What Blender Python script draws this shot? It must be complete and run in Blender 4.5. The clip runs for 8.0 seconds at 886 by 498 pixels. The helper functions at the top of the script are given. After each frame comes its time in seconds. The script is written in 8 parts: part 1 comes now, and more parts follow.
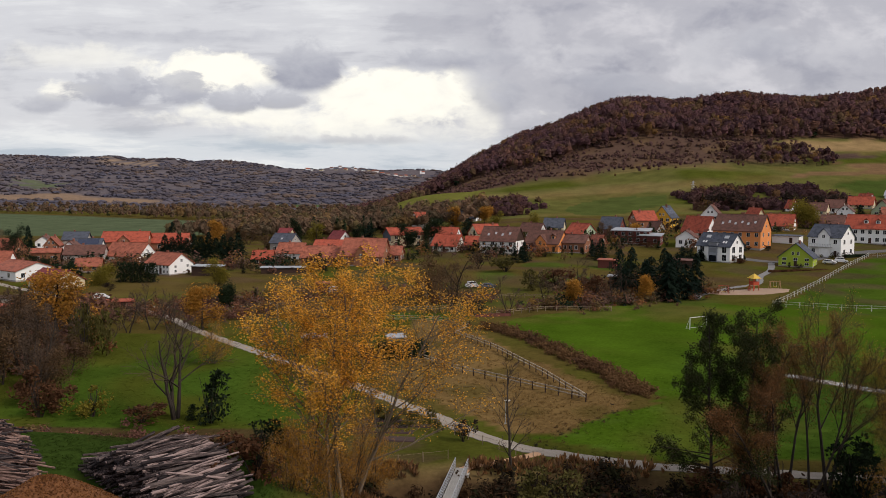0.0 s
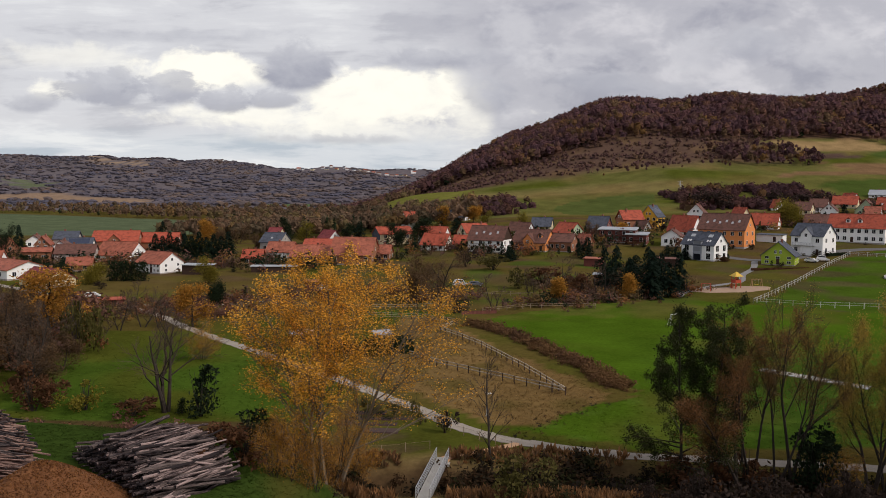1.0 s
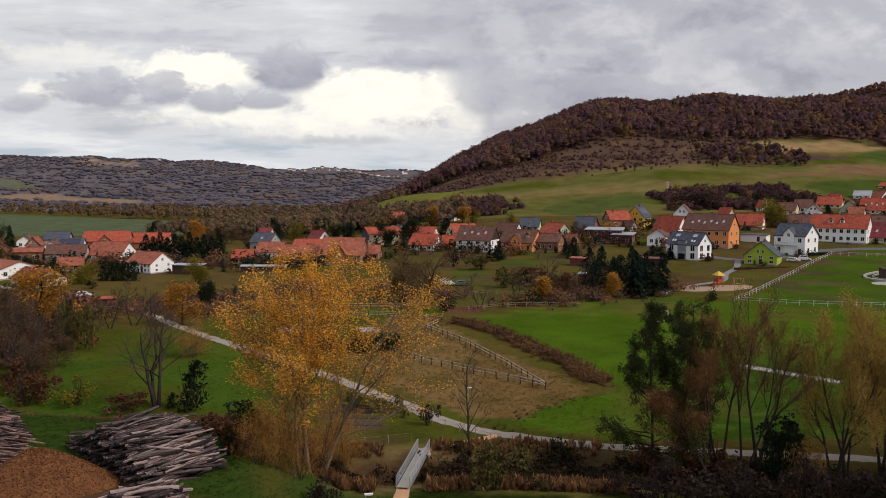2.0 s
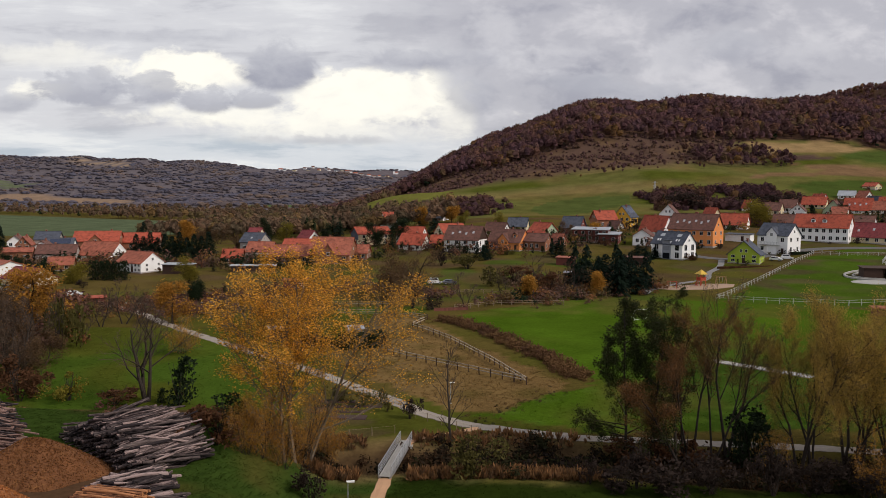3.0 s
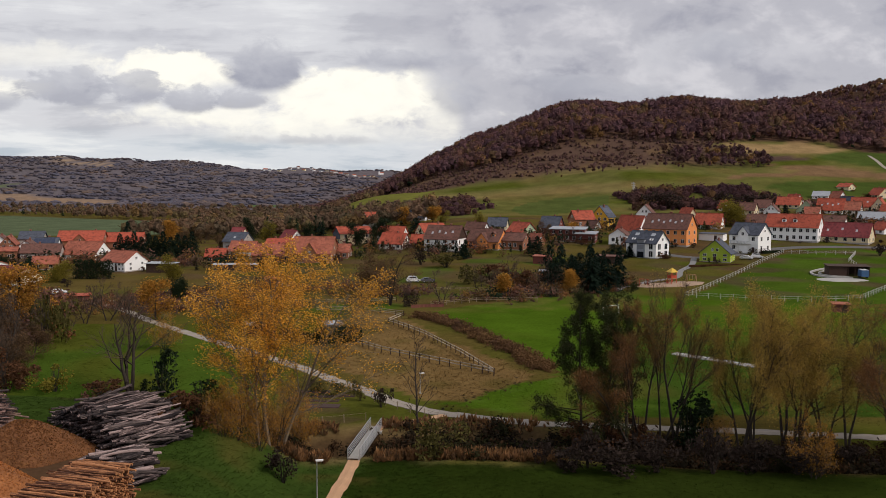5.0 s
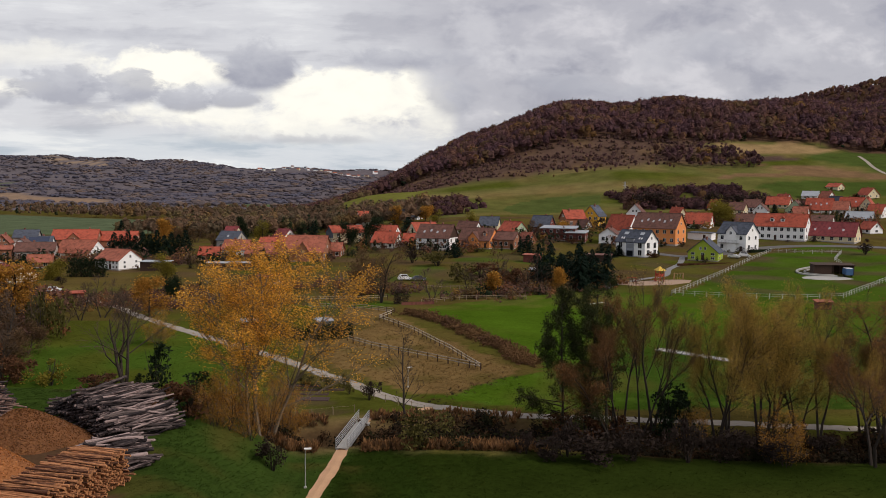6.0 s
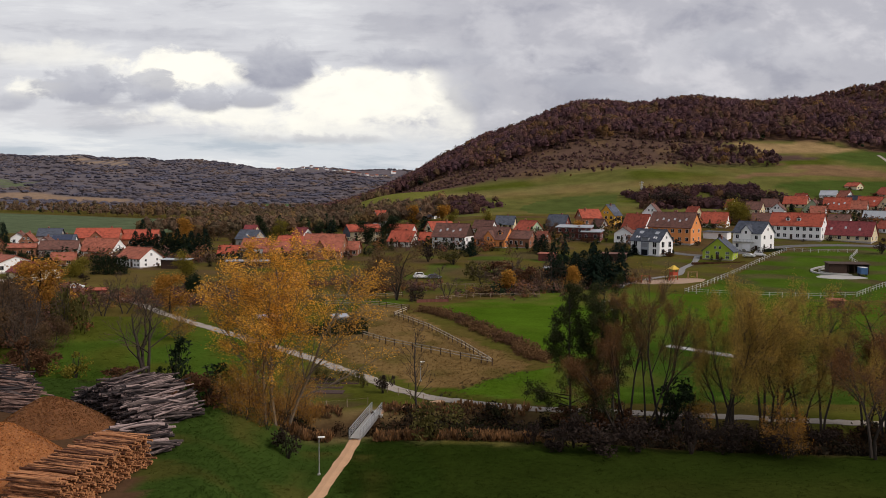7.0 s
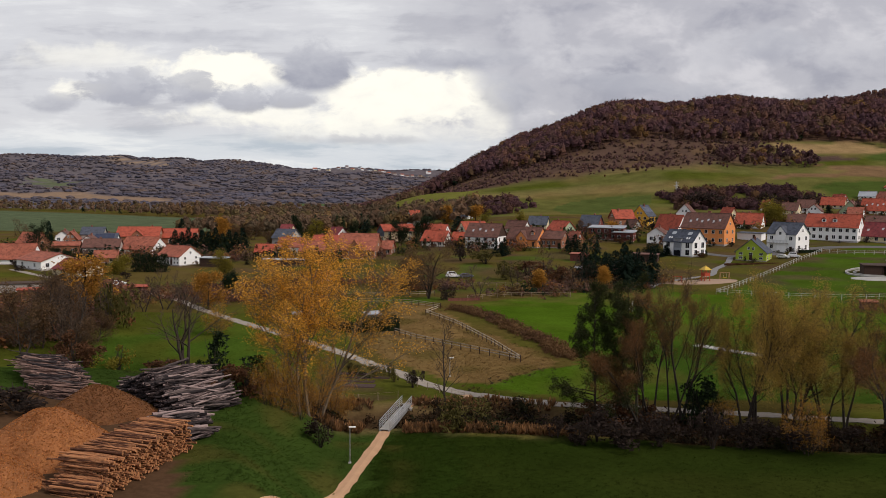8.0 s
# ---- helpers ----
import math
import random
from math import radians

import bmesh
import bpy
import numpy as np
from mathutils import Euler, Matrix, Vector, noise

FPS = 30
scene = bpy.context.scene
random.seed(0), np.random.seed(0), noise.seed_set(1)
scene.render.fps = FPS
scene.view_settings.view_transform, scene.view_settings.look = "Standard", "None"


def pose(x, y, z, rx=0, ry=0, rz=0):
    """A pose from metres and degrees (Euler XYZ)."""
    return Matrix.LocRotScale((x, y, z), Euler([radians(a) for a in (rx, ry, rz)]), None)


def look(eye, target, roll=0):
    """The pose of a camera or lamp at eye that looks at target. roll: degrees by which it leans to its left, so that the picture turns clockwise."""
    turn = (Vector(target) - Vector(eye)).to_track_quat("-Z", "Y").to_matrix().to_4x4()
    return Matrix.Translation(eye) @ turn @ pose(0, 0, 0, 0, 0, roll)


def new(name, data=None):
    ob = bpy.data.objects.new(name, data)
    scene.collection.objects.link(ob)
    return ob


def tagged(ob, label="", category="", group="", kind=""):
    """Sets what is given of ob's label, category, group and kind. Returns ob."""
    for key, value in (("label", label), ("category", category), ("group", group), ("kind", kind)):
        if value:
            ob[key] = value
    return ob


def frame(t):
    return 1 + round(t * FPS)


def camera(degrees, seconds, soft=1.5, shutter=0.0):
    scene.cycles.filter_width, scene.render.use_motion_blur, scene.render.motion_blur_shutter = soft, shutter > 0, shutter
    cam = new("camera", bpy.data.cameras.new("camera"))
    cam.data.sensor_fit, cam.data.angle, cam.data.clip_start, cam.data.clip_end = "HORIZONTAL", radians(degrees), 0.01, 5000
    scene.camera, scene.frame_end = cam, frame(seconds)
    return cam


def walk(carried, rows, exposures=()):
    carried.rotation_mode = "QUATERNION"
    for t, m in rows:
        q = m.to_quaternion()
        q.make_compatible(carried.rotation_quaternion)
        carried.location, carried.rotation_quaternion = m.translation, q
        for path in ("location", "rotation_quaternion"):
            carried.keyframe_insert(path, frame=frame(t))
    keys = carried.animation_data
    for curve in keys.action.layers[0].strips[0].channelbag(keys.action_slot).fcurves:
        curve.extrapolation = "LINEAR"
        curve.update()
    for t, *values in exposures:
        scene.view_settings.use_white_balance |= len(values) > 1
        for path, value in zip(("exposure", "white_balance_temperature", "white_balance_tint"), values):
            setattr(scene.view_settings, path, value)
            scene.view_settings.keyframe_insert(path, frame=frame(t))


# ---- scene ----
cam = camera(55.0, 8.0, 0.7)
PATH = [
    (0, (-0.0310, -0.0506, 32.1850), (-0.0839, 2.2425, 32.0206), 0.3),
    (0.5, (0.6083, -1.7480, 32.2138), (0.5635, 0.5462, 32.0505), 0.3),
    (1, (1.1741, -3.4718, 32.2023), (1.1442, -1.1776, 32.0367), 0.3),
    (1.5, (1.8434, -5.2359, 32.1827), (1.8250, -2.9417, 32.0183), 0.3),
    (3, (3.6340, -10.3753, 32.2356), (3.6501, -8.0810, 32.0724), 0.3),
    (3.5, (4.2492, -12.0336, 32.3092), (4.2757, -9.7405, 32.1459), 0.3),
    (4, (4.7989, -13.5608, 32.3346), (4.8300, -11.2666, 32.1713), 0.3),
    (4.5, (5.3693, -15.1190, 32.3127), (5.4119, -12.8248, 32.1505), 0.3),
    (6, (6.9345, -20.0583, 32.1827), (7.0035, -17.7652, 32.0194), 0.4),
    (6.5, (7.3427, -21.5694, 32.0769), (7.4209, -19.2775, 31.9137), 0.4),
    (6.6, (7.4405, -21.8925, 32.0712), (7.5219, -19.6006, 31.9079), 0.4),
    (6.7, (7.5382, -22.2157, 32.0654), (7.6202, -19.9237, 31.9021), 0.4),
    (6.8, (7.6360, -22.5377, 32.0597), (7.7070, -20.2457, 31.8952), 0.4),
    (6.9, (7.7337, -22.8608, 32.0540), (7.7822, -20.5678, 31.8895), 0.4),
    (7, (7.8315, -23.1840, 32.0482), (7.8510, -20.8897, 31.8837), 0.4),
    (7.1, (7.9143, -23.5209, 32.0493), (7.9079, -21.2267, 31.8849), 0.4),
    (7.2, (7.9971, -23.8579, 32.0516), (7.9713, -21.5648, 31.8860), 0.4),
    (7.3, (8.0799, -24.1948, 32.0528), (8.0448, -21.9017, 31.8883), 0.4),
    (7.4, (8.1627, -24.5318, 32.0551), (8.1211, -22.2387, 31.8895), 0.4),
    (7.5, (8.2455, -24.8687, 32.0562), (8.1972, -22.5756, 31.8907), 0.4),
    (7.6, (8.3352, -25.1999, 32.0551), (8.2805, -22.9068, 31.8907), 0.42),
    (7.8, (8.5134, -25.8635, 32.0540), (8.4479, -23.5704, 31.8895), 0.46),
    (8, (8.6928, -26.5270, 32.0528), (8.6181, -24.2340, 31.8883), 0.5),
]
walk(cam, [(t, look(e, a, r)) for t, e, a, r in PATH], [(0, -0.02, 6500, 15), (8, -0.02, 6500, 15)])

# ---- world and light ----
SUN_AZ, SUN_EL = radians(118), radians(40)   # from the right, a little behind


def link(nt, a, b):
    nt.links.new(a, b)


def math_node(nt, op, a, b=0.0, c=0.0):
    n = nt.nodes.new("ShaderNodeMath")
    n.operation = op
    for k, v in enumerate((a, b, c)):
        if isinstance(v, (int, float)):
            n.inputs[k].default_value = v
        else:
            nt.links.new(v, n.inputs[k])
    return n.outputs[0]


def ramp(nt, fac, stops, mode="EASE"):
    n = nt.nodes.new("ShaderNodeValToRGB")
    n.color_ramp.interpolation = mode
    el = n.color_ramp.elements
    while len(el) < len(stops):
        el.new(0.5)
    for e, (p, c) in zip(el, stops):
        e.position = p
        e.color = (*c, 1) if len(c) == 3 else c
    nt.links.new(fac, n.inputs[0])
    return n.outputs[0]


def noise_tex(nt, vec, scale, detail=4.0, rough=0.55, distortion=0.0):
    n = nt.nodes.new("ShaderNodeTexNoise")
    n.inputs["Scale"].default_value = scale
    n.inputs["Detail"].default_value = detail
    n.inputs["Roughness"].default_value = rough
    n.inputs["Distortion"].default_value = distortion
    if vec is not None:
        nt.links.new(vec, n.inputs["Vector"])
    return n.outputs[0]


def mix_rgb(nt, fac, a, b, mode="MIX"):
    n = nt.nodes.new("ShaderNodeMix")
    n.data_type, n.blend_type = "RGBA", mode
    for s, v in ((n.inputs[0], fac), (n.inputs[6], a), (n.inputs[7], b)):
        if isinstance(v, (int, float)):
            s.default_value = v
        elif isinstance(v, tuple):
            s.default_value = (*v, 1)
        else:
            nt.links.new(v, s)
    return n.outputs[2]


def make_world():
    w = bpy.data.worlds.new("overcast_sky")
    scene.world = w
    w.use_nodes = True
    nt = w.node_tree
    nt.nodes.clear()
    out = nt.nodes.new("ShaderNodeOutputWorld")
    bg = nt.nodes.new("ShaderNodeBackground")
    sky = nt.nodes.new("ShaderNodeTexSky")
    sky.sky_type, sky.sun_disc = "NISHITA", False
    sky.sun_elevation, sky.sun_rotation = SUN_EL, SUN_AZ
    clear = mix_rgb(nt, 1.0, sky.outputs[0], (0.1, 0.1, 0.1), "MULTIPLY")
    tc = nt.nodes.new("ShaderNodeTexCoord")
    sep = nt.nodes.new("ShaderNodeSeparateXYZ")
    link(nt, tc.outputs["Generated"], sep.inputs[0])
    dx, dy, dz = sep.outputs
    # banks of cloud, flattened towards the horizon
    com = nt.nodes.new("ShaderNodeCombineXYZ")
    link(nt, dx, com.inputs[0])
    link(nt, dy, com.inputs[1])
    link(nt, math_node(nt, "MULTIPLY", dz, 2.0), com.inputs[2])
    big = noise_tex(nt, com.outputs[0], 2.3, 2.0, 0.5, 0.4)
    rise = nt.nodes.new("ShaderNodeVectorMath")
    rise.operation = "ADD"
    link(nt, com.outputs[0], rise.inputs[0])
    rise.inputs[1].default_value = (-0.012, 0.0, 0.034)
    above = noise_tex(nt, rise.outputs[0], 6.5, 6.0, 0.56, 0.15)
    lump = noise_tex(nt, com.outputs[0], 6.5, 6.0, 0.56, 0.15)
    soft = noise_tex(nt, com.outputs[0], 11.0, 6.0, 0.6, 0.2)
    thick = math_node(nt, "ADD", math_node(nt, "MULTIPLY", big, 0.42), math_node(nt, "MULTIPLY", lump, 0.58))
    # the sun stands behind the cloud there and brightens its thin parts
    glow_v = nt.nodes.new("ShaderNodeVectorMath")
    glow_v.operation = "DOT_PRODUCT"
    link(nt, tc.outputs["Generated"], glow_v.inputs[0])
    glow_v.inputs[1].default_value = Vector((-0.20, 1.0, 0.125)).normalized()
    glow = math_node(nt, "POWER", math_node(nt, "MAXIMUM", glow_v.outputs["Value"], 0.0), 80.0)
    dense = math_node(nt, "SUBTRACT", thick, math_node(nt, "MULTIPLY", glow, 0.035))
    cover_f = ramp(nt, dense, [(0.435, (0, 0, 0)), (0.495, (0.5, 0.5, 0.5)), (0.56, (1, 1, 1))])
    wide = math_node(nt, "POWER", math_node(nt, "MAXIMUM", glow_v.outputs["Value"], 0.0), 16.0)
    thin_c = mix_rgb(nt, wide, (0.58, 0.60, 0.645), (0.84, 0.835, 0.82))
    thin_c = mix_rgb(nt, glow, thin_c, (1.02, 0.99, 0.91))
    dark_c = mix_rgb(nt, soft, (0.33, 0.355, 0.405), (0.50, 0.52, 0.565))
    # tops of the heaped cloud catch the light, their bases stay grey
    lit = math_node(nt, "MULTIPLY_ADD", math_node(nt, "SUBTRACT", lump, above), 6.0, 0.30)
    lit = ramp(nt, lit, [(0.15, (0, 0, 0)), (0.95, (1, 1, 1))])
    dark_c = mix_rgb(nt, lit, dark_c, (0.63, 0.64, 0.66))
    dark_c = mix_rgb(nt, math_node(nt, "MULTIPLY", wide, 0.75), dark_c, (0.74, 0.745, 0.755))
    col = mix_rgb(nt, cover_f, thin_c, dark_c)
    # the sky over the valley: a streaked deck with bright gaps and grey heaps, by slope across (u) and up (v)
    ahead = math_node(nt, "MAXIMUM", dy, 0.2)
    u0, v0 = math_node(nt, "DIVIDE", dx, ahead), math_node(nt, "DIVIDE", dz, ahead)
    uv = nt.nodes.new("ShaderNodeCombineXYZ")
    link(nt, u0, uv.inputs[0])
    link(nt, math_node(nt, "MULTIPLY", v0, 1.7), uv.inputs[1])
    wide_n = noise_tex(nt, uv.outputs[0], 7.0, 5.0, 0.55, 0.2)
    puff_n = noise_tex(nt, uv.outputs[0], 24.0, 9.0, 0.60, 0.25)
    fine_n = noise_tex(nt, uv.outputs[0], 15.0, 7.0, 0.62, 0.5)
    flat = nt.nodes.new("ShaderNodeCombineXYZ")
    link(nt, u0, flat.inputs[0])
    link(nt, math_node(nt, "MULTIPLY", v0, 6.0), flat.inputs[1])
    streak_n = noise_tex(nt, flat.outputs[0], 5.0, 6.0, 0.6, 0.3)
    u = math_node(nt, "ADD", u0, math_node(nt, "MULTIPLY_ADD", fine_n, 0.030, -0.015))
    v = math_node(nt, "ADD", v0, math_node(nt, "MULTIPLY_ADD", puff_n, 0.018, -0.009))

    def spot(cu, cv, ru, rv, soft, ragged, lean=0.0):
        """A ragged oval, 1 inside and 0 outside."""
        a = math_node(nt, "SUBTRACT", u, cu)
        b = math_node(nt, "SUBTRACT", v, cv)
        a = math_node(nt, "MULTIPLY_ADD", b, lean, a)
        a, b = math_node(nt, "DIVIDE", a, ru), math_node(nt, "DIVIDE", b, rv)
        d = math_node(nt, "SQRT", math_node(nt, "ADD", math_node(nt, "MULTIPLY", a, a), math_node(nt, "MULTIPLY", b, b)))
        d = math_node(nt, "ADD", d, math_node(nt, "MULTIPLY_ADD", puff_n, 1.7 * ragged, -0.85 * ragged))
        n = nt.nodes.new("ShaderNodeMapRange")
        n.interpolation_type = "SMOOTHSTEP"
        n.inputs["From Min"].default_value, n.inputs["From Max"].default_value = 1.0, 1.0 - 0.85 * soft
        link(nt, d, n.inputs["Value"])
        return n.outputs[0], b

    deck_f = math_node(nt, "ADD", math_node(nt, "MULTIPLY", streak_n, 0.6), math_node(nt, "MULTIPLY", wide_n, 0.4))
    deck = ramp(nt, deck_f, [(0.38, (0.54, 0.54, 0.575)), (0.50, (0.70, 0.70, 0.72)), (0.62, (0.83, 0.83, 0.83))])
    grey = ramp(nt, math_node(nt, "ADD", math_node(nt, "MULTIPLY", fine_n, 0.28), math_node(nt, "MULTIPLY", wide_n, 0.72)), [(0.38, (0.385, 0.385, 0.44)), (0.50, (0.51, 0.505, 0.545)), (0.62, (0.68, 0.665, 0.69))])
    side = nt.nodes.new("ShaderNodeMapRange")
    side.interpolation_type = "SMOOTHSTEP"
    side.inputs["From Min"].default_value, side.inputs["From Max"].default_value = -0.06, 0.16
    link(nt, math_node(nt, "MULTIPLY_ADD", v, 0.4, u), side.inputs["Value"])
    front = mix_rgb(nt, side.outputs[0], deck, grey)
    low = nt.nodes.new("ShaderNodeMapRange")
    low.interpolation_type = "SMOOTHSTEP"
    low.inputs["From Min"].default_value, low.inputs["From Max"].default_value = 0.075, 0.045
    link(nt, v, low.inputs["Value"])
    haze = ramp(nt, streak_n, [(0.36, (0.50, 0.56, 0.62)), (0.52, (0.70, 0.73, 0.76)), (0.66, (0.86, 0.87, 0.86))])
    front = mix_rgb(nt, math_node(nt, "MULTIPLY", low.outputs[0], math_node(nt, "SUBTRACT", 1.0, side.outputs[0])), front, haze)
    # gaps that let the light through
    for cu, cv, ru, rv, soft, rag, top in ((-0.295, 0.134, 0.100, 0.028, 0.45, 0.7, 1.0), (-0.075, 0.108, 0.125, 0.036, 0.45, 0.6, 1.0), (-0.18, 0.083, 0.22, 0.020, 0.9, 1.3, 0.85), (-0.47, 0.112, 0.05, 0.014, 0.8, 1.4, 0.8), (-0.12, 0.066, 0.18, 0.022, 1.0, 1.0, 0.6), (-0.45, 0.15, 0.14, 0.02, 1.0, 1.0, 0.5), (0.02, 0.085, 0.035, 0.035, 0.8, 0.8, 0.6)):
        f, b = spot(cu, cv, ru, rv, soft, rag)
        front = mix_rgb(nt, math_node(nt, "MULTIPLY", f, math_node(nt, "MULTIPLY_ADD", fine_n, 1.3 * top, 0.28 * top)), front, (1.10, 1.06, 0.93))
    # bands and heaps of grey cloud, paler on their crowns
    for cu, cv, ru, rv, soft, rag, amount, lean in ((-0.02, 0.150, 0.115, 0.018, 0.8, 0.9, 0.75, 0.0), (-0.33, 0.175, 0.20, 0.012, 1.0, 1.0, 0.35, 0.0), (-0.405, 0.114, 0.075, 0.025, 0.45, 1.1, 0.80, 0.0), (-0.340, 0.116, 0.050, 0.024, 0.45, 1.1, 0.80, 0.0), (-0.500, 0.098, 0.045, 0.016, 0.6, 1.0, 0.6, 0.0), (-0.268, 0.102, 0.040, 0.020, 0.45, 1.0, 0.85, 0.0), (-0.215, 0.101, 0.042, 0.013, 0.5, 1.0, 0.80, 0.0), (-0.185, 0.140, 0.052, 0.034, 0.40, 0.6, 1.0, 0.0), (-0.13, 0.056, 0.12, 0.008, 1.0, 1.2, 0.55, 0.0), (0.035, 0.108, 0.040, 0.036, 0.8, 1.0, 0.7, 0.5), (0.17, 0.125, 0.07, 0.022, 0.9, 1.1, 0.7, -1.0), (0.33, 0.165, 0.075, 0.030, 0.9, 1.2, 0.75, -0.8), (0.24, 0.112, 0.12, 0.018, 1.0, 1.1, 0.6, 0.0)):
        f, b = spot(cu, cv, ru, rv, soft, rag, lean)
        tone = mix_rgb(nt, math_node(nt, "MULTIPLY_ADD", b, 0.5, math_node(nt, "SUBTRACT", puff_n, 0.15)), (0.38, 0.385, 0.445), (0.66, 0.66, 0.685))
        front = mix_rgb(nt, math_node(nt, "MULTIPLY", f, amount), front, tone)
    # paler swellings on the grey side
    for cu, cv, ru, rv, lean in ((0.075, 0.175, 0.035, 0.05, 0.4), (0.275, 0.155, 0.035, 0.030, -0.6), (0.42, 0.160, 0.055, 0.026, -0.8), (0.13, 0.150, 0.05, 0.02, -0.6)):
        f, b = spot(cu, cv, 1.4 * ru, 1.4 * rv, 1.1, 1.2, lean)
        front = mix_rgb(nt, math_node(nt, "MULTIPLY", f, 0.5), front, (0.72, 0.71, 0.73))
    face = nt.nodes.new("ShaderNodeMapRange")
    face.interpolation_type = "SMOOTHSTEP"
    face.inputs["From Min"].default_value, face.inputs["From Max"].default_value = 0.55, 0.80
    link(nt, dy, face.inputs["Value"])
    front = mix_rgb(nt, 1.0, front, (0.985, 1.015, 1.0), "MULTIPLY")
    col = mix_rgb(nt, face.outputs[0], col, front)
    cloud = mix_rgb(nt, 0.95, clear, col)
    link(nt, cloud, bg.inputs[0])
    bg.inputs[1].default_value = 1.0
    link(nt, bg.outputs[0], out.inputs[0])


make_world()
sun_data = bpy.data.lights.new("sun", "SUN")
sun_data.energy, sun_data.angle, sun_data.color = 2.35, radians(16), (1.0, 0.91, 0.80)
sun = new("sun", sun_data)
sun.matrix_world = look(Vector((math.sin(SUN_AZ) * math.cos(SUN_EL), math.cos(SUN_AZ) * math.cos(SUN_EL), math.sin(SUN_EL))) * 300, (0, 0, 0))

# ---- materials ----


def material(name, rgb, rough=0.8, var=0.25, scale=0.5, fine=8.0, bump=0.3, metal=0.0, spec=0.3, tint=None, attribute="", rand=0.0, island=False, stain=None, leafy=0.0):
    """A surface with its colour varied at two scales, grain and relief."""
    m = bpy.data.materials.new(name)
    m.use_nodes = True
    nt = m.node_tree
    bs = nt.nodes["Principled BSDF"]
    geo = nt.nodes.new("ShaderNodeNewGeometry")
    pos = geo.outputs["Position"]
    n1 = noise_tex(nt, pos, scale, 4, 0.6)
    n2 = noise_tex(nt, pos, fine, 3, 0.6)
    if attribute:
        at = nt.nodes.new("ShaderNodeAttribute")
        at.attribute_name = attribute
        base = at.outputs["Color"]
    else:
        base = rgb
    f = math_node(nt, "ADD", math_node(nt, "MULTIPLY", math_node(nt, "SUBTRACT", n1, 0.5), 2.4 * var), math_node(nt, "MULTIPLY", math_node(nt, "SUBTRACT", n2, 0.5), 1.8 * var))
    if rand:
        if island:
            r = geo.outputs["Random Per Island"]
        else:
            oi = nt.nodes.new("ShaderNodeObjectInfo")
            r = oi.outputs["Random"]
        f = math_node(nt, "ADD", f, math_node(nt, "MULTIPLY", math_node(nt, "SUBTRACT", r, 0.5), 2 * rand))
    k = math_node(nt, "ADD", f, 1.0)
    cmb = nt.nodes.new("ShaderNodeCombineColor")
    for i in range(3):
        link(nt, k, cmb.inputs[i])
    col = mix_rgb(nt, 1.0, base, cmb.outputs[0], "MULTIPLY")
    if tint:
        t = ramp(nt, noise_tex(nt, pos, scale * 2.3, 5, 0.65), [(0.46, (0, 0, 0)), (0.62, (1, 1, 1))])
        col = mix_rgb(nt, t, col, tint)
    if stain:
        t = ramp(nt, noise_tex(nt, pos, scale * 5, 6, 0.7, 1.0), [(0.52, (0, 0, 0)), (0.70, (0.8, 0.8, 0.8))])
        col = mix_rgb(nt, t, col, stain)
    link(nt, col, bs.inputs["Base Color"])
    bs.inputs["Roughness"].default_value = rough
    bs.inputs["Metallic"].default_value = metal
    bs.inputs["Specular IOR Level"].default_value = spec
    if leafy:
        # thin leaves let light through
        tl = nt.nodes.new("ShaderNodeBsdfTranslucent")
        link(nt, col, tl.inputs[0])
        mx = nt.nodes.new("ShaderNodeMixShader")
        mx.inputs[0].default_value = leafy
        link(nt, bs.outputs[0], mx.inputs[1])
        link(nt, tl.outputs[0], mx.inputs[2])
        link(nt, mx.outputs[0], nt.nodes["Material Output"].inputs[0])
    if bump:
        b = nt.nodes.new("ShaderNodeBump")
        b.inputs["Strength"].default_value = bump
        b.inputs["Distance"].default_value = 0.05
        link(nt, n2, b.inputs["Height"])
        link(nt, b.outputs[0], bs.inputs["Normal"])
    return m


def tile_material(name, rgb, pitch=0.34, var=0.3):
    """Roof tiles: courses across the slope, weathered in patches."""
    m = material(name, rgb, 0.75, var, 0.35, 3.0, 0.0, tint=tuple(c * 0.62 for c in rgb))
    nt = m.node_tree
    bs = nt.nodes["Principled BSDF"]
    tc = nt.nodes.new("ShaderNodeTexCoord")
    sep = nt.nodes.new("ShaderNodeSeparateXYZ")
    link(nt, tc.outputs["Object"], sep.inputs[0])
    saw = math_node(nt, "FRACT", math_node(nt, "DIVIDE", sep.outputs[2], pitch * 0.6))
    b = nt.nodes.new("ShaderNodeBump")
    b.inputs["Strength"].default_value, b.inputs["Distance"].default_value = 0.8, 0.04
    link(nt, saw, b.inputs["Height"])
    link(nt, b.outputs[0], bs.inputs["Normal"])
    return m


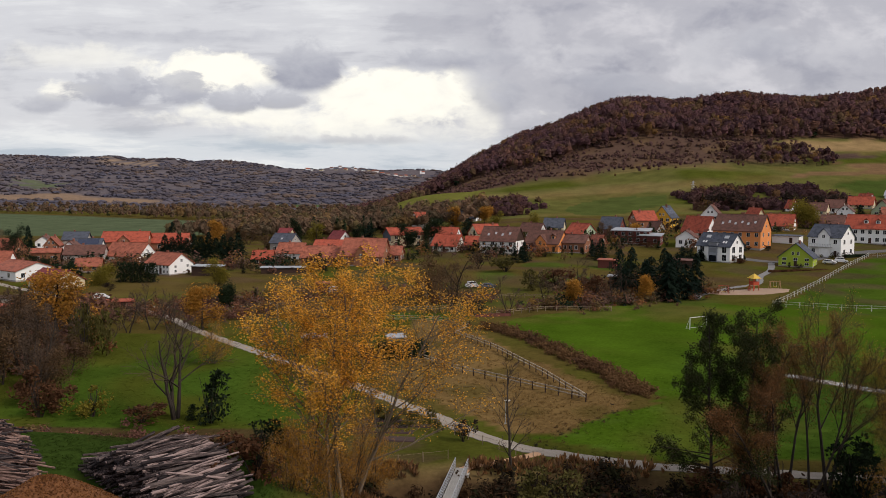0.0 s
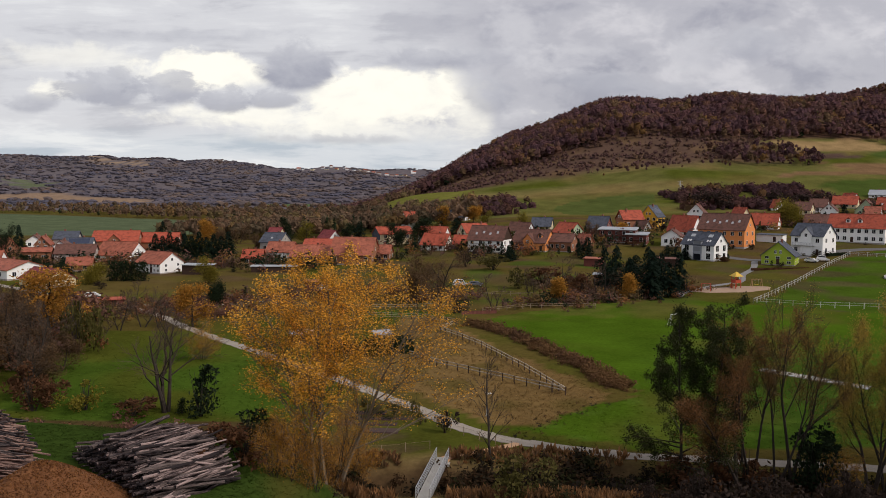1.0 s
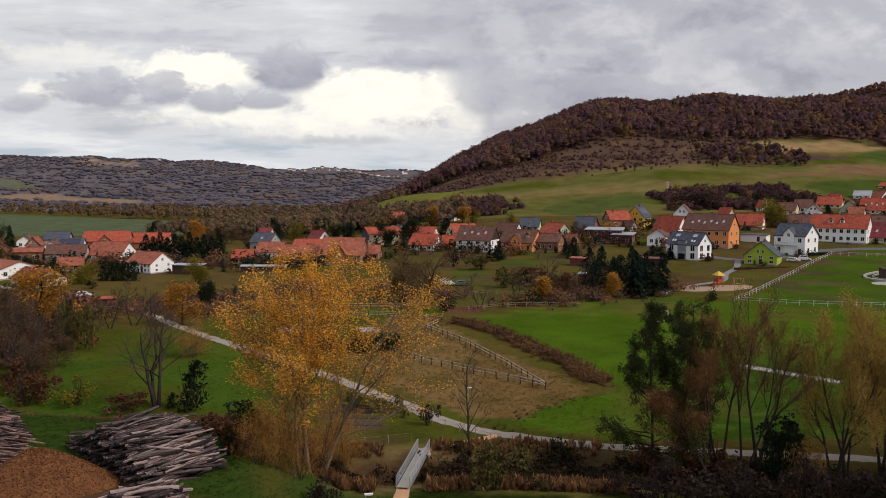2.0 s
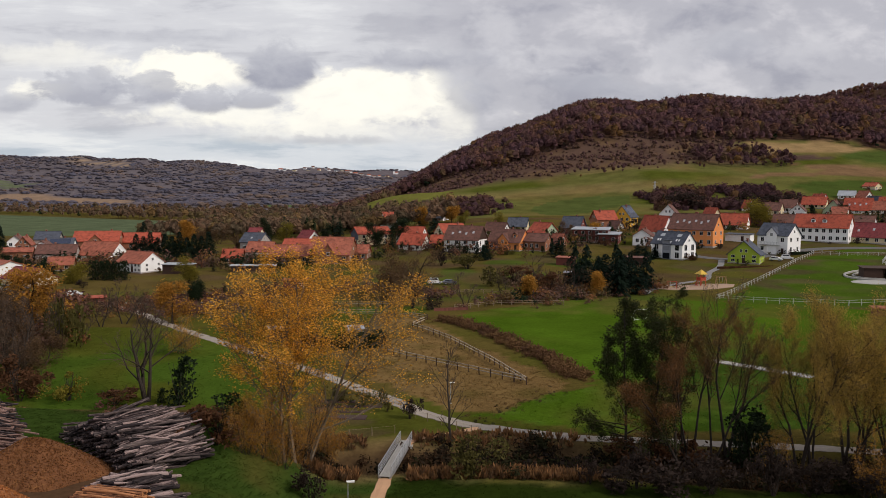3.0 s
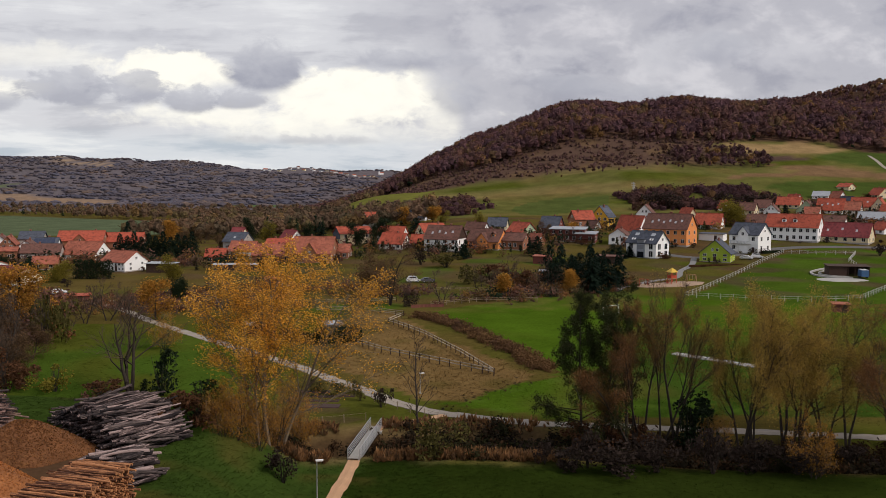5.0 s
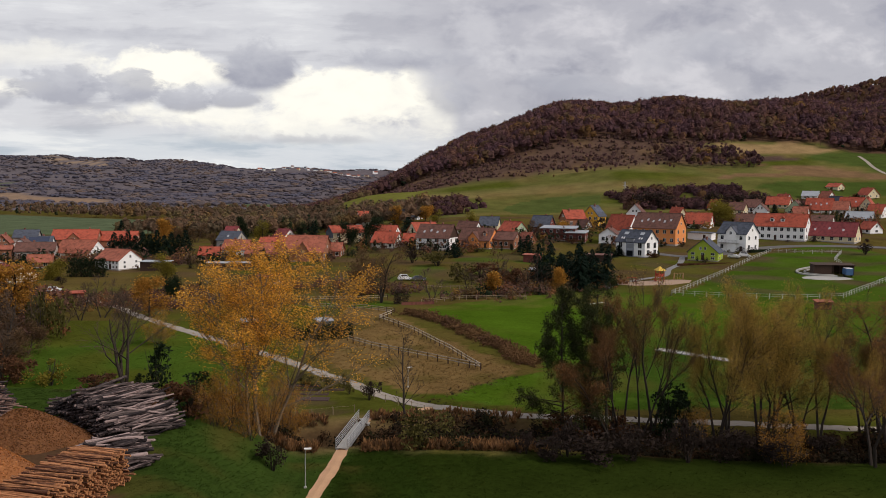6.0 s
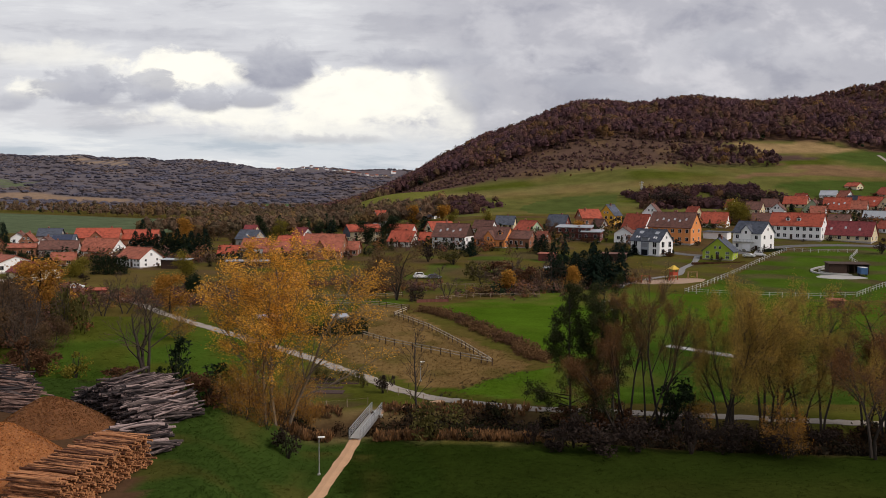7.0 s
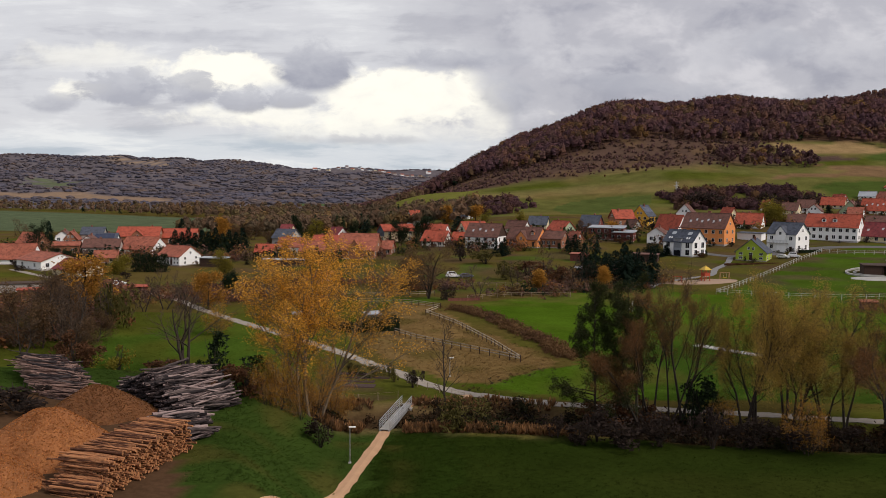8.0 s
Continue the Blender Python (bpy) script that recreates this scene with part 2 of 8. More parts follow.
WALLS = {
    "white": material("white_render", (0.85, 0.85, 0.83), 0.85, 0.06, 0.3, 5.0, 0.15),
    "cream": material("cream_render", (0.66, 0.56, 0.36), 0.85, 0.08, 0.3, 5.0, 0.15),
    "orange": material("orange_render", (0.72, 0.27, 0.085), 0.85, 0.08, 0.3, 5.0, 0.15),
    "yellow": material("yellow_render", (0.70, 0.40, 0.045), 0.85, 0.08, 0.3, 5.0, 0.15),
    "green": material("lime_render", (0.36, 0.46, 0.045), 0.85, 0.06, 0.3, 5.0, 0.15),
    "mint": material("pale_green_render", (0.38, 0.46, 0.30), 0.85, 0.08, 0.3, 5.0, 0.15),
    "maroon": material("dark_red_boards", (0.16, 0.045, 0.035), 0.8, 0.15, 0.4, 6.0, 0.3),
    "brick": material("brick_wall", (0.28, 0.12, 0.065), 0.9, 0.25, 0.8, 9.0, 0.4, stain=(0.16, 0.09, 0.06)),
    "grey": material("grey_render", (0.36, 0.33, 0.30), 0.9, 0.15, 0.4, 6.0, 0.2, stain=(0.22, 0.19, 0.17)),
    "bluegrey": material("blue_grey_render", (0.30, 0.32, 0.35), 0.8, 0.06, 0.3, 5.0, 0.1),
    "timber": material("white_infill", (0.70, 0.68, 0.62), 0.85, 0.08, 0.4, 6.0, 0.2),
}
ROOFS = {
    "red": tile_material("red_tiles", (0.39, 0.080, 0.042)),
    "oldred": tile_material("weathered_red_tiles", (0.34, 0.105, 0.062), var=0.4),
    "brown": tile_material("brown_tiles", (0.15, 0.068, 0.05)),
    "darkred": tile_material("dark_red_roof", (0.21, 0.040, 0.042), var=0.18),
    "slate": tile_material("slate_roof", (0.075, 0.085, 0.11), var=0.2),
    "tin": material("pale_metal_roof", (0.36, 0.38, 0.40), 0.55, 0.2, 0.5, 4.0, 0.1, metal=0.3),
}
FRAME_WHITE = material("white_window_frame", (0.75, 0.75, 0.73), 0.5, 0.05, 1, 8, 0)
DARK_WOOD = material("dark_timber", (0.055, 0.03, 0.02), 0.8, 0.25, 2, 12, 0.3)
GLASS = material("dark_window_glass", (0.012, 0.014, 0.018), 0.12, 0.1, 0.3, 2.0, 0, spec=0.4)
SHADE = material("grey_window_blind", (0.22, 0.23, 0.25), 0.5, 0.08, 1.0, 6.0, 0.0)
CAR_WHITE = material("white_car_paint", (0.72, 0.72, 0.72), 0.25, 0.03, 1, 6, 0, spec=0.5)
SOLAR = material("solar_panel_blue", (0.02, 0.028, 0.06), 0.15, 0.15, 0.5, 2.0, 0, spec=0.5)
CHIMNEY = material("chimney_brick", (0.24, 0.10, 0.07), 0.9, 0.2, 2, 12, 0.3)
GRAVEL = material("pale_gravel", (0.30, 0.26, 0.215), 0.95, 0.25, 0.6, 6.0, 0.4, stain=(0.24, 0.20, 0.15))
SANDPATH = material("sandy_orange_gravel", (0.50, 0.30, 0.17), 0.95, 0.15, 0.6, 8.0, 0.4)
CONCRETE = material("pale_concrete", (0.36, 0.35, 0.32), 0.85, 0.15, 0.5, 5.0, 0.2)
ASPHALT = material("worn_asphalt", (0.11, 0.105, 0.10), 0.9, 0.15, 0.5, 8.0, 0.3)
PAVING = material("grey_paving", (0.20, 0.195, 0.19), 0.9, 0.15, 0.5, 6.0, 0.2)
SAND = material("play_sand", (0.34, 0.235, 0.165), 0.95, 0.12, 0.6, 6.0, 0.3)
STEEL = material("galvanised_steel", (0.50, 0.51, 0.52), 0.5, 0.12, 2, 12, 0.05, metal=0.75)
WHITE_PAINT = material("white_painted_wood", (0.74, 0.73, 0.70), 0.6, 0.1, 1, 9, 0.1)
RAIL_WOOD = material("pale_weathered_rails", (0.34, 0.285, 0.215), 0.9, 0.2, 1.5, 12, 0.2, rand=0.15)
OLD_WOOD = material("weathered_fence_wood", (0.24, 0.18, 0.12), 0.9, 0.25, 1.5, 12, 0.3, rand=0.2)

# ---- the ground ----
def ss(a, b, v):
    t = np.clip((v - a) / (b - a), 0, 1)
    return t * t * (3 - 2 * t)
def wave(x, y, seed, size):
    """Smooth rolling noise from a few sines."""
    rs = np.random.RandomState(seed)
    out = 0 * x
    for k in range(5):
        a, p = rs.uniform(0, 6.283, 2)
        w = rs.uniform(0.6, 1.8) * 6.283 / size
        out = out + np.sin(w * (x * np.cos(a) + y * np.sin(a)) + p) / 5
    return out
STREAM = lambda x: 73.3 - 0.02 * x + 1.2 * np.sin(x * 0.08) - 4.0 * ss(5, 35, x)
def spur(x, y):
    """The low grassy spur at the hill's foot, 0 to 1."""
    return np.exp(-((x + 30) / 40) ** 2 - ((y - 568) / 44) ** 2)
K = 1.15  # metres to one unit of the terrain plan
def height(x, y):
    """The ground's height at x, y."""
    x, y = np.asarray(x, float) / K, np.asarray(y, float) / K
    # valley floor, rising to the village and the foot of the hill
    z = 1.6 + 0.9 * ss(60, 160, y) * ss(-60, 20, x) + 0.15 * wave(x, y, 3, 60)
    up = 0.35 + 0.65 * ss(-90, 60, x)
    z = z + up * (3.6 * ss(185, 265, y) + 3.4 * ss(250, 300, y) + 8.0 * ss(280, 430, y)) * (1 - 0.75 * ss(20, -140, x) * ss(300, 480, y))
    z = z + 0.028 * np.clip(x - 62, 0, 110) * ss(150, 230, y)
    # the hill on the right
    a = ss(-110, 150, x - 0.02 * (y - 400))
    s = y - (395 + 15 * wave(x, y, 5, 160))
    hill = 26 * ss(-10, 170, s) + 50 * ss(110, 330, s)
    z = z + a * hill * (1 + 0.05 * wave(x, y, 8, 120)) + 64 * ss(455, 600, x) * ss(600, 900, y)
    # the far valley side
    far = 6 * ss(820, 1000, y) + 22 * ss(1000, 1500, y) + 35 * ss(1350, 2000, y) + 52 * ss(1800, 2700, y)
    far = far * (1 + 0.30 * wave(x, y, 11, 900) * ss(1000, 1800, y)) + 20 * wave(x, y, 12, 420) * ss(1100, 2000, y) + 9 * wave(x, y, 13, 170) * ss(1050, 1500, y) * ss(2700, 2300, y)
    far = far + 13 * np.exp(-((x + 1105) / 210) ** 2 - ((y - 2560) / 260) ** 2)
    z = z + far * (0.86 - 0.26 * ss(-1000, -100, x) - 0.3 * ss(-100, 400, x))
    # timber yard on a bank, left of the path
    edge = x - (-13.0 - 0.25 * (y - 52.0) + 2.0 * np.sin(y * 0.1))
    bank = ss(10.5, 0.5, edge) * ss(85, 70, y - 0.1 * x)
    z = z + (5.4 + 1.1 * ss(-16, -40, x)) * bank
    z = z + 9.5 * spur(x * K, y * K)
    # stream bed
    d = np.abs(y - STREAM(x))
    z = z - 1.6 * ss(5.5, 1.0, d) * ss(-75, -30, x) * ss(400, 250, y)
    return z * K


def inside(x, y, corners):
    """Which of the places lie in a polygon."""
    hit = np.zeros(x.shape, bool)
    n = len(corners)
    for i in range(n):
        (ax, ay), (bx, by) = corners[i], corners[(i + 1) % n]
        if ay == by:
            continue
        cross = (ay > y) != (by > y)
        hit ^= cross & (x < (bx - ax) * (y - ay) / (by - ay) + ax)
    return hit


C_GRASS, C_LUSH, C_DULL = (0.062, 0.074, 0.010), (0.052, 0.096, 0.007), (0.088, 0.068, 0.018)
C_DRY, C_BRUSH, C_FIELD = (0.165, 0.105, 0.040), (0.070, 0.042, 0.022), (0.085, 0.108, 0.058)
C_SOIL, C_STRAW, C_WOOD, C_YARD = (0.085, 0.050, 0.035), (0.27, 0.18, 0.085), (0.090, 0.052, 0.034), (0.085, 0.046, 0.026)
C_SHADED = (0.016, 0.028, 0.004)
C_SLOPE = (0.102, 0.102, 0.028)
PITCH = [(29, 119), (26, 138), (20.5, 152), (14, 168), (6.5, 181), (12, 192), (27.7, 205), (38, 213), (62, 220), (76, 212), (120, 190), (120, 96), (24, 94), (17, 97), (10.5, 101), (15, 110), (23, 114)]
PASTURE = [(-15.6, 147), (-13.6, 171), (-9.3, 189), (-2.2, 189), (2.5, 172), (9, 154), (16, 138), (24, 122), (23, 117), (19.7, 112), (12, 102.5), (7, 104.5), (1.2, 110.5), (-8.2, 124)]
PADDOCK = [(78, 214), (141, 297), (170, 313), (190, 250), (150, 200), (98, 197)]
VALLEY_FIELD = [(-900, 1000), (-483, 877), (-385, 822), (-300, 765), (-205, 705), (-160, 600), (-150, 520), (-150, 455), (-700, 470)]
# strip fields on the hillside and on the far side of the valley
HILL_STRAW = [(250, 676), (284, 672), (319, 687), (332, 668), (345, 658), (305, 635), (265, 634), (248, 648)]
HILL_PLOUGH = [(246, 637), (271, 636), (294, 617), (266, 613), (245, 621)]
HILL_GREEN = [(341, 653), (440, 660), (440, 590), (340, 577), (317, 605), (301, 626)]
HILL_BROWN = [(261, 602), (303, 594), (336, 570), (430, 560), (430, 540), (326, 553), (281, 563), (203, 545), (226, 562), (270, 574)]
HILL_LOWER = [(223, 527), (256, 543), (297, 548), (322, 546), (430, 540), (430, 500), (301, 503), (240, 500)]
HILL_DARK = [(52, 470), (70, 505), (90, 520), (125, 513), (112, 476), (78, 445), (58, 450)]
TOWN = [(-620, 2480), (-110, 2560), (-90, 2960), (-620, 2800)]
FAR_STRAW = [(-1330, 2990), (-1205, 2925), (-960, 2680), (-925, 2570), (-1155, 2820)]
FAR_BROWN = [(-860, 1440), (-668, 1440), (-470, 1315), (-410, 1150), (-500, 1180), (-600, 1265), (-860, 1290)]
FAR_GREEN = [(-900, 1620), (-945, 1855), (-790, 1700), (-780, 1545)]
FAR_MEADOW = [(-260, 1180), (-130, 1230), (-120, 1130), (-250, 1090)]
FAR_PALE = [(-760, 1130), (-560, 1150), (-590, 1220), (-780, 1230)]
GARDEN = [(-14, 107), (-5, 100), (-1, 96), (-7, 92), (-15, 97)]


def cover(x, y):
    """What grows where: the ground's own colours."""
    u = x + 2.0 * wave(x, y, 21, 14) + 0.7 * wave(x, y, 22, 4)
    v = y + 2.0 * wave(x, y, 23, 14) + 0.7 * wave(x, y, 24, 4)
    c = np.empty(x.shape + (3,))
    c[:] = C_DULL

    def lay(mask, rgb, amount=1.0):
        a = np.asarray(mask, float) * amount
        c[:] = c * (1 - a[..., None]) + np.array(rgb) * a[..., None]

    lay(ss(-0.1, 0.5, wave(x, y, 31, 45)), C_GRASS, 0.8)
    # meadow left of the road and the bank by the path
    lay((v > 98) & (v < 172) & (u < -14) & (u > -88), C_GRASS, 0.9)
    lay((v > 104) * ss(165, 140, v) * ss(-72, -58, u) * ss(-18, -26, u) * ss(-0.5, 0.2, wave(x, y, 32, 26)), (0.046, 0.088, 0.010), 0.85)
    lay(ss(188, 194, v) * ss(204, 199, v) * ss(-24, -18, u) * ss(4, -2, u), (0.058, 0.110, 0.010))
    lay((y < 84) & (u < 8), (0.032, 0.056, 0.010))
    # near grass right of the path: cloud shade is painted in as dark green
    lay((y < 78) & (u >= -2) & (v < 76), C_SHADED, 0.95)
    lay((y < 78) * ss(18, 36, u + 6 * wave(x, y, 34, 12)) * ss(66, 60, v), C_DULL, 0.1)
    lay(ss(0.05, 0.5, wave(x, y, 33, 9)) * (v < 72) * ss(6, -2, u), C_DULL, 0.5)
    lay(inside(u, v, PITCH), C_LUSH)
    lay(inside(u, v, PITCH) * ss(30, 42, u) * ss(175, 120, v), (0.030, 0.058, 0.008), 0.85)
    lay(inside(u, v, PITCH) * ss(0.1, 0.6, wave(x, y, 35, 30)), C_DULL, 0.5)
    lay(inside(u, v, PITCH) * ss(180, 195, v) * ss(60, 40, u) * ss(-0.2, 0.4, wave(x, y, 38, 12)), (0.095, 0.105, 0.018), 0.6)
    lay(inside(u, v, PITCH) * ss(0.2, 0.6, wave(x, y, 42, 7)) * ss(140, 120, v), (0.075, 0.125, 0.016), 0.5)
    lay(inside(u, v, PADDOCK), (0.050, 0.086, 0.009))
    lay(inside(u, v, PADDOCK) * ss(0.2, 0.6, wave(x, y, 36, 30)), C_SOIL, 0.5)
    lay(inside(u, v, PASTURE), C_DRY)
    lay(inside(u, v, PASTURE) * ss(0.0, 0.6, wave(x, y, 37, 16)), C_DULL, 0.7)
    lay(inside(u, v, GARDEN) * ss(-0.2, 0.5, wave(x, y, 43, 8)), C_SOIL, 0.5)
    # overgrown strips along the stream and the old bank
    sd = np.abs(v - 1.15 * STREAM(x / 1.15))
    lay(ss(10, 5, sd) * (x > -16) * ss(26, 16, x), C_STRAW, 0.55)
    lay(ss(7, 3, sd), C_BRUSH, 0.9)
    lay((v > 84) & (v < 104) & (u < -20), C_BRUSH, 0.8)
    # timber yard
    lay((u < -19.6 - 0.25 * (v - 60)) & (v < 64) & (u > -60), C_YARD, 0.95)
    # gardens and yards of the village
    lay(ss(188, 206, v) * ss(275, 255, v) * ss(75, 50, u) * ss(-120, -90, u) * ss(-0.7, 0.1, wave(x, y, 39, 30)), (0.105, 0.070, 0.028), 0.45)
    lay(ss(205, 222, v) * ss(310, 290, v) * ss(-30, -10, u) * ss(75, 55, u) * ss(0.0, 0.35, wave(x, y, 40, 34)), (0.058, 0.086, 0.014), 0.85)
    vill = ss(235, 262, v + 0.15 * u) * ss(480, 440, v)
    lay(vill * ss(-0.2, 0.4, wave(x, y, 41, 26)), C_SOIL, 0.55)
    # valley field and the slopes
    lay((v > 455) & (v < 860) & (x < 30), C_DULL)
    lay(inside(u, v, VALLEY_FIELD), C_FIELD)
    s = y / 1.15 - 395 - 15 * wave(x / 1.15, y / 1.15, 5, 160)
    hillside = (x > -80) & (y > 440) & (y < 1500)
    lay(hillside, C_SLOPE, 0.95)
    strip = np.sin((s + 0.10 * x / 1.15 + 8 * wave(x, y, 44, 200)) * 6.283 / 62)
    lay(hillside * ss(0.1, 0.5, strip) * (s > 20) * ss(-0.2, 0.3, wave(x, y, 48, 140)), C_STRAW, 0.32)
    lay(hillside * ss(0.2, 0.6, -strip) * (s > 0) * ss(-0.1, 0.3, wave(x, y, 49, 170)), C_GRASS, 0.9)
    lay(hillside * ss(0.0, 0.5, wave(x, y, 46, 70)), C_DRY, 0.35)
    lay(hillside * ss(118, 142, s + 10 * wave(x, y, 45, 60)) * ss(255, 225, x), (0.094, 0.056, 0.043), 0.95)
    lay(hillside * ss(118, 142, s) * ss(255, 225, x) * ss(0.1, 0.5, wave(x, y, 50, 55)), C_DRY, 0.35)
    for field, rgb in ((HILL_STRAW, C_STRAW), (HILL_PLOUGH, (0.085, 0.050, 0.045)), (HILL_GREEN, (0.050, 0.075, 0.016)), (HILL_BROWN, (0.165, 0.098, 0.052)), (HILL_LOWER, (0.045, 0.072, 0.014)), (HILL_DARK, (0.064, 0.084, 0.022))):
        lay(inside(x + 5 * wave(x, y, 54, 60), y + 3 * wave(x, y, 55, 40), field), rgb, 0.9)
    lay(hillside * (forest_mask(x, y) > 0.45), C_WOOD)
    lay(ss(0.2, 0.35, spur(x, y)), (0.125, 0.125, 0.028))
    # far side of the valley: woods, their ground colour paled for haze, and strip fields
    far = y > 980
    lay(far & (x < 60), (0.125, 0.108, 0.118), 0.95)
    for field, rgb in ((FAR_STRAW, (0.30, 0.215, 0.14)), (FAR_BROWN, (0.24, 0.165, 0.11)), (FAR_GREEN, (0.105, 0.125, 0.065)), (FAR_MEADOW, (0.075, 0.115, 0.045)), (FAR_PALE, (0.16, 0.15, 0.085))):
        lay(inside(x + 14 * wave(x, y, 56, 200), y + 20 * wave(x, y, 57, 240), field), rgb, 0.95)
    return c


def forest_mask(x, y):
    """How wooded the hill is, 0 to 1."""
    s = y / 1.15 - 395 - 15 * wave(x / 1.15, y / 1.15, 5, 160)
    edge = 198 + 16 * wave(x, y, 61, 130) - 8 * ss(230, 300, x) - 22 * ss(330, 370, x) + 10 * ss(60, -60, x)
    return ss(edge - 12, edge + 12, s) * ss(-120, -60, x)


def steps(lo, fine_lo, fine_hi, hi, cell, grow):
    """Coordinates that lie close together in the middle and ever wider outwards."""
    mid = np.arange(fine_lo, fine_hi, cell)
    up, d, v = [], cell, mid[-1]
    while v < hi:
        d *= grow
        v += d
        up.append(v)
    dn, d, v = [], cell, fine_lo
    while v > lo:
        d *= grow
        v -= d
        dn.append(v)
    return np.array(dn[::-1] + list(mid) + up)


def mesh_from(name, verts, faces, mat=None, colour=None, smooth=False):
    """A mesh from arrays of corners and of faces that all have as many sides."""
    me = bpy.data.meshes.new(name)
    verts, faces = np.asarray(verts, np.float32), np.asarray(faces, np.int32)
    n, k = faces.shape
    me.vertices.add(len(verts))
    me.vertices.foreach_set("co", verts.ravel())
    me.loops.add(n * k)
    me.loops.foreach_set("vertex_index", faces.ravel())
    me.polygons.add(n)
    me.polygons.foreach_set("loop_start", np.arange(0, n * k, k, dtype=np.int32))
    me.polygons.foreach_set("loop_total", np.full(n, k, np.int32))
    me.polygons.foreach_set("use_smooth", np.full(n, smooth))
    if colour is not None:
        at = me.color_attributes.new("tint", "FLOAT_COLOR", "POINT")
        at.data.foreach_set("color", np.c_[colour, np.ones(len(verts))].astype(np.float32).ravel())
    me.update(calc_edges=True)
    if mat:
        me.materials.append(mat)
    return me


GROUND = material("ground_cover", (0.1, 0.1, 0.1), 0.95, 0.42, 0.09, 1.7, 0.9, spec=0.0, attribute="tint")


def make_ground():
    xs = steps(-2700, -100, 130, 2700, 1.3, 1.045)
    ys = steps(-300, 30, 290, 4800, 1.1, 1.022)
    gx, gy = np.meshgrid(xs, ys)
    gz = height(gx, gy)
    nx, ny = len(xs), len(ys)
    idx = np.arange(nx * ny).reshape(ny, nx)
    f = np.stack([idx[:-1, :-1], idx[:-1, 1:], idx[1:, 1:], idx[1:, :-1]], -1).reshape(-1, 4)
    v = np.stack([gx, gy, gz], -1).reshape(-1, 3)
    me = mesh_from("ground", v, f, GROUND, cover(gx, gy).reshape(-1, 3), True)
    tagged(new("ground", me), "autumn valley ground of green meadow, dry pasture and wooded slopes", "ground", kind="structure")


make_ground()


def ribbon(name, line, width, mat, label, category, lift=0.06, thick=0.12, rag=0.1, step=1.0):
    """A strip of road or path laid along a line on the ground."""
    pts = [Vector((*p, 0)) for p in line]
    dense = []
    for i in range(len(pts) - 1):
        p0, p1, p2, p3 = pts[max(i - 1, 0)], pts[i], pts[i + 1], pts[min(i + 2, len(pts) - 1)]
        n = max(2, int((p2 - p1).length / step))
        for k in range(n):
            t = k / n
            dense.append(0.5 * (2 * p1 + (p2 - p0) * t + (2 * p0 - 5 * p1 + 4 * p2 - p3) * t * t + (3 * p1 - p0 - 3 * p2 + p3) * t ** 3))
    dense.append(pts[-1])
    rng = random.Random(name + str(len(line)))
    v, f = [], []
    for i, p in enumerate(dense):
        d = (dense[min(i + 1, len(dense) - 1)] - dense[max(i - 1, 0)]).normalized()
        side = Vector((-d.y, d.x, 0))
        row = []
        for k, s in enumerate((-1, -0.55, 0, 0.55, 1)):
            q = p + side * s * (width / 2 + (rng.uniform(-rag, rag) if abs(s) == 1 else 0))
            z = float(height(q.x, q.y)) + lift + (0.03 if s == 0 else 0)
            row.append((q.x, q.y, z))
        v += [(row[0][0], row[0][1], row[0][2] - thick), *row, (row[-1][0], row[-1][1], row[-1][2] - thick)]
        if i:
            a, b = 7 * (i - 1), 7 * i
            f += [(a + k, a + k + 1, b + k + 1, b + k) for k in range(6)]
    f = [q[::-1] for q in f]
    return tagged(new(name, mesh_from(name, v, f, mat, smooth=False)), label, category, kind="structure")


ribbon("road", [(-150, 262), (-110, 228), (-76, 203), (-56.5, 177.5), (-44.3, 161.7), (-27, 140), (-15.5, 126), (-8.8, 117), (-3.1, 109.8), (1.5, 103), (6.0, 98.4), (10.2, 95.6), (14.3, 93.6), (19.2, 92), (23, 90.9), (44.5, 88.4), (60, 85.4), (95, 80), (140, 74)], 2.3, GRAVEL, "pale gravel lane winding through the meadows", "lane", rag=0.25)
ribbon("path", [(-6.9, 38), (-5.0, 50), (-4.2, 54), (-3.5, 59), (-2.75, 65.9), (-2.05, 72.3), (-1.7, 77.2)], 1.45, SANDPATH, "sandy orange gravel footpath", "footpath", rag=0.12)
ribbon("path", [(0.05, 89.6), (0.9, 90.9), (3.1, 92.0), (6.3, 93.7), (8.9, 95.6)], 1.2, SANDPATH, "short sandy footpath from the bridge to the lane", "footpath", rag=0.08)
ribbon("path", [(62, 226), (66, 234), (76, 243), (86, 249), (91, 261), (98, 272), (104, 288)], 2.0, PAVING, "grey paved footpath up to the houses", "footpath")
ribbon("road", [(150, 340), (128, 302), (116, 292), (104, 291), (92, 306)], 4.5, ASPHALT, "narrow asphalt village street", "street")
ribbon("road", [(128, 302), (150, 308), (172, 305), (205, 294), (260, 280)], 5.0, ASPHALT, "asphalt village street", "street")
# likely a water surface; its whitish sheen is put in as pale concrete colour
ribbon("strip", [(51.8, 135.6), (57.5, 130.0), (64.0, 123.6)], 2.2, CONCRETE, "long pale flat strip in the meadow", "paving", lift=0.12, thick=0.3, rag=0.02)
ribbon("field_track", [(352, 640), (346, 618), (341, 601.7), (338.6, 591.5), (337, 581), (336, 568), (342, 550)], 2.6, GRAVEL, "pale farm track on the upper slope", "track")
ribbon("field_track", [(-130, 226), (-100, 213), (-60, 212), (-45, 222)], 2.4, GRAVEL, "pale farm track between fields", "track")

# ---- houses ----


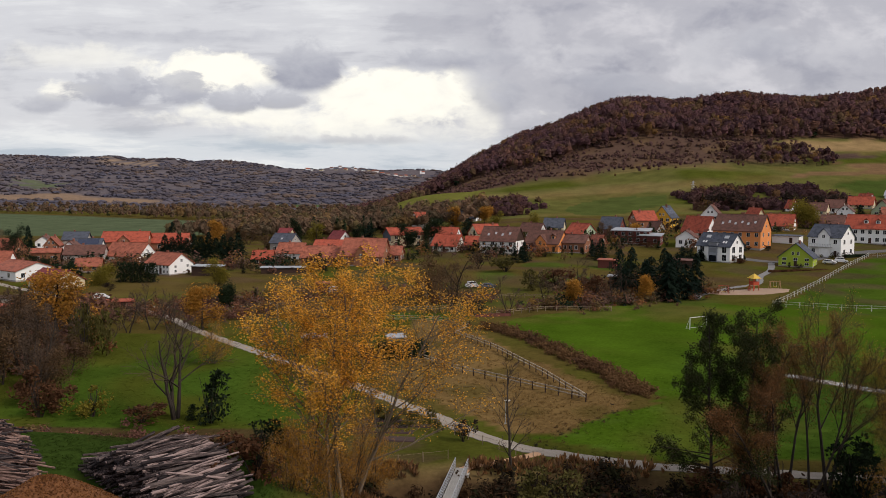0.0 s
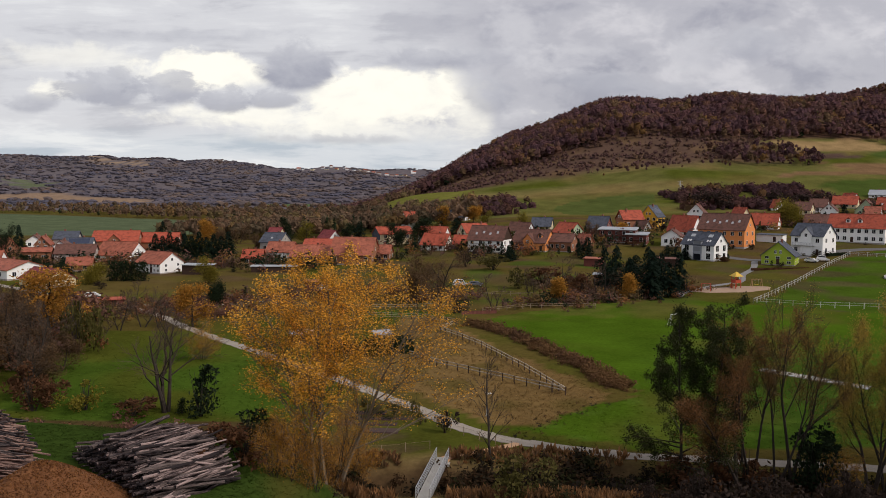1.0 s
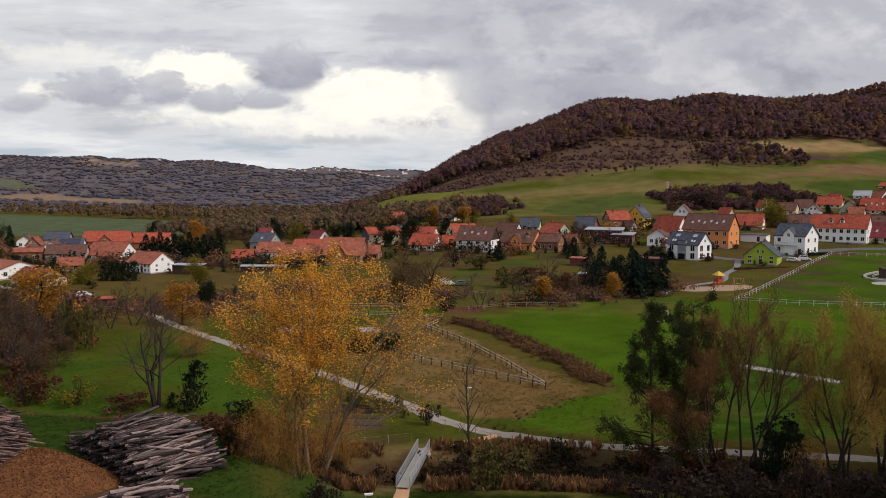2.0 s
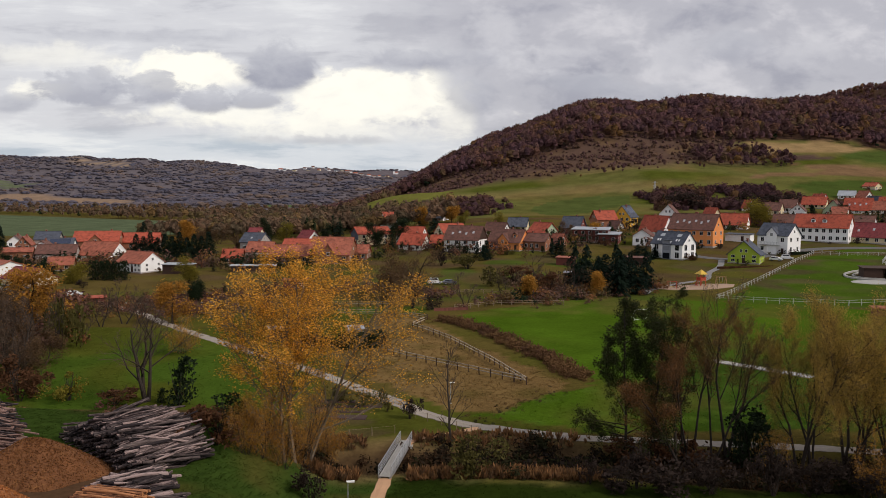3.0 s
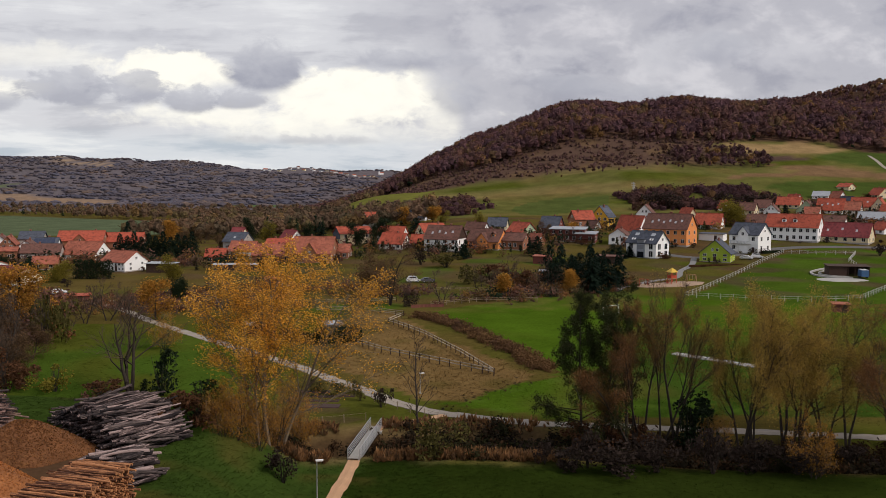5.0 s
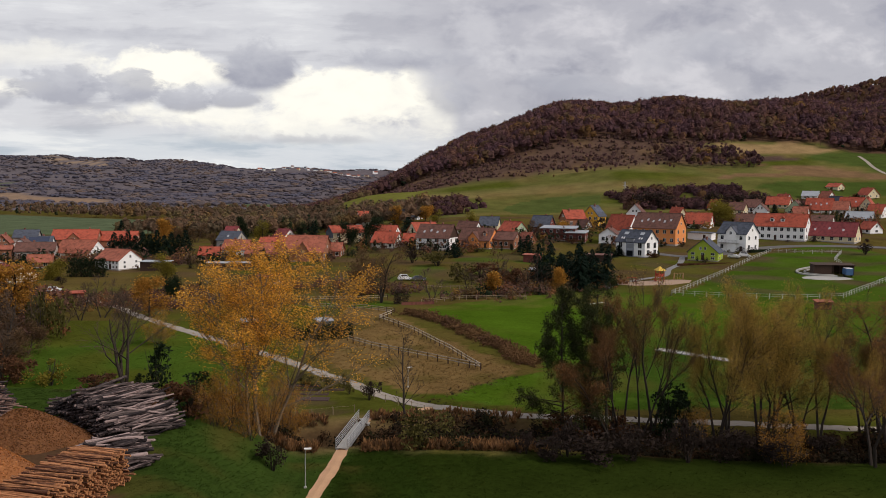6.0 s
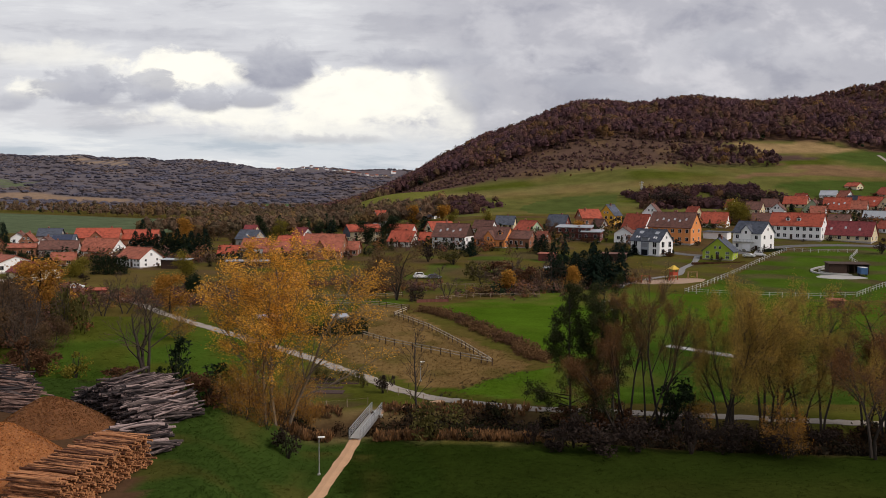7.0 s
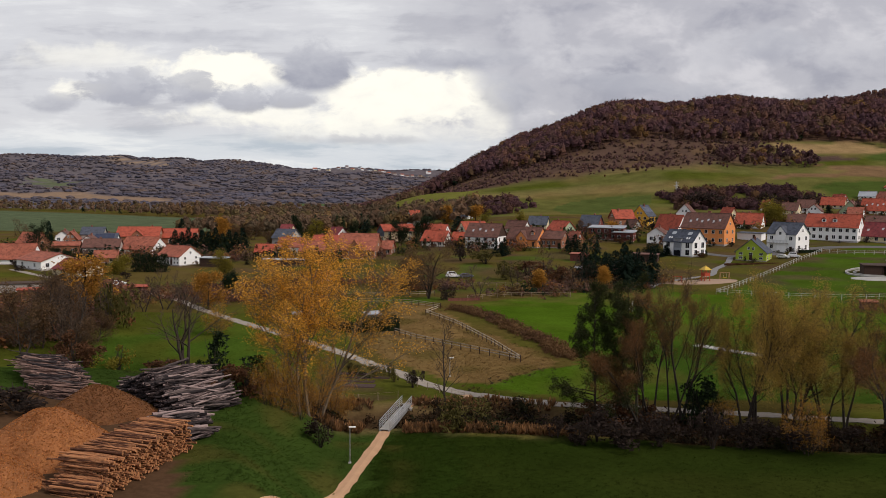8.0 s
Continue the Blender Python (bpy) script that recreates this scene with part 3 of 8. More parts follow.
def part(name, bm, mat, parent, label="", smooth=False):
    """Links a bmesh as one mesh under a thing or a part."""
    me = bpy.data.meshes.new(name)
    bmesh.ops.recalc_face_normals(bm, faces=bm.faces)
    bm.to_mesh(me)
    bm.free()
    if smooth:
        me.polygons.foreach_set("use_smooth", np.ones(len(me.polygons), bool))
    me.materials.append(mat)
    return place(name, me, parent, Matrix(), label)


def place(name, me, parent, m, label=""):
    ob = new(name, me)
    ob.parent = parent
    ob.matrix_basis = m
    return tagged(ob, label)


def add_box(bm, x0, x1, y0, y1, z0, z1, m=None):
    v = [bm.verts.new((x, y, z)) for z in (z0, z1) for x, y in ((x0, y0), (x1, y0), (x1, y1), (x0, y1))]
    for q in ((3, 2, 1, 0), (4, 5, 6, 7), (0, 1, 5, 4), (1, 2, 6, 5), (2, 3, 7, 6), (3, 0, 4, 7)):
        bm.faces.new([v[k] for k in q])
    if m is not None:
        for q in v:
            q.co = m @ q.co
    return v


def box_bm(*a):
    bm = bmesh.new()
    add_box(bm, *a)
    return bm


def add_prism(bm, outline, axis, lo, hi):
    """A closed outline of (across, up) drawn out along x or y."""
    def pt(a, z, t):
        return (t, a, z) if axis == "x" else (a, t, z)
    rows = [[bm.verts.new(pt(a, z, t)) for a, z in outline] for t in (lo, hi)]
    n = len(outline)
    for i in range(n):
        bm.faces.new((rows[0][i], rows[0][(i + 1) % n], rows[1][(i + 1) % n], rows[1][i]))
    bm.faces.new(rows[0])
    bm.faces.new(rows[1][::-1])


SHARED = {}


def shared(key, make):
    if key not in SHARED:
        SHARED[key] = make()
    return SHARED[key]


def window_mesh(w, h, mat):
    def make():
        bm = bmesh.new()
        t = 0.065
        xs, zs = (-w / 2, -w / 2 + t, -0.03, 0.03, w / 2 - t, w / 2), (0, t, h - t, h)
        v = [[bm.verts.new((x, -0.06, z)) for x in xs] for z in zs]
        for r in range(3):
            for c in range(5):
                if r != 1 or c in (0, 2, 4):
                    bm.faces.new((v[r][c], v[r][c + 1], v[r + 1][c + 1], v[r + 1][c]))
        out = bmesh.ops.extrude_face_region(bm, geom=bm.faces[:])
        for q in out["geom"]:
            if isinstance(q, bmesh.types.BMVert):
                q.co.y = 0.02
        me = bpy.data.meshes.new("window")
        bmesh.ops.recalc_face_normals(bm, faces=bm.faces)
        bm.to_mesh(me)
        bm.free()
        me.materials.append(mat)
        return me
    return shared(("win", w, h, mat.name), make)


def pane_mesh(w, h):
    def make():
        me = bpy.data.meshes.new("pane")
        bm = box_bm(-w / 2 + 0.05, w / 2 - 0.05, -0.03, 0.01, 0.05, h - 0.05)
        bmesh.ops.recalc_face_normals(bm, faces=bm.faces)
        bm.to_mesh(me)
        bm.free()
        me.materials.append(GLASS)
        return me
    return shared(("pane", w, h), make)


def window(parent, m, w, h, mat=None):
    o = place("window", window_mesh(w, h, mat or FRAME_WHITE), parent, m)
    place("pane", pane_mesh(w, h), o, Matrix())


def box_mesh(name, size, mat):
    def make():
        me = bpy.data.meshes.new(name)
        x, y, z = size
        bm = box_bm(-x / 2, x / 2, -y / 2, y / 2, 0, z)
        bmesh.ops.recalc_face_normals(bm, faces=bm.faces)
        bm.to_mesh(me)
        bm.free()
        me.materials.append(mat)
        return me
    return shared((name, size, mat.name), make)


def roof_bm(half, length, eave, rise, axis, over=0.45, thick=0.18, centre=0.0, lo=None, hi=None):
    """Two slopes with overhang and thickness, as one closed outline drawn out along the ridge."""
    s = rise / half
    e = half + over
    out = [(centre - e, eave - over * s), (centre, eave + rise), (centre + e, eave - over * s), (centre + e, eave - over * s + thick * 1.2), (centre, eave + rise + thick * 1.2), (centre - e, eave - over * s + thick * 1.2)]
    bm = bmesh.new()
    lo = -length / 2 - over if lo is None else lo
    hi = length / 2 + over if hi is None else hi
    # two slabs that meet at the ridge, so that each outline stays convex
    add_prism(bm, [out[0], out[1], out[4], out[5]], axis, lo, hi)
    add_prism(bm, [out[1], out[2], out[3], out[4]], axis, lo, hi)
    add_prism(bm, [(centre - 0.16, eave + rise + thick * 1.1), (centre + 0.16, eave + rise + thick * 1.1), (centre + 0.08, eave + rise + thick * 1.2 + 0.1), (centre - 0.08, eave + rise + thick * 1.2 + 0.1)], axis, lo, hi)
    return bm


def house(x, y, turn, L, W, eave, rise, gable, wall, roof, win, label, solar=0, tall=0, skylights=0, chim=1, eaves=0.45, balcony=0, gable2=0, dormers=0, shut=0, flat=0, timber=0, frame_work=0, slategable=0, bay=0):
    """A house on the ground at x, y: L along its front, W deep, with a ridge along (R) or across (L) the front."""
    z = min(float(height(x + dx, y + dy)) for dx in (-4, 4) for dy in (-4, 4))
    z0 = float(height(x, y - W / 2))
    eave, rise = eave + max(0, z0 - z) * 0.5, rise
    ob = new("house")
    ob.matrix_basis = pose(x, y, z, 0, 0, turn)
    tagged(ob, label, "house", "village houses")
    rng = random.Random(int(x * 10) * 1000 + int(y * 10))
    wm, rm = WALLS[wall], ROOFS[roof]
    hl, hw = L / 2, W / 2
    bm = bmesh.new()
    if flat:
        add_box(bm, -hl, hl, -hw, hw, -1.2, eave)
    elif gable == "R":
        add_prism(bm, [(-hw, -1.2), (hw, -1.2), (hw, eave), (0, eave + rise), (-hw, eave)], "x", -hl, hl)
    else:
        add_prism(bm, [(-hl, -1.2), (hl, -1.2), (hl, eave), (0, eave + rise), (-hl, eave)], "y", -hw, hw)
    part("wall", bm, wm, ob)
    # plinth
    bm = bmesh.new()
    add_box(bm, -hl - 0.04, hl + 0.04, -hw - 0.04, hw + 0.04, -1.25, 0.35)
    part("plinth", bm, WALLS["grey"], ob)
    if flat:
        bm = bmesh.new()
        add_prism(bm, [(-hw - 1.0, eave + 0.004), (hw + 0.5, eave + 0.7), (hw + 0.5, eave + 0.95), (-hw - 1.0, eave + 0.25)], "x", -hl - 0.6, hl + 0.6)
        r = part("roof", bm, rm, ob)
        part("floor_band", box_bm(-hl - 0.9, hl + 0.3, -hw - 1.2, -hw, eave * 0.5, eave * 0.5 + 0.2), DARK_WOOD, ob)
        for k in range(6):
            place("post", box_mesh("post", (0.14, 0.14, round(eave, 1)), DARK_WOOD), ob, pose(-hl - 0.8 + k * (L + 1.0) / 5, -hw - 1.1, 0))
    else:
        half, axis, length = (hw, "x", L) if gable == "R" else (hl, "y", W)
        r = part("roof", roof_bm(half, length, eave, rise, axis, eaves), rm, ob)
    slope = math.atan2(rise, hw if gable == "R" else hl)

    def on_roof(u, s, lift=0.3):
        """A pose on the front (R) or right (L) slope: u along the ridge, s from eave (0) to ridge (1)."""
        if gable == "R":
            return Matrix.Translation((u, -hw * (1 - s), eave + rise * s + lift)) @ pose(0, 0, 0, math.degrees(slope))
        return Matrix.Translation((hl * (1 - s), u, eave + rise * s + lift)) @ pose(0, 0, 0, 0, math.degrees(slope), 0)

    if not flat:
        for k in range(chim):
            cu = (rng.uniform(-0.3, 0.3) + (k - (chim - 1) / 2) * 0.5) * (L if gable == "R" else W)
            bm = bmesh.new()
            cz = eave + rise
            cx, cy = (cu, 0.5) if gable == "R" else (0.5, cu)
            add_box(bm, cx - 0.3, cx + 0.3, cy - 0.3, cy + 0.3, cz - 0.9, cz + 0.8)
            add_box(bm, cx - 0.38, cx + 0.38, cy - 0.38, cy + 0.38, cz + 0.8, cz + 0.92)
            part("chimney", bm, CHIMNEY, ob)
        for k in range(skylights):
            u = (k - (skylights - 1) / 2) * L * 0.8 / max(skylights, 1)
            place("skylight", box_mesh("skylight", (0.8, 1.1, 0.08), STEEL), ob, on_roof(u, 0.4 + 0.1 * (k % 2), 0.22))
        if solar:
            n = 5
            for k in range(n):
                u = (k - (n - 1) / 2) * ((L if gable == "R" else W) * 0.16)
                place("solar_panel", box_mesh("solar_panel", (round(L * 0.15, 1), round(half * 0.8, 1), 0.06) if gable == "R" else (round(half * 0.8, 1), round(W * 0.15, 1), 0.06), SOLAR), ob, on_roof(u, 0.5, 0.26), "dark blue solar panel")
    nx, ny = win
    door_at = rng.randrange(nx) if nx > 2 else -1
    storey = (eave - 0.3) / ny
    wh = min(1.5, storey * 0.58)
    ww = min(1.3, L / nx * 0.55)
    if tall:
        wh, ww = storey * 0.78, 1.7
    ww, wh = round(ww, 1), round(wh, 1)
    for j in range(ny):
        for i in range(nx):
            cx = -hl + L * (i + 0.5) / nx
            if j == 0 and i == door_at:
                place("door", box_mesh("door", (1.0, 0.1, 2.0), DARK_WOOD), ob, pose(cx, -hw - 0.02, 0.3))
                continue
            cz = 0.35 + storey * j + (storey - wh) * 0.5
            window(ob, pose(cx, -hw - 0.02, cz), ww, wh)
            if shut:
                for sgn in (-1, 1):
                    place("shutter", box_mesh("shutter", (0.4, 0.06, wh), DARK_WOOD), ob, pose(cx + sgn * (ww / 2 + 0.25), -hw - 0.05, cz))
        n2 = max(1, int(W / 4))
        for i in range(n2):
            cy = -hw + W * (i + 0.5) / n2
            window(ob, pose(hl + 0.02, cy, 0.35 + storey * j + (storey - wh) * 0.5, 0, 0, 90), ww, wh)
    if not flat and rise > 2.6:
        if gable == "R":
            window(ob, pose(hl + 0.02, 0, eave + rise * 0.2, 0, 0, 90), 0.9, 1.0)
        else:
            window(ob, pose(-0.8, -hw - 0.02, eave + rise * 0.15), 0.8, 1.1)
            window(ob, pose(0.8, -hw - 0.02, eave + rise * 0.15), 0.8, 1.1)
    if timber or slategable:
        mat = DARK_WOOD if timber else ROOFS["slate"]
        bm = bmesh.new()
        if gable == "R":
            add_prism(bm, [(-hw, eave), (hw, eave), (0, eave + rise - 0.02)], "x", hl + 0.004, hl + 0.09)
        else:
            add_prism(bm, [(-hl, eave * 0.5), (hl, eave * 0.5), (hl, eave), (0, eave + rise - 0.02), (-hl, eave)], "y", -hw - 0.09, -hw - 0.004)
        part("gable_cladding", bm, mat, ob, "dark boarded gable")
    if frame_work:
        n = 5
        for k in range(n):
            cy = -hw + W * k / (n - 1)
            top = eave + rise * (1 - abs(cy) / hw)
            place("beam", box_mesh("beam", (0.12, 0.2, round(max(top, 0.5), 1)), DARK_WOOD), ob, pose(hl + 0.03, cy * 0.97, 0))
        for zz in (0.5, eave * 0.5, eave, eave + rise * 0.45):
            w2 = W if zz <= eave else W * 0.5
            place("beam", box_mesh("beam", (0.13, round(w2, 1), 0.18), DARK_WOOD), ob, pose(hl + 0.03, 0, zz))
        for k in range(6):
            place("beam", box_mesh("beam", (0.18, 0.12, round(eave, 1)), DARK_WOOD), ob, pose(-hl + 0.1 + (L - 0.2) * k / 5, -hw - 0.03, 0))
    if balcony:
        bm = box_bm(-hl * 0.9, hl * 0.5, -hw - 1.3, -hw, eave * 0.48, eave * 0.48 + 0.16)
        b = part("balcony", bm, DARK_WOOD if timber else CONCRETE, ob)
        bm = bmesh.new()
        for k in range(15):
            cx = -hl * 0.9 + 0.06 + (hl * 1.4 - 0.12) * k / 14
            add_box(bm, cx - 0.03, cx + 0.03, -hw - 1.28, -hw - 1.22, eave * 0.48 + 0.16, eave * 0.48 + 1.1)
        add_box(bm, -hl * 0.9, hl * 0.5, -hw - 1.3, -hw - 1.2, eave * 0.48 + 1.1, eave * 0.48 + 1.18)
        part("railing", bm, DARK_WOOD if timber else STEEL, b)
        for k in range(3):
            place("post", box_mesh("post", (0.15, 0.15, round(eave * 0.48, 1)), WHITE_PAINT), ob, pose(-hl * 0.85 + k * hl * 0.64, -hw - 1.2, 0))
    if bay:
        # a flat-roofed glazed bay that rises through the eave, with open skylights beside it
        g = L * 0.13
        b = part("bay", box_bm(-g, g, -hw - 0.25, -hw + 2.6, -1.0, eave + 1.15), WALLS["bluegrey"], ob, "grey rendered bay")
        part("bay_roof", box_bm(-g - 0.25, g + 0.25, -hw - 0.5, -hw + 2.8, eave + 1.154, eave + 1.35), ROOFS["slate"], b)
        place("pane", box_mesh("pane", (round(1.6 * g, 1), 0.08, 2.1), GLASS), b, pose(0, -hw - 0.27, 0.25))
        place("pane", box_mesh("pane", (round(1.6 * g, 1), 0.08, 1.5), SHADE), b, pose(0, -hw - 0.27, 3.3))
        place("pane", box_mesh("pane", (round(1.6 * g, 1), 0.08, 0.9), SHADE), b, pose(0, -hw - 0.27, eave + 0.1))
        for sx in (-1, 1):
            place("skylight", box_mesh("skylight", (1.7, 1.3, 0.12), STEEL), ob, on_roof(sx * L * 0.27, 0.66, 0.26))
            for k in (-0.5, 0.5):
                place("skylight", box_mesh("skylight", (0.55, 0.9, 0.12), CAR_WHITE), ob, on_roof(sx * L * 0.30 + k, 0.24, 0.26))
    if gable2 and gable == "R":
        # a cross gable on the front slope
        g, gr = min(2.2, L * 0.17), rise * 0.75
        bm = bmesh.new()
        add_prism(bm, [(-g, 0), (g, 0), (g, eave + 0.6), (0, eave + 0.6 + gr * 0.75), (-g, eave + 0.6)], "y", -hw - 0.7, -hw + 0.6)
        add_prism(bm, [(-g, eave - 0.5), (g, eave - 0.5), (g, eave + 0.6), (0, eave + 0.6 + gr * 0.75), (-g, eave + 0.6)], "y", -hw + 0.6, -0.4)
        part("front_gable", bm, wm, ob)
        part("front_gable_roof", roof_bm(g, 1, eave + 0.6, gr * 0.75, "y", 0.35, 0.16, 0.0, -hw - 1.0, -0.3), rm, ob)
        window(ob, pose(0, -hw - 0.72, eave - 0.4), 1.0, 1.2)
    for k in range(dormers):
        u = (k - (dormers - 1) / 2) * 4.2 - L * 0.05
        if gable2:
            u = hl * 0.6
        y0 = -hw * 0.62
        zb = eave + rise * 0.38
        bm = box_bm(u - 0.8, u + 0.8, y0 - 0.25, -0.3, zb - 0.6, zb + 1.1)
        d = part("dormer", bm, wm, ob)
        part("dormer_roof", roof_bm(0.8, 1, zb + 1.1, 0.7, "y", 0.25, 0.12, u, y0 - 0.5, -0.1), rm, d)
        window(ob, pose(u, y0 - 0.27, zb), 1.0, 1.0)
    return ob


house(89.2, 296.3, -50, 13.0, 8.3, 5.6, 4.0, 'R', 'white', 'slate', (3, 2), 'modern white house with slate-grey roof and glazed bay', tall=1, bay=1, chim=0)
house(105.7, 324.6, -39, 18.2, 11.0, 6.8, 5.6, 'R', 'orange', 'brown', (6, 2), 'long orange apartment house with brown tiled roof', skylights=6, chim=2)
house(110.4, 281.9, -31, 10.4, 9.0, 3.2, 4.4, 'L', 'green', 'slate', (3, 2), 'lime green gabled house with dark slate roof', eaves=0.5)
house(130.1, 303.0, -49, 11.6, 10.0, 7.0, 4.0, 'R', 'white', 'slate', (3, 2), 'white two-storey house with grey roof and balcony', balcony=1, gable2=1)
house(157.3, 326.7, -38, 20.3, 10.0, 5.9, 4.8, 'R', 'white', 'red', (8, 2), 'long white village hall with red tiled roof', dormers=2, chim=1)
house(174.5, 319.7, -41, 20.1, 10.0, 2.7, 5.1, 'R', 'cream', 'darkred', (6, 1), 'low cream house with dark red metal roof', skylights=3)
house(112.0, 386.1, -23, 7.9, 11.0, 6.6, 4.3, 'L', 'white', 'brown', (2, 2), 'white gabled house with steep brown roof', shut=1)
house(96.7, 349.8, -52, 12.1, 7.5, 3.1, 5.9, 'R', 'white', 'red', (2, 1), 'white house with red tiled roof')
house(86.0, 327.6, -23, 7.2, 9.0, 4.0, 2.5, 'L', 'white', 'brown', (2, 1), 'low white bungalow with flat brown roof')
house(136.7, 401.6, -67, 7.8, 6.2, 2.2, 4.8, 'R', 'cream', 'red', (2, 1), 'cream gabled house with red roof')
house(138.7, 374.8, -31, 11.5, 9.0, 2.2, 4.7, 'R', 'white', 'red', (3, 1), 'white house with bright red roof and garages')
house(170.5, 445.8, -69, 4.8, 4.5, 2.2, 3.7, 'R', 'white', 'red', (1, 1), 'small white gabled house with orange roof')
house(67.3, 339.1, -20, 14.2, 9.0, 5.0, 1.0, 'R', 'maroon', 'tin', (5, 2), 'dark red flat-roofed house with pale metal roof', flat=1)
house(73.6, 332.8, -21, 7.6, 8.0, 3.9, 1.6, 'R', 'maroon', 'tin', (2, 1), 'low annex with pale metal roof', flat=1)
house(92.9, 392.1, -32, 8.1, 11.0, 5.1, 4.9, 'L', 'yellow', 'slate', (3, 2), 'bright yellow gabled house with solar roof', solar=1)
house(81.0, 384.7, -75, 8.0, 10.0, 4.8, 3.8, 'L', 'brick', 'red', (2, 1), 'brick cottage with hipped red roof')
house(63.8, 364.8, -29, 8.7, 9.0, 3.4, 4.6, 'R', 'maroon', 'slate', (3, 1), 'house with dark blue slate roof')
house(41.4, 385.0, -15, 8.7, 9.0, 2.2, 3.7, 'R', 'cream', 'slate', (3, 1), 'house with blue-grey slate roof')
house(48.8, 351.5, -51, 9.7, 8.7, 2.8, 3.9, 'R', 'mint', 'red', (2, 2), 'pale green gabled house with red roof')
house(31.7, 321.7, -30, 13.6, 10.0, 3.4, 4.5, 'R', 'orange', 'brown', (4, 1), 'orange house with brown roof and front gable', dormers=1, gable2=1)
house(42.6, 318.3, -26, 8.6, 8.0, 3.8, 2.7, 'R', 'brick', 'brown', (4, 1), 'brick wing with brown tiled roof')
house(30.5, 371.0, -34, 9.9, 6.2, 2.2, 3.4, 'R', 'white', 'brown', (2, 1), 'white gabled house with brown roof')
house(14.8, 320.0, -24, 14.0, 10.0, 4.9, 4.9, 'R', 'white', 'brown', (4, 2), 'white house with hipped brown roof and dark timber gable', skylights=4, balcony=1, timber=1)
house(-5.5, 328.9, -23, 10.2, 9.0, 2.5, 3.9, 'R', 'timber', 'red', (3, 1), 'half-timbered house with bright red roof', frame_work=1)
house(-7.2, 353.2, -16, 11.1, 9.0, 3.8, 3.2, 'R', 'white', 'red', (2, 2), 'tall white house with red roof behind the half-timbered one')
house(3.9, 330.0, -12, 4.8, 6.0, 2.2, 3.0, 'R', 'brick', 'red', (1, 1), 'low shed with red tiled roof')
house(9.6, 365.3, -60, 8.0, 12.0, 2.8, 3.6, 'L', 'cream', 'red', (2, 2), 'cream gabled house with red roof')
house(-25.0, 358.1, -64, 9.0, 15.0, 5.0, 2.7, 'L', 'cream', 'red', (2, 2), 'cream house with long red roof and slate-clad gable', slategable=1)
house(-20.0, 433.0, -66, 7.0, 10.0, 5.8, 2.7, 'L', 'white', 'red', (1, 1), 'white cottage with red roof on the slope')
house(3.7, 448.2, -35, 11.3, 5.4, 2.2, 4.0, 'R', 'white', 'slate', (2, 1), 'white house with grey-blue slate roof')
house(187.4, 433.8, -32, 8.2, 9.0, 3.1, 3.9, 'R', 'white', 'brown', (3, 1), 'white house with brown roof')
house(181.9, 408.6, -30, 6.9, 10.0, 4.1, 3.1, 'L', 'white', 'brown', (2, 1), 'white gabled house with grey roof')
house(211.7, 457.9, -34, 12.2, 9.0, 2.2, 4.1, 'R', 'cream', 'red', (4, 1), 'house with long red tiled roof')
house(205.7, 421.6, -32, 9.4, 12.0, 2.2, 5.2, 'L', 'mint', 'brown', (2, 1), 'pale gabled house with dark windows')
house(221.2, 427.7, -38, 13.0, 10.0, 2.2, 5.9, 'R', 'white', 'red', (3, 1), 'house with orange roof and skylights', skylights=4)
house(247.5, 495.0, -35, 9.0, 9.0, 2.2, 2.7, 'R', 'white', 'tin', (2, 1), 'house with pale metal roof')
house(245.2, 458.9, -61, 7.8, 5.0, 2.2, 4.5, 'R', 'timber', 'slate', (2, 1), 'dark timber house with white gable')
house(247.0, 444.2, -38, 11.8, 9.0, 2.4, 4.9, 'R', 'cream', 'red', (3, 1), 'house with bright orange roof', skylights=2)
house(285.7, 500.1, -73, 8.8, 9.3, 2.2, 4.1, 'R', 'cream', 'red', (2, 1), 'yellow house with orange roof')
house(250.2, 433.5, -38, 7.0, 9.0, 3.3, 4.8, 'L', 'cream', 'red', (2, 1), 'cream gabled house with orange roof')
house(276.3, 523.0, -56, 8.0, 8.0, 2.2, 2.2, 'R', 'cream', 'red', (1, 1), 'small red-roofed house among trees')
house(221.1, 386.2, -38, 11.5, 8.0, 2.2, 3.0, 'R', 'grey', 'tin', (2, 1), 'grey shed with metal roof')
house(200.3, 337.7, -73, 6.7, 6.7, 2.2, 2.9, 'R', 'white', 'red', (2, 1), 'white house with red roof')
house(160.5, 372.4, -32, 9.2, 10.0, 2.2, 4.1, 'R', 'brick', 'brown', (2, 1), 'old barn with brown roof')
house(194.4, 368.5, -36, 8.9, 9.0, 2.2, 3.1, 'R', 'white', 'brown', (2, 1), 'house with grey-brown roof')
house(176.4, 425.7, -36, 7.9, 9.0, 2.6, 3.8, 'R', 'cream', 'brown', (2, 1), 'cream house with grey-brown roof')
house(222.7, 476.6, -63, 7.7, 7.2, 2.2, 4.0, 'R', 'white', 'red', (2, 1), 'white house with orange tiled roof')
house(253.9, 487.7, -71, 7.6, 6.7, 2.2, 4.0, 'R', 'white', 'oldred', (2, 1), 'white house with faded red roof')
house(229.6, 422.6, -37, 8.9, 9.0, 2.9, 4.1, 'R', 'timber', 'oldred', (3, 1), 'half-timbered house with red roof', frame_work=1)
house(199.5, 402.4, -35, 6.8, 9.0, 2.5, 3.4, 'R', 'white', 'oldred', (2, 1), 'white house with weathered red roof')
house(241.6, 408.2, -49, 7.3, 9.0, 2.4, 4.5, 'R', 'white', 'red', (2, 1), 'white house with red tiled roof')
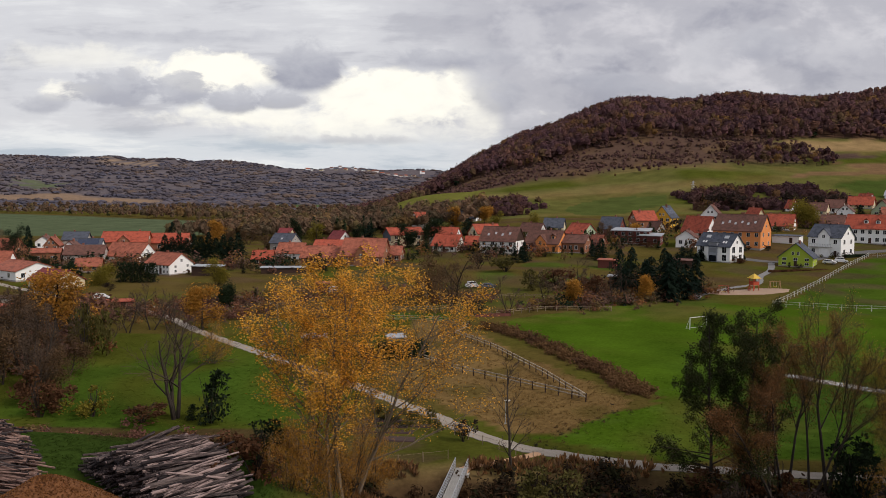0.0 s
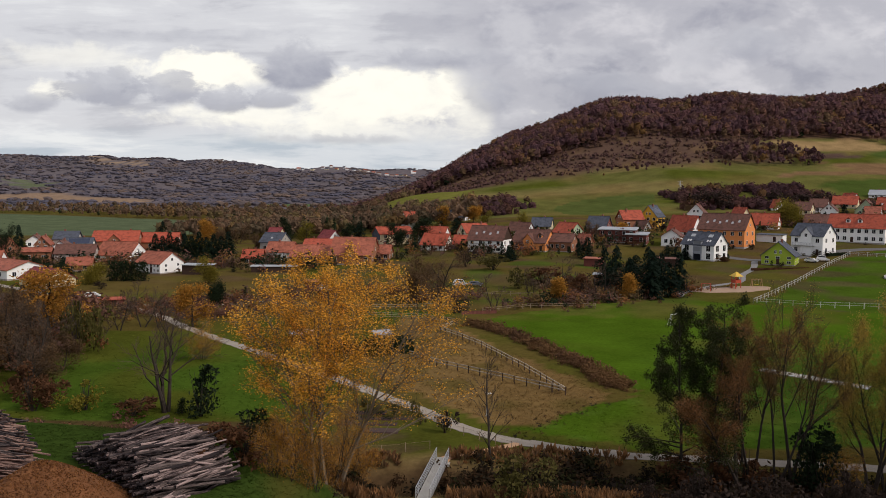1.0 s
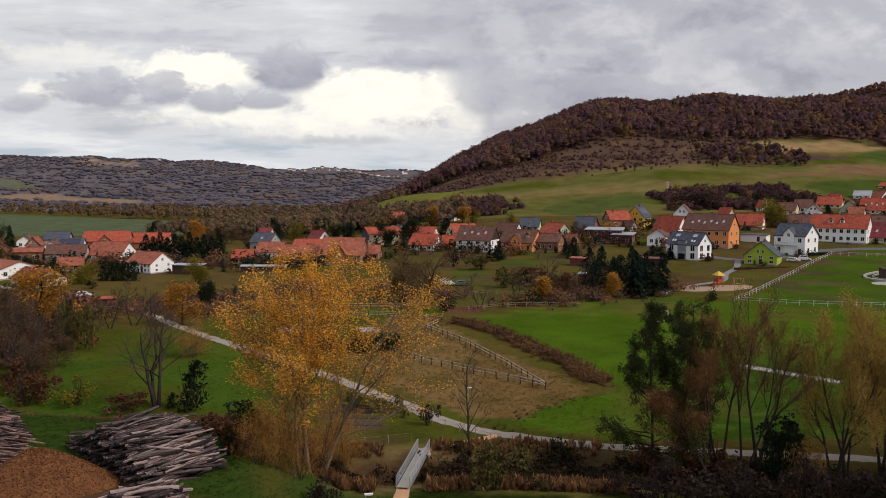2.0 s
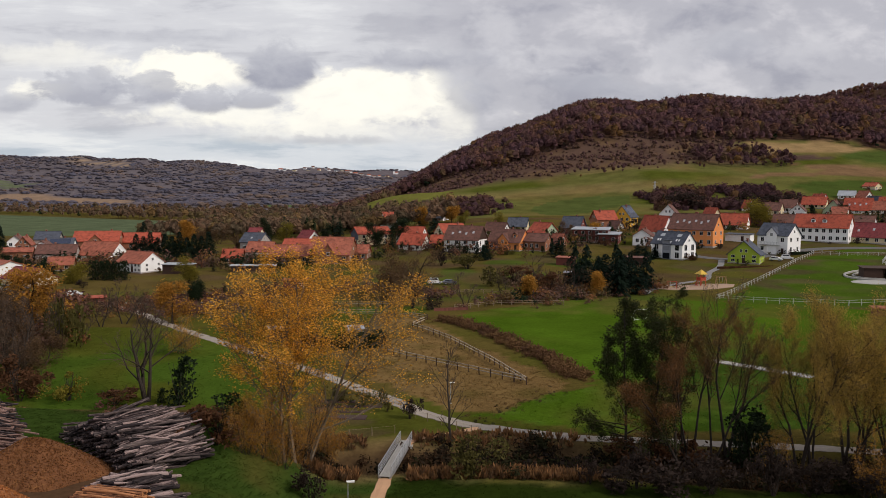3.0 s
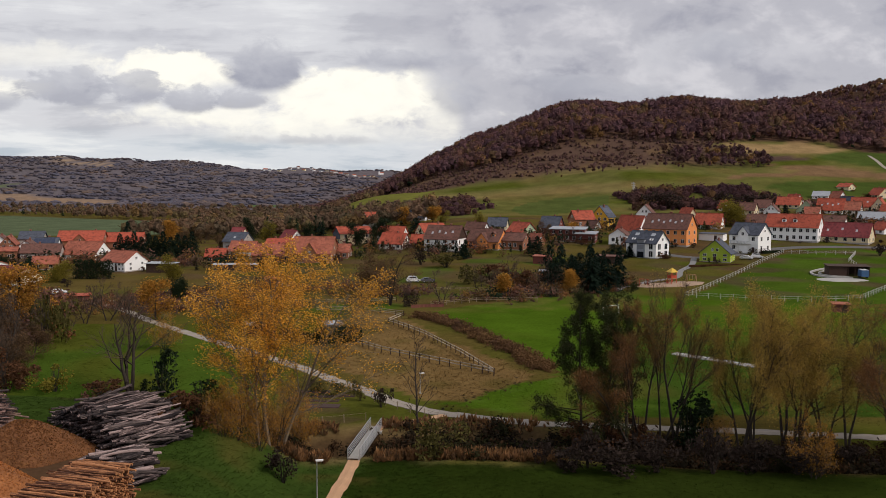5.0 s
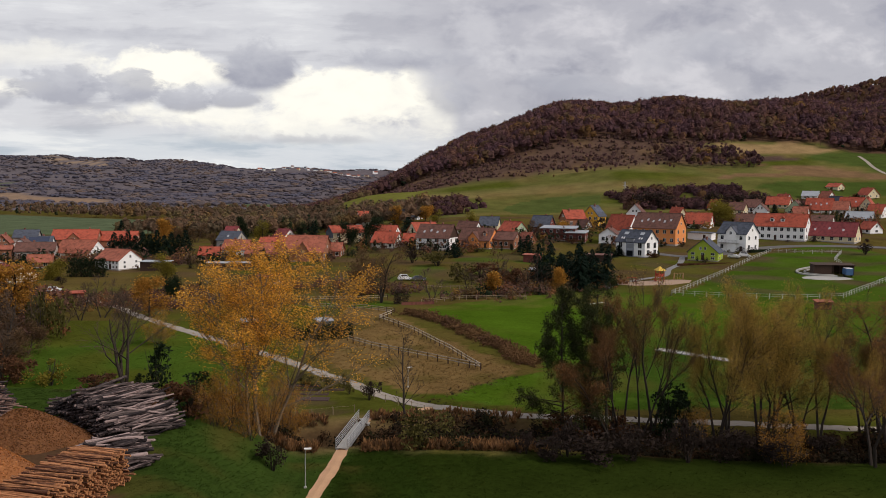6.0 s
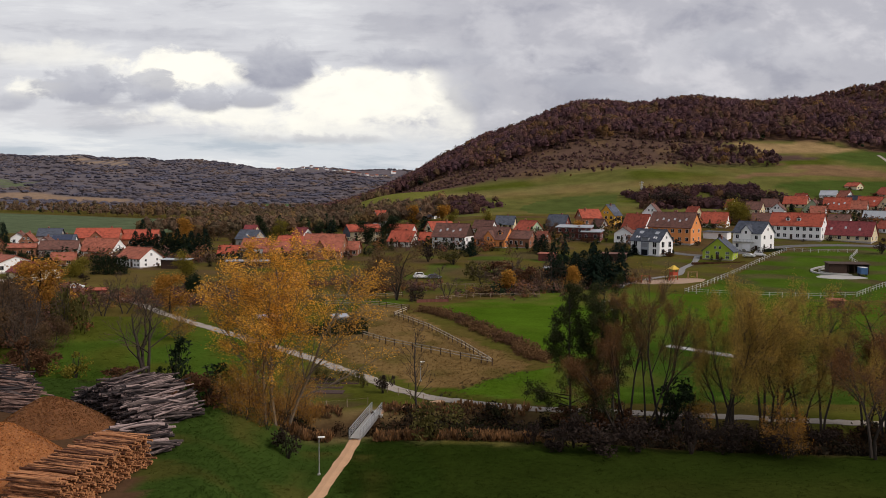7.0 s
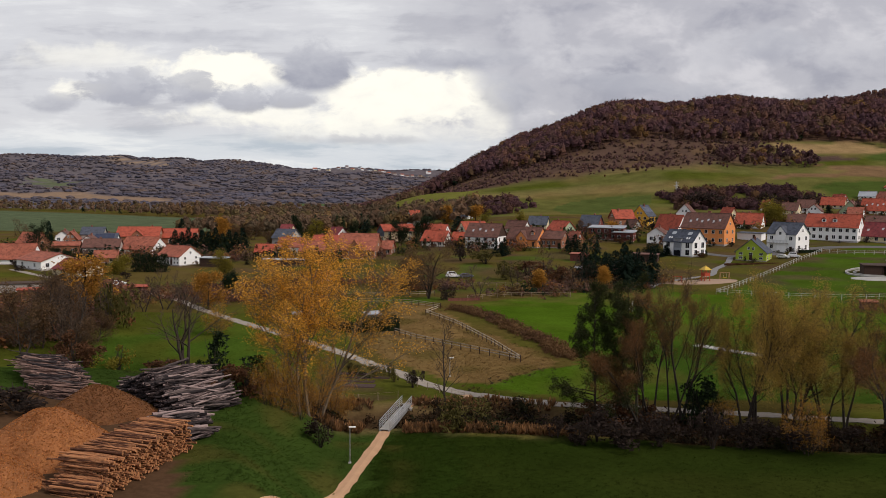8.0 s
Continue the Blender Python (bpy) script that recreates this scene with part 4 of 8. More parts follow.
house(83.5, 369.7, -56, 6.2, 5.1, 2.2, 3.1, 'R', 'grey', 'brown', (2, 1), 'grey house with brown roof')
house(51.6, 325.5, -47, 5.1, 4.7, 2.2, 2.8, 'R', 'brick', 'oldred', (1, 1), 'small brick garden house with red roof')
house(-126.0, 319.5, -14, 14.9, 12.0, 2.3, 4.6, 'R', 'white', 'oldred', (4, 1), 'white farmhouse with weathered red roof', chim=1)
house(-99.2, 284.5, -29, 11.7, 10.5, 3.4, 3.4, 'R', 'white', 'oldred', (7, 2), 'white stable building with dark red roof and hay loft')
house(-139.6, 350.2, 11, 17.9, 14.0, 4.8, 3.7, 'R', 'brick', 'red', (4, 1), 'big brick barn with orange tiled roof', gable2=1)
house(-126.5, 361.2, 8, 18.0, 12.0, 3.6, 3.6, 'R', 'brick', 'red', (4, 1), 'long brick barn with orange roof')
house(-139.5, 311.3, 13, 13.7, 10.0, 3.7, 2.9, 'R', 'grey', 'brown', (4, 1), 'old farm building with brown tiled roof')
house(-127.1, 286.0, 13, 8.0, 6.0, 2.2, 2.3, 'R', 'brick', 'oldred', (2, 1), 'low brick shed with red roof')
house(-145.2, 327.1, 13, 9.7, 8.0, 5.1, 2.4, 'R', 'white', 'slate', (3, 1), 'house with a row of solar panels', solar=1)
house(-159.8, 348.4, 12, 9.3, 9.0, 5.5, 2.8, 'R', 'grey', 'slate', (3, 1), 'house with dark grey roof')
house(-147.4, 316.8, 15, 6.6, 10.0, 5.1, 2.5, 'L', 'white', 'brown', (1, 1), 'white gabled barn with brown roof')
house(-164.5, 337.6, 16, 5.5, 10.0, 4.2, 3.1, 'L', 'brick', 'oldred', (2, 2), 'brick gabled house with red roof')
house(-182.0, 366.2, 16, 6.4, 10.0, 3.2, 2.4, 'L', 'white', 'brown', (2, 1), 'white gabled house with arched windows')
house(-151.8, 306.3, 16, 9.8, 6.0, 4.5, 1.2, 'R', 'brick', 'oldred', (2, 1), 'low brick stable with red roof')
house(-140.6, 268.4, -34, 16.0, 14.0, 3.1, 2.4, 'R', 'white', 'oldred', (2, 1), 'white gabled house with faded red roof')
house(-120.5, 248.5, -32, 13.0, 10.0, 2.3, 2.9, 'R', 'cream', 'darkred', (1, 1), 'cream house with dark red roof and carport')
house(-166.5, 307.8, -16, 9.2, 10.9, 3.7, 5.5, 'R', 'brick', 'oldred', (2, 1), 'old brick house behind trees')
house(-158.0, 280.5, 4, 14.0, 10.0, 2.2, 5.0, 'R', 'white', 'oldred', (3, 1), 'white house with red roof')
house(-71.9, 305.1, 3, 7.0, 8.0, 2.9, 2.6, 'R', 'brick', 'red', (2, 1), 'small house with red tiled roof')
house(-62.6, 311.1, -9, 9.6, 9.0, 4.3, 3.3, 'R', 'white', 'oldred', (2, 1), 'white barn with red roof and garage doors')
house(-71.6, 341.8, -16, 8.7, 10.0, 4.9, 3.4, 'R', 'grey', 'slate', (2, 1), 'house with grey slate roof', skylights=1)
house(-75.9, 363.6, -8, 5.1, 9.0, 5.9, 3.1, 'R', 'cream', 'darkred', (2, 1), 'house with dark red roof')
house(-50.8, 309.8, -2, 14.8, 12.0, 2.7, 3.7, 'R', 'brick', 'oldred', (4, 1), 'long barn with red tiled roof')
house(-34.8, 305.0, -7, 15.0, 15.0, 3.5, 5.7, 'R', 'brick', 'oldred', (4, 1), 'large barn with hipped red roof', gable2=1)
house(-25.9, 310.8, -6, 7.5, 9.0, 2.6, 2.7, 'R', 'brick', 'oldred', (3, 1), 'low barn with red tiled roof')
house(-53.1, 338.2, -2, 10.9, 9.0, 3.6, 2.0, 'R', 'cream', 'red', (4, 1), 'long low house with red roof')
house(-53.9, 370.8, -40, 7.3, 7.2, 3.4, 3.4, 'R', 'white', 'darkred', (2, 1), 'house with plum-red roof')

# ---- trees and bushes ----
BARK = material("dark_bark", (0.036, 0.027, 0.021), 0.95, 0.3, 2.0, 14.0, 0.5)
PALE_BARK = material("pale_poplar_bark", (0.17, 0.132, 0.092), 0.9, 0.35, 1.5, 12.0, 0.4)
TWIG = material("brown_twigs", (0.080, 0.052, 0.034), 0.95, 0.25, 1.0, 6.0, 0.0)


def leaf_material(name, rgb, rand=0.45):
    m = material(name, rgb, 0.7, 0.3, 0.5, 4.0, 0.0, spec=0.05, rand=rand, island=True, leafy=0.45)
    return m


LEAF = {
    "gold": leaf_material("golden_leaves", (0.68, 0.355, 0.052), 0.6),
    "orange": leaf_material("orange_leaves", (0.40, 0.20, 0.036)),
    "green": leaf_material("dark_alder_leaves", (0.042, 0.050, 0.018)),
    "olive": leaf_material("olive_leaves", (0.098, 0.086, 0.026)),
    "yellowgreen": leaf_material("yellow_green_leaves", (0.20, 0.165, 0.026)),
    "brown": leaf_material("withered_brown_leaves", (0.135, 0.082, 0.042)),
    "rust": leaf_material("rust_red_leaves", (0.115, 0.055, 0.028)),
    "dark": leaf_material("dark_evergreen_leaves", (0.022, 0.034, 0.016)),
    "purple": leaf_material("dark_purple_brown_leaves", (0.045, 0.032, 0.026)),
    "needle": leaf_material("spruce_needles", (0.014, 0.026, 0.017), 0.35),
    "rusty": leaf_material("thin_rust_brown_leaves", (0.21, 0.105, 0.042)),
    "sparse": leaf_material("thin_willow_leaves", (0.37, 0.245, 0.058)),
}


class Shape:
    """Collects tubes and leaves as arrays."""

    def __init__(self):
        self.v, self.f, self.n = [], [], 0

    def tube(self, p, q, r0, r1, sides):
        d = (q - p)
        if d.length < 1e-5:
            return
        a = d.orthogonal().normalized()
        b = d.normalized().cross(a)
        for c, r in ((p, r0), (q, r1)):
            for k in range(sides):
                t = 6.2832 * k / sides
                self.v.append(c + (a * math.cos(t) + b * math.sin(t)) * r)
        n = self.n
        for k in range(sides):
            k2 = (k + 1) % sides
            self.f.append((n + k, n + k2, n + sides + k2, n + sides + k))
        self.n += 2 * sides

    def leaf(self, p, size, rng):
        a = Vector((rng.gauss(0, 1), rng.gauss(0, 1), rng.gauss(0, 0.8)))
        a.normalize()
        b = a.orthogonal().normalized()
        b = (b * math.cos(1.7 * rng.random()) + a.cross(b) * math.sin(3.0 * rng.random())).normalized()
        s, w = size * rng.uniform(0.6, 1.2), size * rng.uniform(0.35, 0.6)
        self.v += [p - a * s * 0.5, p + b * w * 0.5, p + a * s * 0.5, p - b * w * 0.5]
        n = self.n
        self.f.append((n, n + 1, n + 2, n + 3))
        self.n += 4

    def mesh(self, name, mat, smooth=False):
        return mesh_from(name, np.array([tuple(q) for q in self.v]), self.f, mat, smooth=smooth)


def grow(wood, fine, leaves, rng, p, d, length, r, level, s):
    """A limb with its side branches. s: the kind's habits."""
    seg = (5, 3, 2, 1)[min(level, 3)]
    pts, dirs = [p], []
    for k in range(seg):
        d = (d + Vector((rng.gauss(0, 1), rng.gauss(0, 1), rng.gauss(0, 0.6))) * s["wobble"] + Vector((0, 0, 1)) * s["rise"] * (0.4 if level == 0 else 1)).normalized()
        p = p + d * (length / seg)
        pts.append(p)
        dirs.append(d)
    tgt = wood if level < 2 else fine
    for k in range(seg):
        a, b = 1 - k / seg * 0.8, 1 - (k + 1) / seg * 0.8
        tgt.tube(pts[k], pts[k + 1], r * a, max(r * b, 0.012), 6 if level == 0 else (4 if level == 1 else 3))
    if level >= s["levels"]:
        for k in range(s["leaves"]):
            i = rng.randrange(seg)
            q = pts[i].lerp(pts[i + 1], rng.random()) + Vector((rng.gauss(0, 1), rng.gauss(0, 1), rng.gauss(0, 1))) * s["spread"]
            leaves.leaf(q, s["leaf"], rng)
        return
    n = s["kids"][level]
    lo = s["clear"] if level == 0 else 0.2
    for k in range(n):
        t = lo + (1 - lo) * (k + rng.random()) / n
        t = min(t, 0.98)
        i = min(int(t * seg), seg - 1)
        q = pts[i].lerp(pts[i + 1], t * seg - i)
        az = rng.uniform(0, 6.283)
        side = dirs[i].orthogonal().normalized()
        side = (side * math.cos(az) + dirs[i].cross(side) * math.sin(az))
        ang = radians(s["angle"] * rng.uniform(0.7, 1.25))
        nd = dirs[i] * math.cos(ang) + side * math.sin(ang)
        fall = 1 - s["taper"] * (t - lo) / (1 - lo)
        grow(wood, fine, leaves, rng, q, nd, length * s["ratio"][level] * fall * rng.uniform(0.75, 1.2), max(r * (1 - 0.75 * t) * 0.55, 0.015), level + 1, s)


BASE = dict(levels=3, kids=(10, 6, 4), ratio=(0.42, 0.45, 0.45), angle=42, rise=0.10, wobble=0.10, clear=0.25, taper=0.5, leaves=3, spread=0.12, leaf=0.2, stems=1, fan=0.2, thick=0.016, bark=BARK, fine=TWIG)
KINDS = {
    "poplar": dict(BASE, kids=(16, 7, 6), ratio=(0.54, 0.42, 0.40), angle=40, rise=0.14, clear=0.20, leaves=20, spread=0.30, leaf=0.23, stems=1, fan=0.10, thick=0.011, bark=PALE_BARK, fine=PALE_BARK, mat="gold"),
    "barepoplar": dict(BASE, kids=(16, 7, 7), ratio=(0.54, 0.44, 0.42), angle=42, rise=0.13, clear=0.20, leaves=8, spread=0.28, leaf=0.22, stems=1, fan=0.10, thick=0.010, bark=PALE_BARK, fine=PALE_BARK, mat="gold"),
    "sapling": dict(BASE, kids=(7, 5, 4), ratio=(0.5, 0.45, 0.4), rise=0.10, clear=0.05, leaves=8, spread=0.30, leaf=0.15, stems=5, fan=0.45, thick=0.008, fine=PALE_BARK, mat="orange"),
    "oldwillow": dict(BASE, kids=(7, 6, 8), ratio=(0.55, 0.5, 0.42), angle=36, rise=0.06, wobble=0.16, clear=0.28, taper=0.35, leaves=0, stems=3, fan=0.30, thick=0.019, mat="sparse"),
    "forked": dict(BASE, kids=(7, 7, 9), ratio=(0.46, 0.5, 0.45), angle=32, rise=0.08, wobble=0.15, clear=0.42, taper=0.35, leaves=3, spread=0.35, leaf=0.15, stems=2, fan=0.16, thick=0.012, mat="sparse"),
    "bare": dict(BASE, kids=(10, 7, 7), ratio=(0.5, 0.5, 0.45), angle=38, rise=0.07, clear=0.16, leaves=0, stems=2, fan=0.24, thick=0.012, mat="brown"),
    "riverbare": dict(BASE, kids=(10, 7, 8), ratio=(0.40, 0.5, 0.45), angle=34, rise=0.11, wobble=0.16, clear=0.35, leaves=13, spread=0.38, leaf=0.16, stems=2, fan=0.18, thick=0.0105, mat="rusty"),
    "riverwillow": dict(BASE, kids=(10, 7, 7), ratio=(0.42, 0.48, 0.46), angle=40, rise=0.10, wobble=0.17, clear=0.30, leaves=17, spread=0.42, leaf=0.17, stems=3, fan=0.24, thick=0.0105, mat="sparse"),
    "slender": dict(BASE, kids=(18, 6, 4), ratio=(0.34, 0.45, 0.4), angle=36, rise=0.10, clear=0.14, leaves=0, stems=1, fan=0.0, thick=0.011, mat="brown"),
    "alder": dict(BASE, kids=(26, 7, 5), ratio=(0.32, 0.46, 0.42), angle=66, rise=0.02, wobble=0.07, clear=0.14, taper=0.55, leaves=24, spread=0.26, leaf=0.24, stems=1, fan=0.10, thick=0.011, mat="green"),
    "maple": dict(BASE, kids=(10, 6, 4), ratio=(0.42, 0.45, 0.45), angle=52, rise=0.05, clear=0.12, leaves=17, spread=0.6, leaf=0.46, stems=1, thick=0.02, mat="orange"),
    "beech": dict(BASE, kids=(11, 6, 6), ratio=(0.44, 0.48, 0.45), angle=44, rise=0.08, clear=0.12, leaves=8, spread=0.45, leaf=0.22, stems=2, thick=0.015, mat="brown"),
    "olivetree": dict(BASE, kids=(10, 6, 4), ratio=(0.42, 0.45, 0.45), angle=50, rise=0.05, clear=0.12, leaves=15, spread=0.6, leaf=0.32, stems=2, thick=0.015, mat="yellowgreen"),
    "darktree": dict(BASE, kids=(10, 6, 4), ratio=(0.42, 0.45, 0.45), angle=50, rise=0.05, clear=0.1, leaves=15, spread=0.6, leaf=0.36, stems=2, thick=0.015, mat="dark"),
}
BUSHES = {"olivebush": "olive", "yellowbush": "yellowgreen", "redbush": "rust", "darkbush": "purple", "ivy": "dark", "thuja": "dark", "scrub": "purple"}
TEMPLATE = {}


def tree_shape(kind, seed, lean, H):
    """Trunk and crown of a tree about H high, its true height and outer half width."""
    rng = random.Random(kind + str(seed) + str(lean))
    s = KINDS[kind]
    wood, fine, leaves = Shape(), Shape(), Shape()
    for k in range(s["stems"]):
        az = 6.283 * (k + rng.random() * 0.6) / s["stems"]
        off = s["fan"] * (rng.uniform(0.6, 1.2) if s["stems"] > 1 else 0.15)
        d = Vector((math.cos(az) * off + lean, math.sin(az) * off, 1)).normalized()
        grow(wood, fine, leaves, rng, Vector((math.cos(az), math.sin(az), 0)) * 0.25 * (s["stems"] > 1) - Vector((0, 0, 0.4)), d, H * rng.uniform(0.8, 0.95) * (1 if k == 0 else rng.uniform(0.65, 0.95)), H * s["thick"], 0, s)
    allv = np.array([tuple(q) for q in wood.v + fine.v + leaves.v])
    top, half = np.percentile(allv[:, 2], 99.7), np.percentile(np.abs(allv[:, 0] - lean * allv[:, 2] * 0.5), 96)
    return wood, fine, leaves, top, half, s


def bush_shape(kind, seed):
    rng = random.Random(kind + str(seed))
    stems, leaves = Shape(), Shape()
    col = kind in ("ivy", "thuja")
    for k in range(14):
        az, off = rng.uniform(0, 6.283), rng.uniform(0.1, 0.35)
        stems.tube(Vector((0, 0, -0.1)), Vector((math.cos(az) * off, math.sin(az) * off, rng.uniform(0.5, 0.95))), 0.014, 0.004, 3)
    lumps = [(Vector((rng.gauss(0, 0.25), rng.gauss(0, 0.25), rng.uniform(0.15, 0.78))), rng.uniform(0.10, 0.30)) for k in range(12)]
    if col:
        lumps = [(Vector((rng.gauss(0, 0.10), rng.gauss(0, 0.10), 0.06 + 0.86 * k / 10)), rng.uniform(0.22, 0.40) * (1 if k < 7 else 0.6)) for k in range(11)]
    for c, r in lumps:
        for k in range(60):
            v = Vector((rng.gauss(0, 1), rng.gauss(0, 1), rng.gauss(0, 1))).normalized() * r * rng.uniform(0.6, 1.08)
            q = c + Vector((v.x, v.y, v.z * (0.6 if col else 0.8)))
            if q.z > 0.01:
                leaves.leaf(q, 0.11, rng)
    allv = np.array([tuple(q) for q in leaves.v])
    return stems, leaves, np.percentile(allv[:, 2], 98), np.percentile(np.abs(allv[:, 0]), 95)


def conifer_shape(seed):
    rng = random.Random("spruce" + str(seed))
    stem, leaves = Shape(), Shape()
    stem.tube(Vector((0, 0, -0.05)), Vector((0, 0, 0.97)), 0.016, 0.003, 5)
    tiers = 20
    skew = [rng.uniform(0.8, 1.2) for k in range(8)]
    for t in range(tiers):
        z = 0.05 + 0.91 * t / tiers
        for k in range(int(6 + 8 * (1 - z))):
            az = rng.uniform(0, 6.283)
            r = (0.5 * (1 - z) ** 0.8 * rng.uniform(0.6, 1.1) + 0.02) * skew[int(az / 0.786) % 8]
            tip = Vector((math.cos(az) * r, math.sin(az) * r, z - 0.16 * r))
            root = Vector((0, 0, z + 0.05))
            side = Vector((-math.sin(az), math.cos(az), 0)) * (0.02 + 0.07 * r)
            mid = root.lerp(tip, 0.62)
            n = leaves.n
            leaves.v += [root, mid + side, tip, mid - side]
            leaves.f.append((n, n + 1, n + 2, n + 3))
            leaves.n += 4
            for j in range(5):
                leaves.leaf(root.lerp(tip, rng.uniform(0.35, 1.05)) - Vector((0, 0, rng.uniform(0, 0.035))), 0.06, rng)
    return stem, leaves


COUNT = {}


def tree(kind, x, y, h, w, label, lean=0.0):
    """A tree or bush h metres high and w wide, rooted at x, y."""
    COUNT[kind] = seed = COUNT.get(kind, -1) + 1
    z = float(height(x, y)) - 0.05
    turn = (seed * 137.5) % 360
    big = kind in ("poplar", "barepoplar", "alder", "oldwillow", "riverwillow", "riverbare", "forked", "sapling") or h > 14
    if kind in KINDS:
        var = seed if big else seed % 3
        if big and kind in ("riverwillow", "sapling", "riverbare"):
            var = seed % 4
        key = (kind, var, lean) if not big else (kind, var, lean, seed if var == seed else 0)
        if key not in TEMPLATE:
            wood, fine, leaves, top, half, s = tree_shape(kind, var, lean, h)
            TEMPLATE[key] = (wood.mesh("trunk", s["bark"]), fine.mesh("branchwork", s["fine"]), leaves.mesh("crown", LEAF[s["mat"]]) if leaves.f else None, top, half)
        trunk, twigs, crown, top, half = TEMPLATE[key]
        if lean:
            turn = 0
        name, cat = ("tree", "tree")
    else:
        var = seed % 4
        key = (kind, var)
        if key not in TEMPLATE:
            if kind == "conifer":
                stem, leaves = conifer_shape(var)
                TEMPLATE[key] = (stem.mesh("trunk", BARK), None, leaves.mesh("crown", LEAF["needle"]), 0.97, 0.46)
            else:
                stem, leaves, top, half = bush_shape(kind, var)
                TEMPLATE[key] = (stem.mesh("stem", BARK), None, leaves.mesh("foliage", LEAF[BUSHES[kind]]), top, half)
        trunk, twigs, crown, top, half = TEMPLATE[key]
        name, cat = ("tree", "tree") if kind == "conifer" else ("bush", "bush")
    ob = new(name)
    sx = max(w / 2, 0.2) / half
    if kind in KINDS:
        sx = min(max(sx, 0.72 * h / top), 1.3 * h / top)
    ob.matrix_basis = pose(x, y, z, 0, 0, turn) @ Matrix.Diagonal((sx, sx, h / top, 1))
    tagged(ob, label, cat, "conifers" if kind == "conifer" else "")
    place(trunk.name.split(".")[0], trunk, ob, Matrix())
    if twigs:
        tagged(place("branchwork", twigs, ob, Matrix()), kind="stuff")
    if crown:
        tagged(place(crown.name.split(".")[0], crown, ob, Matrix()), kind="stuff")
    return ob


tree('poplar', -10.9, 75.5, 22.7, 21.5, 'tall poplar with thinning golden yellow leaves')
tree('barepoplar', -9.9, 77.6, 21.9, 18.5, 'leaning poplar with many pale twigs and few golden leaves', lean=0.26)
tree('barepoplar', -12.2, 76.6, 18.5, 13.0, 'half-bare poplar with pale twigs and thin yellow leaves', lean=-0.12)
tree('poplar', -11.6, 73.5, 19.4, 15.8, 'leaning poplar with sparse golden leaves', lean=-0.22)
tree('sapling', -13.4, 70.5, 7.5, 4.3, 'young poplar shoots with orange-yellow leaves')
tree('sapling', -11.4, 72.0, 6.8, 5.0, 'young poplar shoots with orange-yellow leaves')
tree('sapling', -10.2, 85.1, 9.5, 5.4, 'young poplar shoots with orange-yellow leaves')
tree('sapling', -9.0, 86.1, 6.8, 4.1, 'young poplar shoots with orange-yellow leaves')
tree('sapling', -14.4, 68.9, 5.1, 3.4, 'young poplar shoots with orange-yellow leaves')
tree('sapling', -10.3, 76.2, 9.9, 3.7, 'young poplar shoots with orange-yellow leaves')
tree('oldwillow', -37.5, 108.8, 16.2, 13.7, 'old bare willow with thick dark limbs')
tree('ivy', -32.2, 106.7, 6.9, 3.8, 'dark evergreen column of ivy on a dead trunk')
tree('ivy', -35.1, 108.1, 2.1, 1.3, 'small dark evergreen shrub')
tree('ivy', -16.7, 71.9, 4.1, 2.6, 'dark green holly shrub on bank')
tree('sapling', -42.8, 143.5, 6.4, 6.4, 'young poplar with yellow leaves')
tree('maple', -55.0, 177.5, 9.6, 8.5, 'yellow-leaved tree by the lane')
tree('maple', -75.3, 155.7, 15.2, 14.2, 'broad maple with deep yellow and orange leaves')
tree('bare', -68.8, 133.3, 11.9, 7.9, 'brown bare tree at the meadow edge')
tree('olivebush', -67.3, 148.6, 8.9, 9.2, 'large olive-green meadow bush')
tree('yellowbush', -48.7, 109.5, 3.8, 6.5, 'yellow-green bush in meadow grass')
tree('redbush', -41.1, 106.8, 2.3, 5.2, 'low red-brown meadow shrub')
tree('redbush', -17.1, 68.5, 3.7, 4.7, 'red-brown bramble thicket on bank')
tree('bare', -65.7, 177.2, 10.2, 7.7, 'bare brown shrub tree beside the lane')
tree('bare', -69.2, 173.1, 8.8, 6.9, 'bare brown shrub tree beside the lane')
tree('bare', -64.6, 185.9, 8.0, 6.7, 'bare brown shrub tree beside the lane')
tree('bare', -68.4, 162.3, 5.9, 7.1, 'bare brown shrub tree beside the lane')
tree('slender', 5.5, 90.3, 12.1, 5.0, 'slender bare tree beside the lane')
tree('darkbush', 0.2, 99.9, 2.7, 3.1, 'round dark purple-brown bush')
tree('darkbush', -8.1, 67.8, 3.3, 3.0, 'dark green bush on the bank')
tree('olivebush', 7.4, 77.2, 4.5, 4.6, 'yellow-green sapling thicket by path')
tree('olivebush', -9.6, 108.4, 1.7, 2.8, 'garden bush in the allotment')
tree('olivebush', -6.5, 106.7, 1.9, 2.5, 'garden bush in the allotment')
tree('olivebush', -4.1, 107.6, 2.0, 2.1, 'garden bush in the allotment')
tree('olivebush', -11.2, 111.7, 1.5, 1.9, 'garden bush in the allotment')
tree('olivebush', -3.0, 103.6, 2.0, 1.8, 'garden bush in the allotment')
tree('alder', 25.3, 85.5, 19.1, 8.4, 'dark green alder with layered branches')
tree('alder', 28.1, 85.3, 20.1, 7.5, 'dark green alder with tall narrow crown')
tree('riverbare', 32.7, 84.7, 19.2, 9.5, 'leaning brown riverside tree', lean=-0.14)
tree('riverbare', 31.5, 84.6, 17.9, 6.4, 'thin brown riverside tree', lean=-0.12)
tree('forked', 36.5, 84.2, 21.9, 9.6, 'dark forked bare tree by the stream', lean=0.12)
tree('riverbare', 34.8, 84.2, 17.8, 5.9, 'thin bare tree by the stream', lean=0.08)
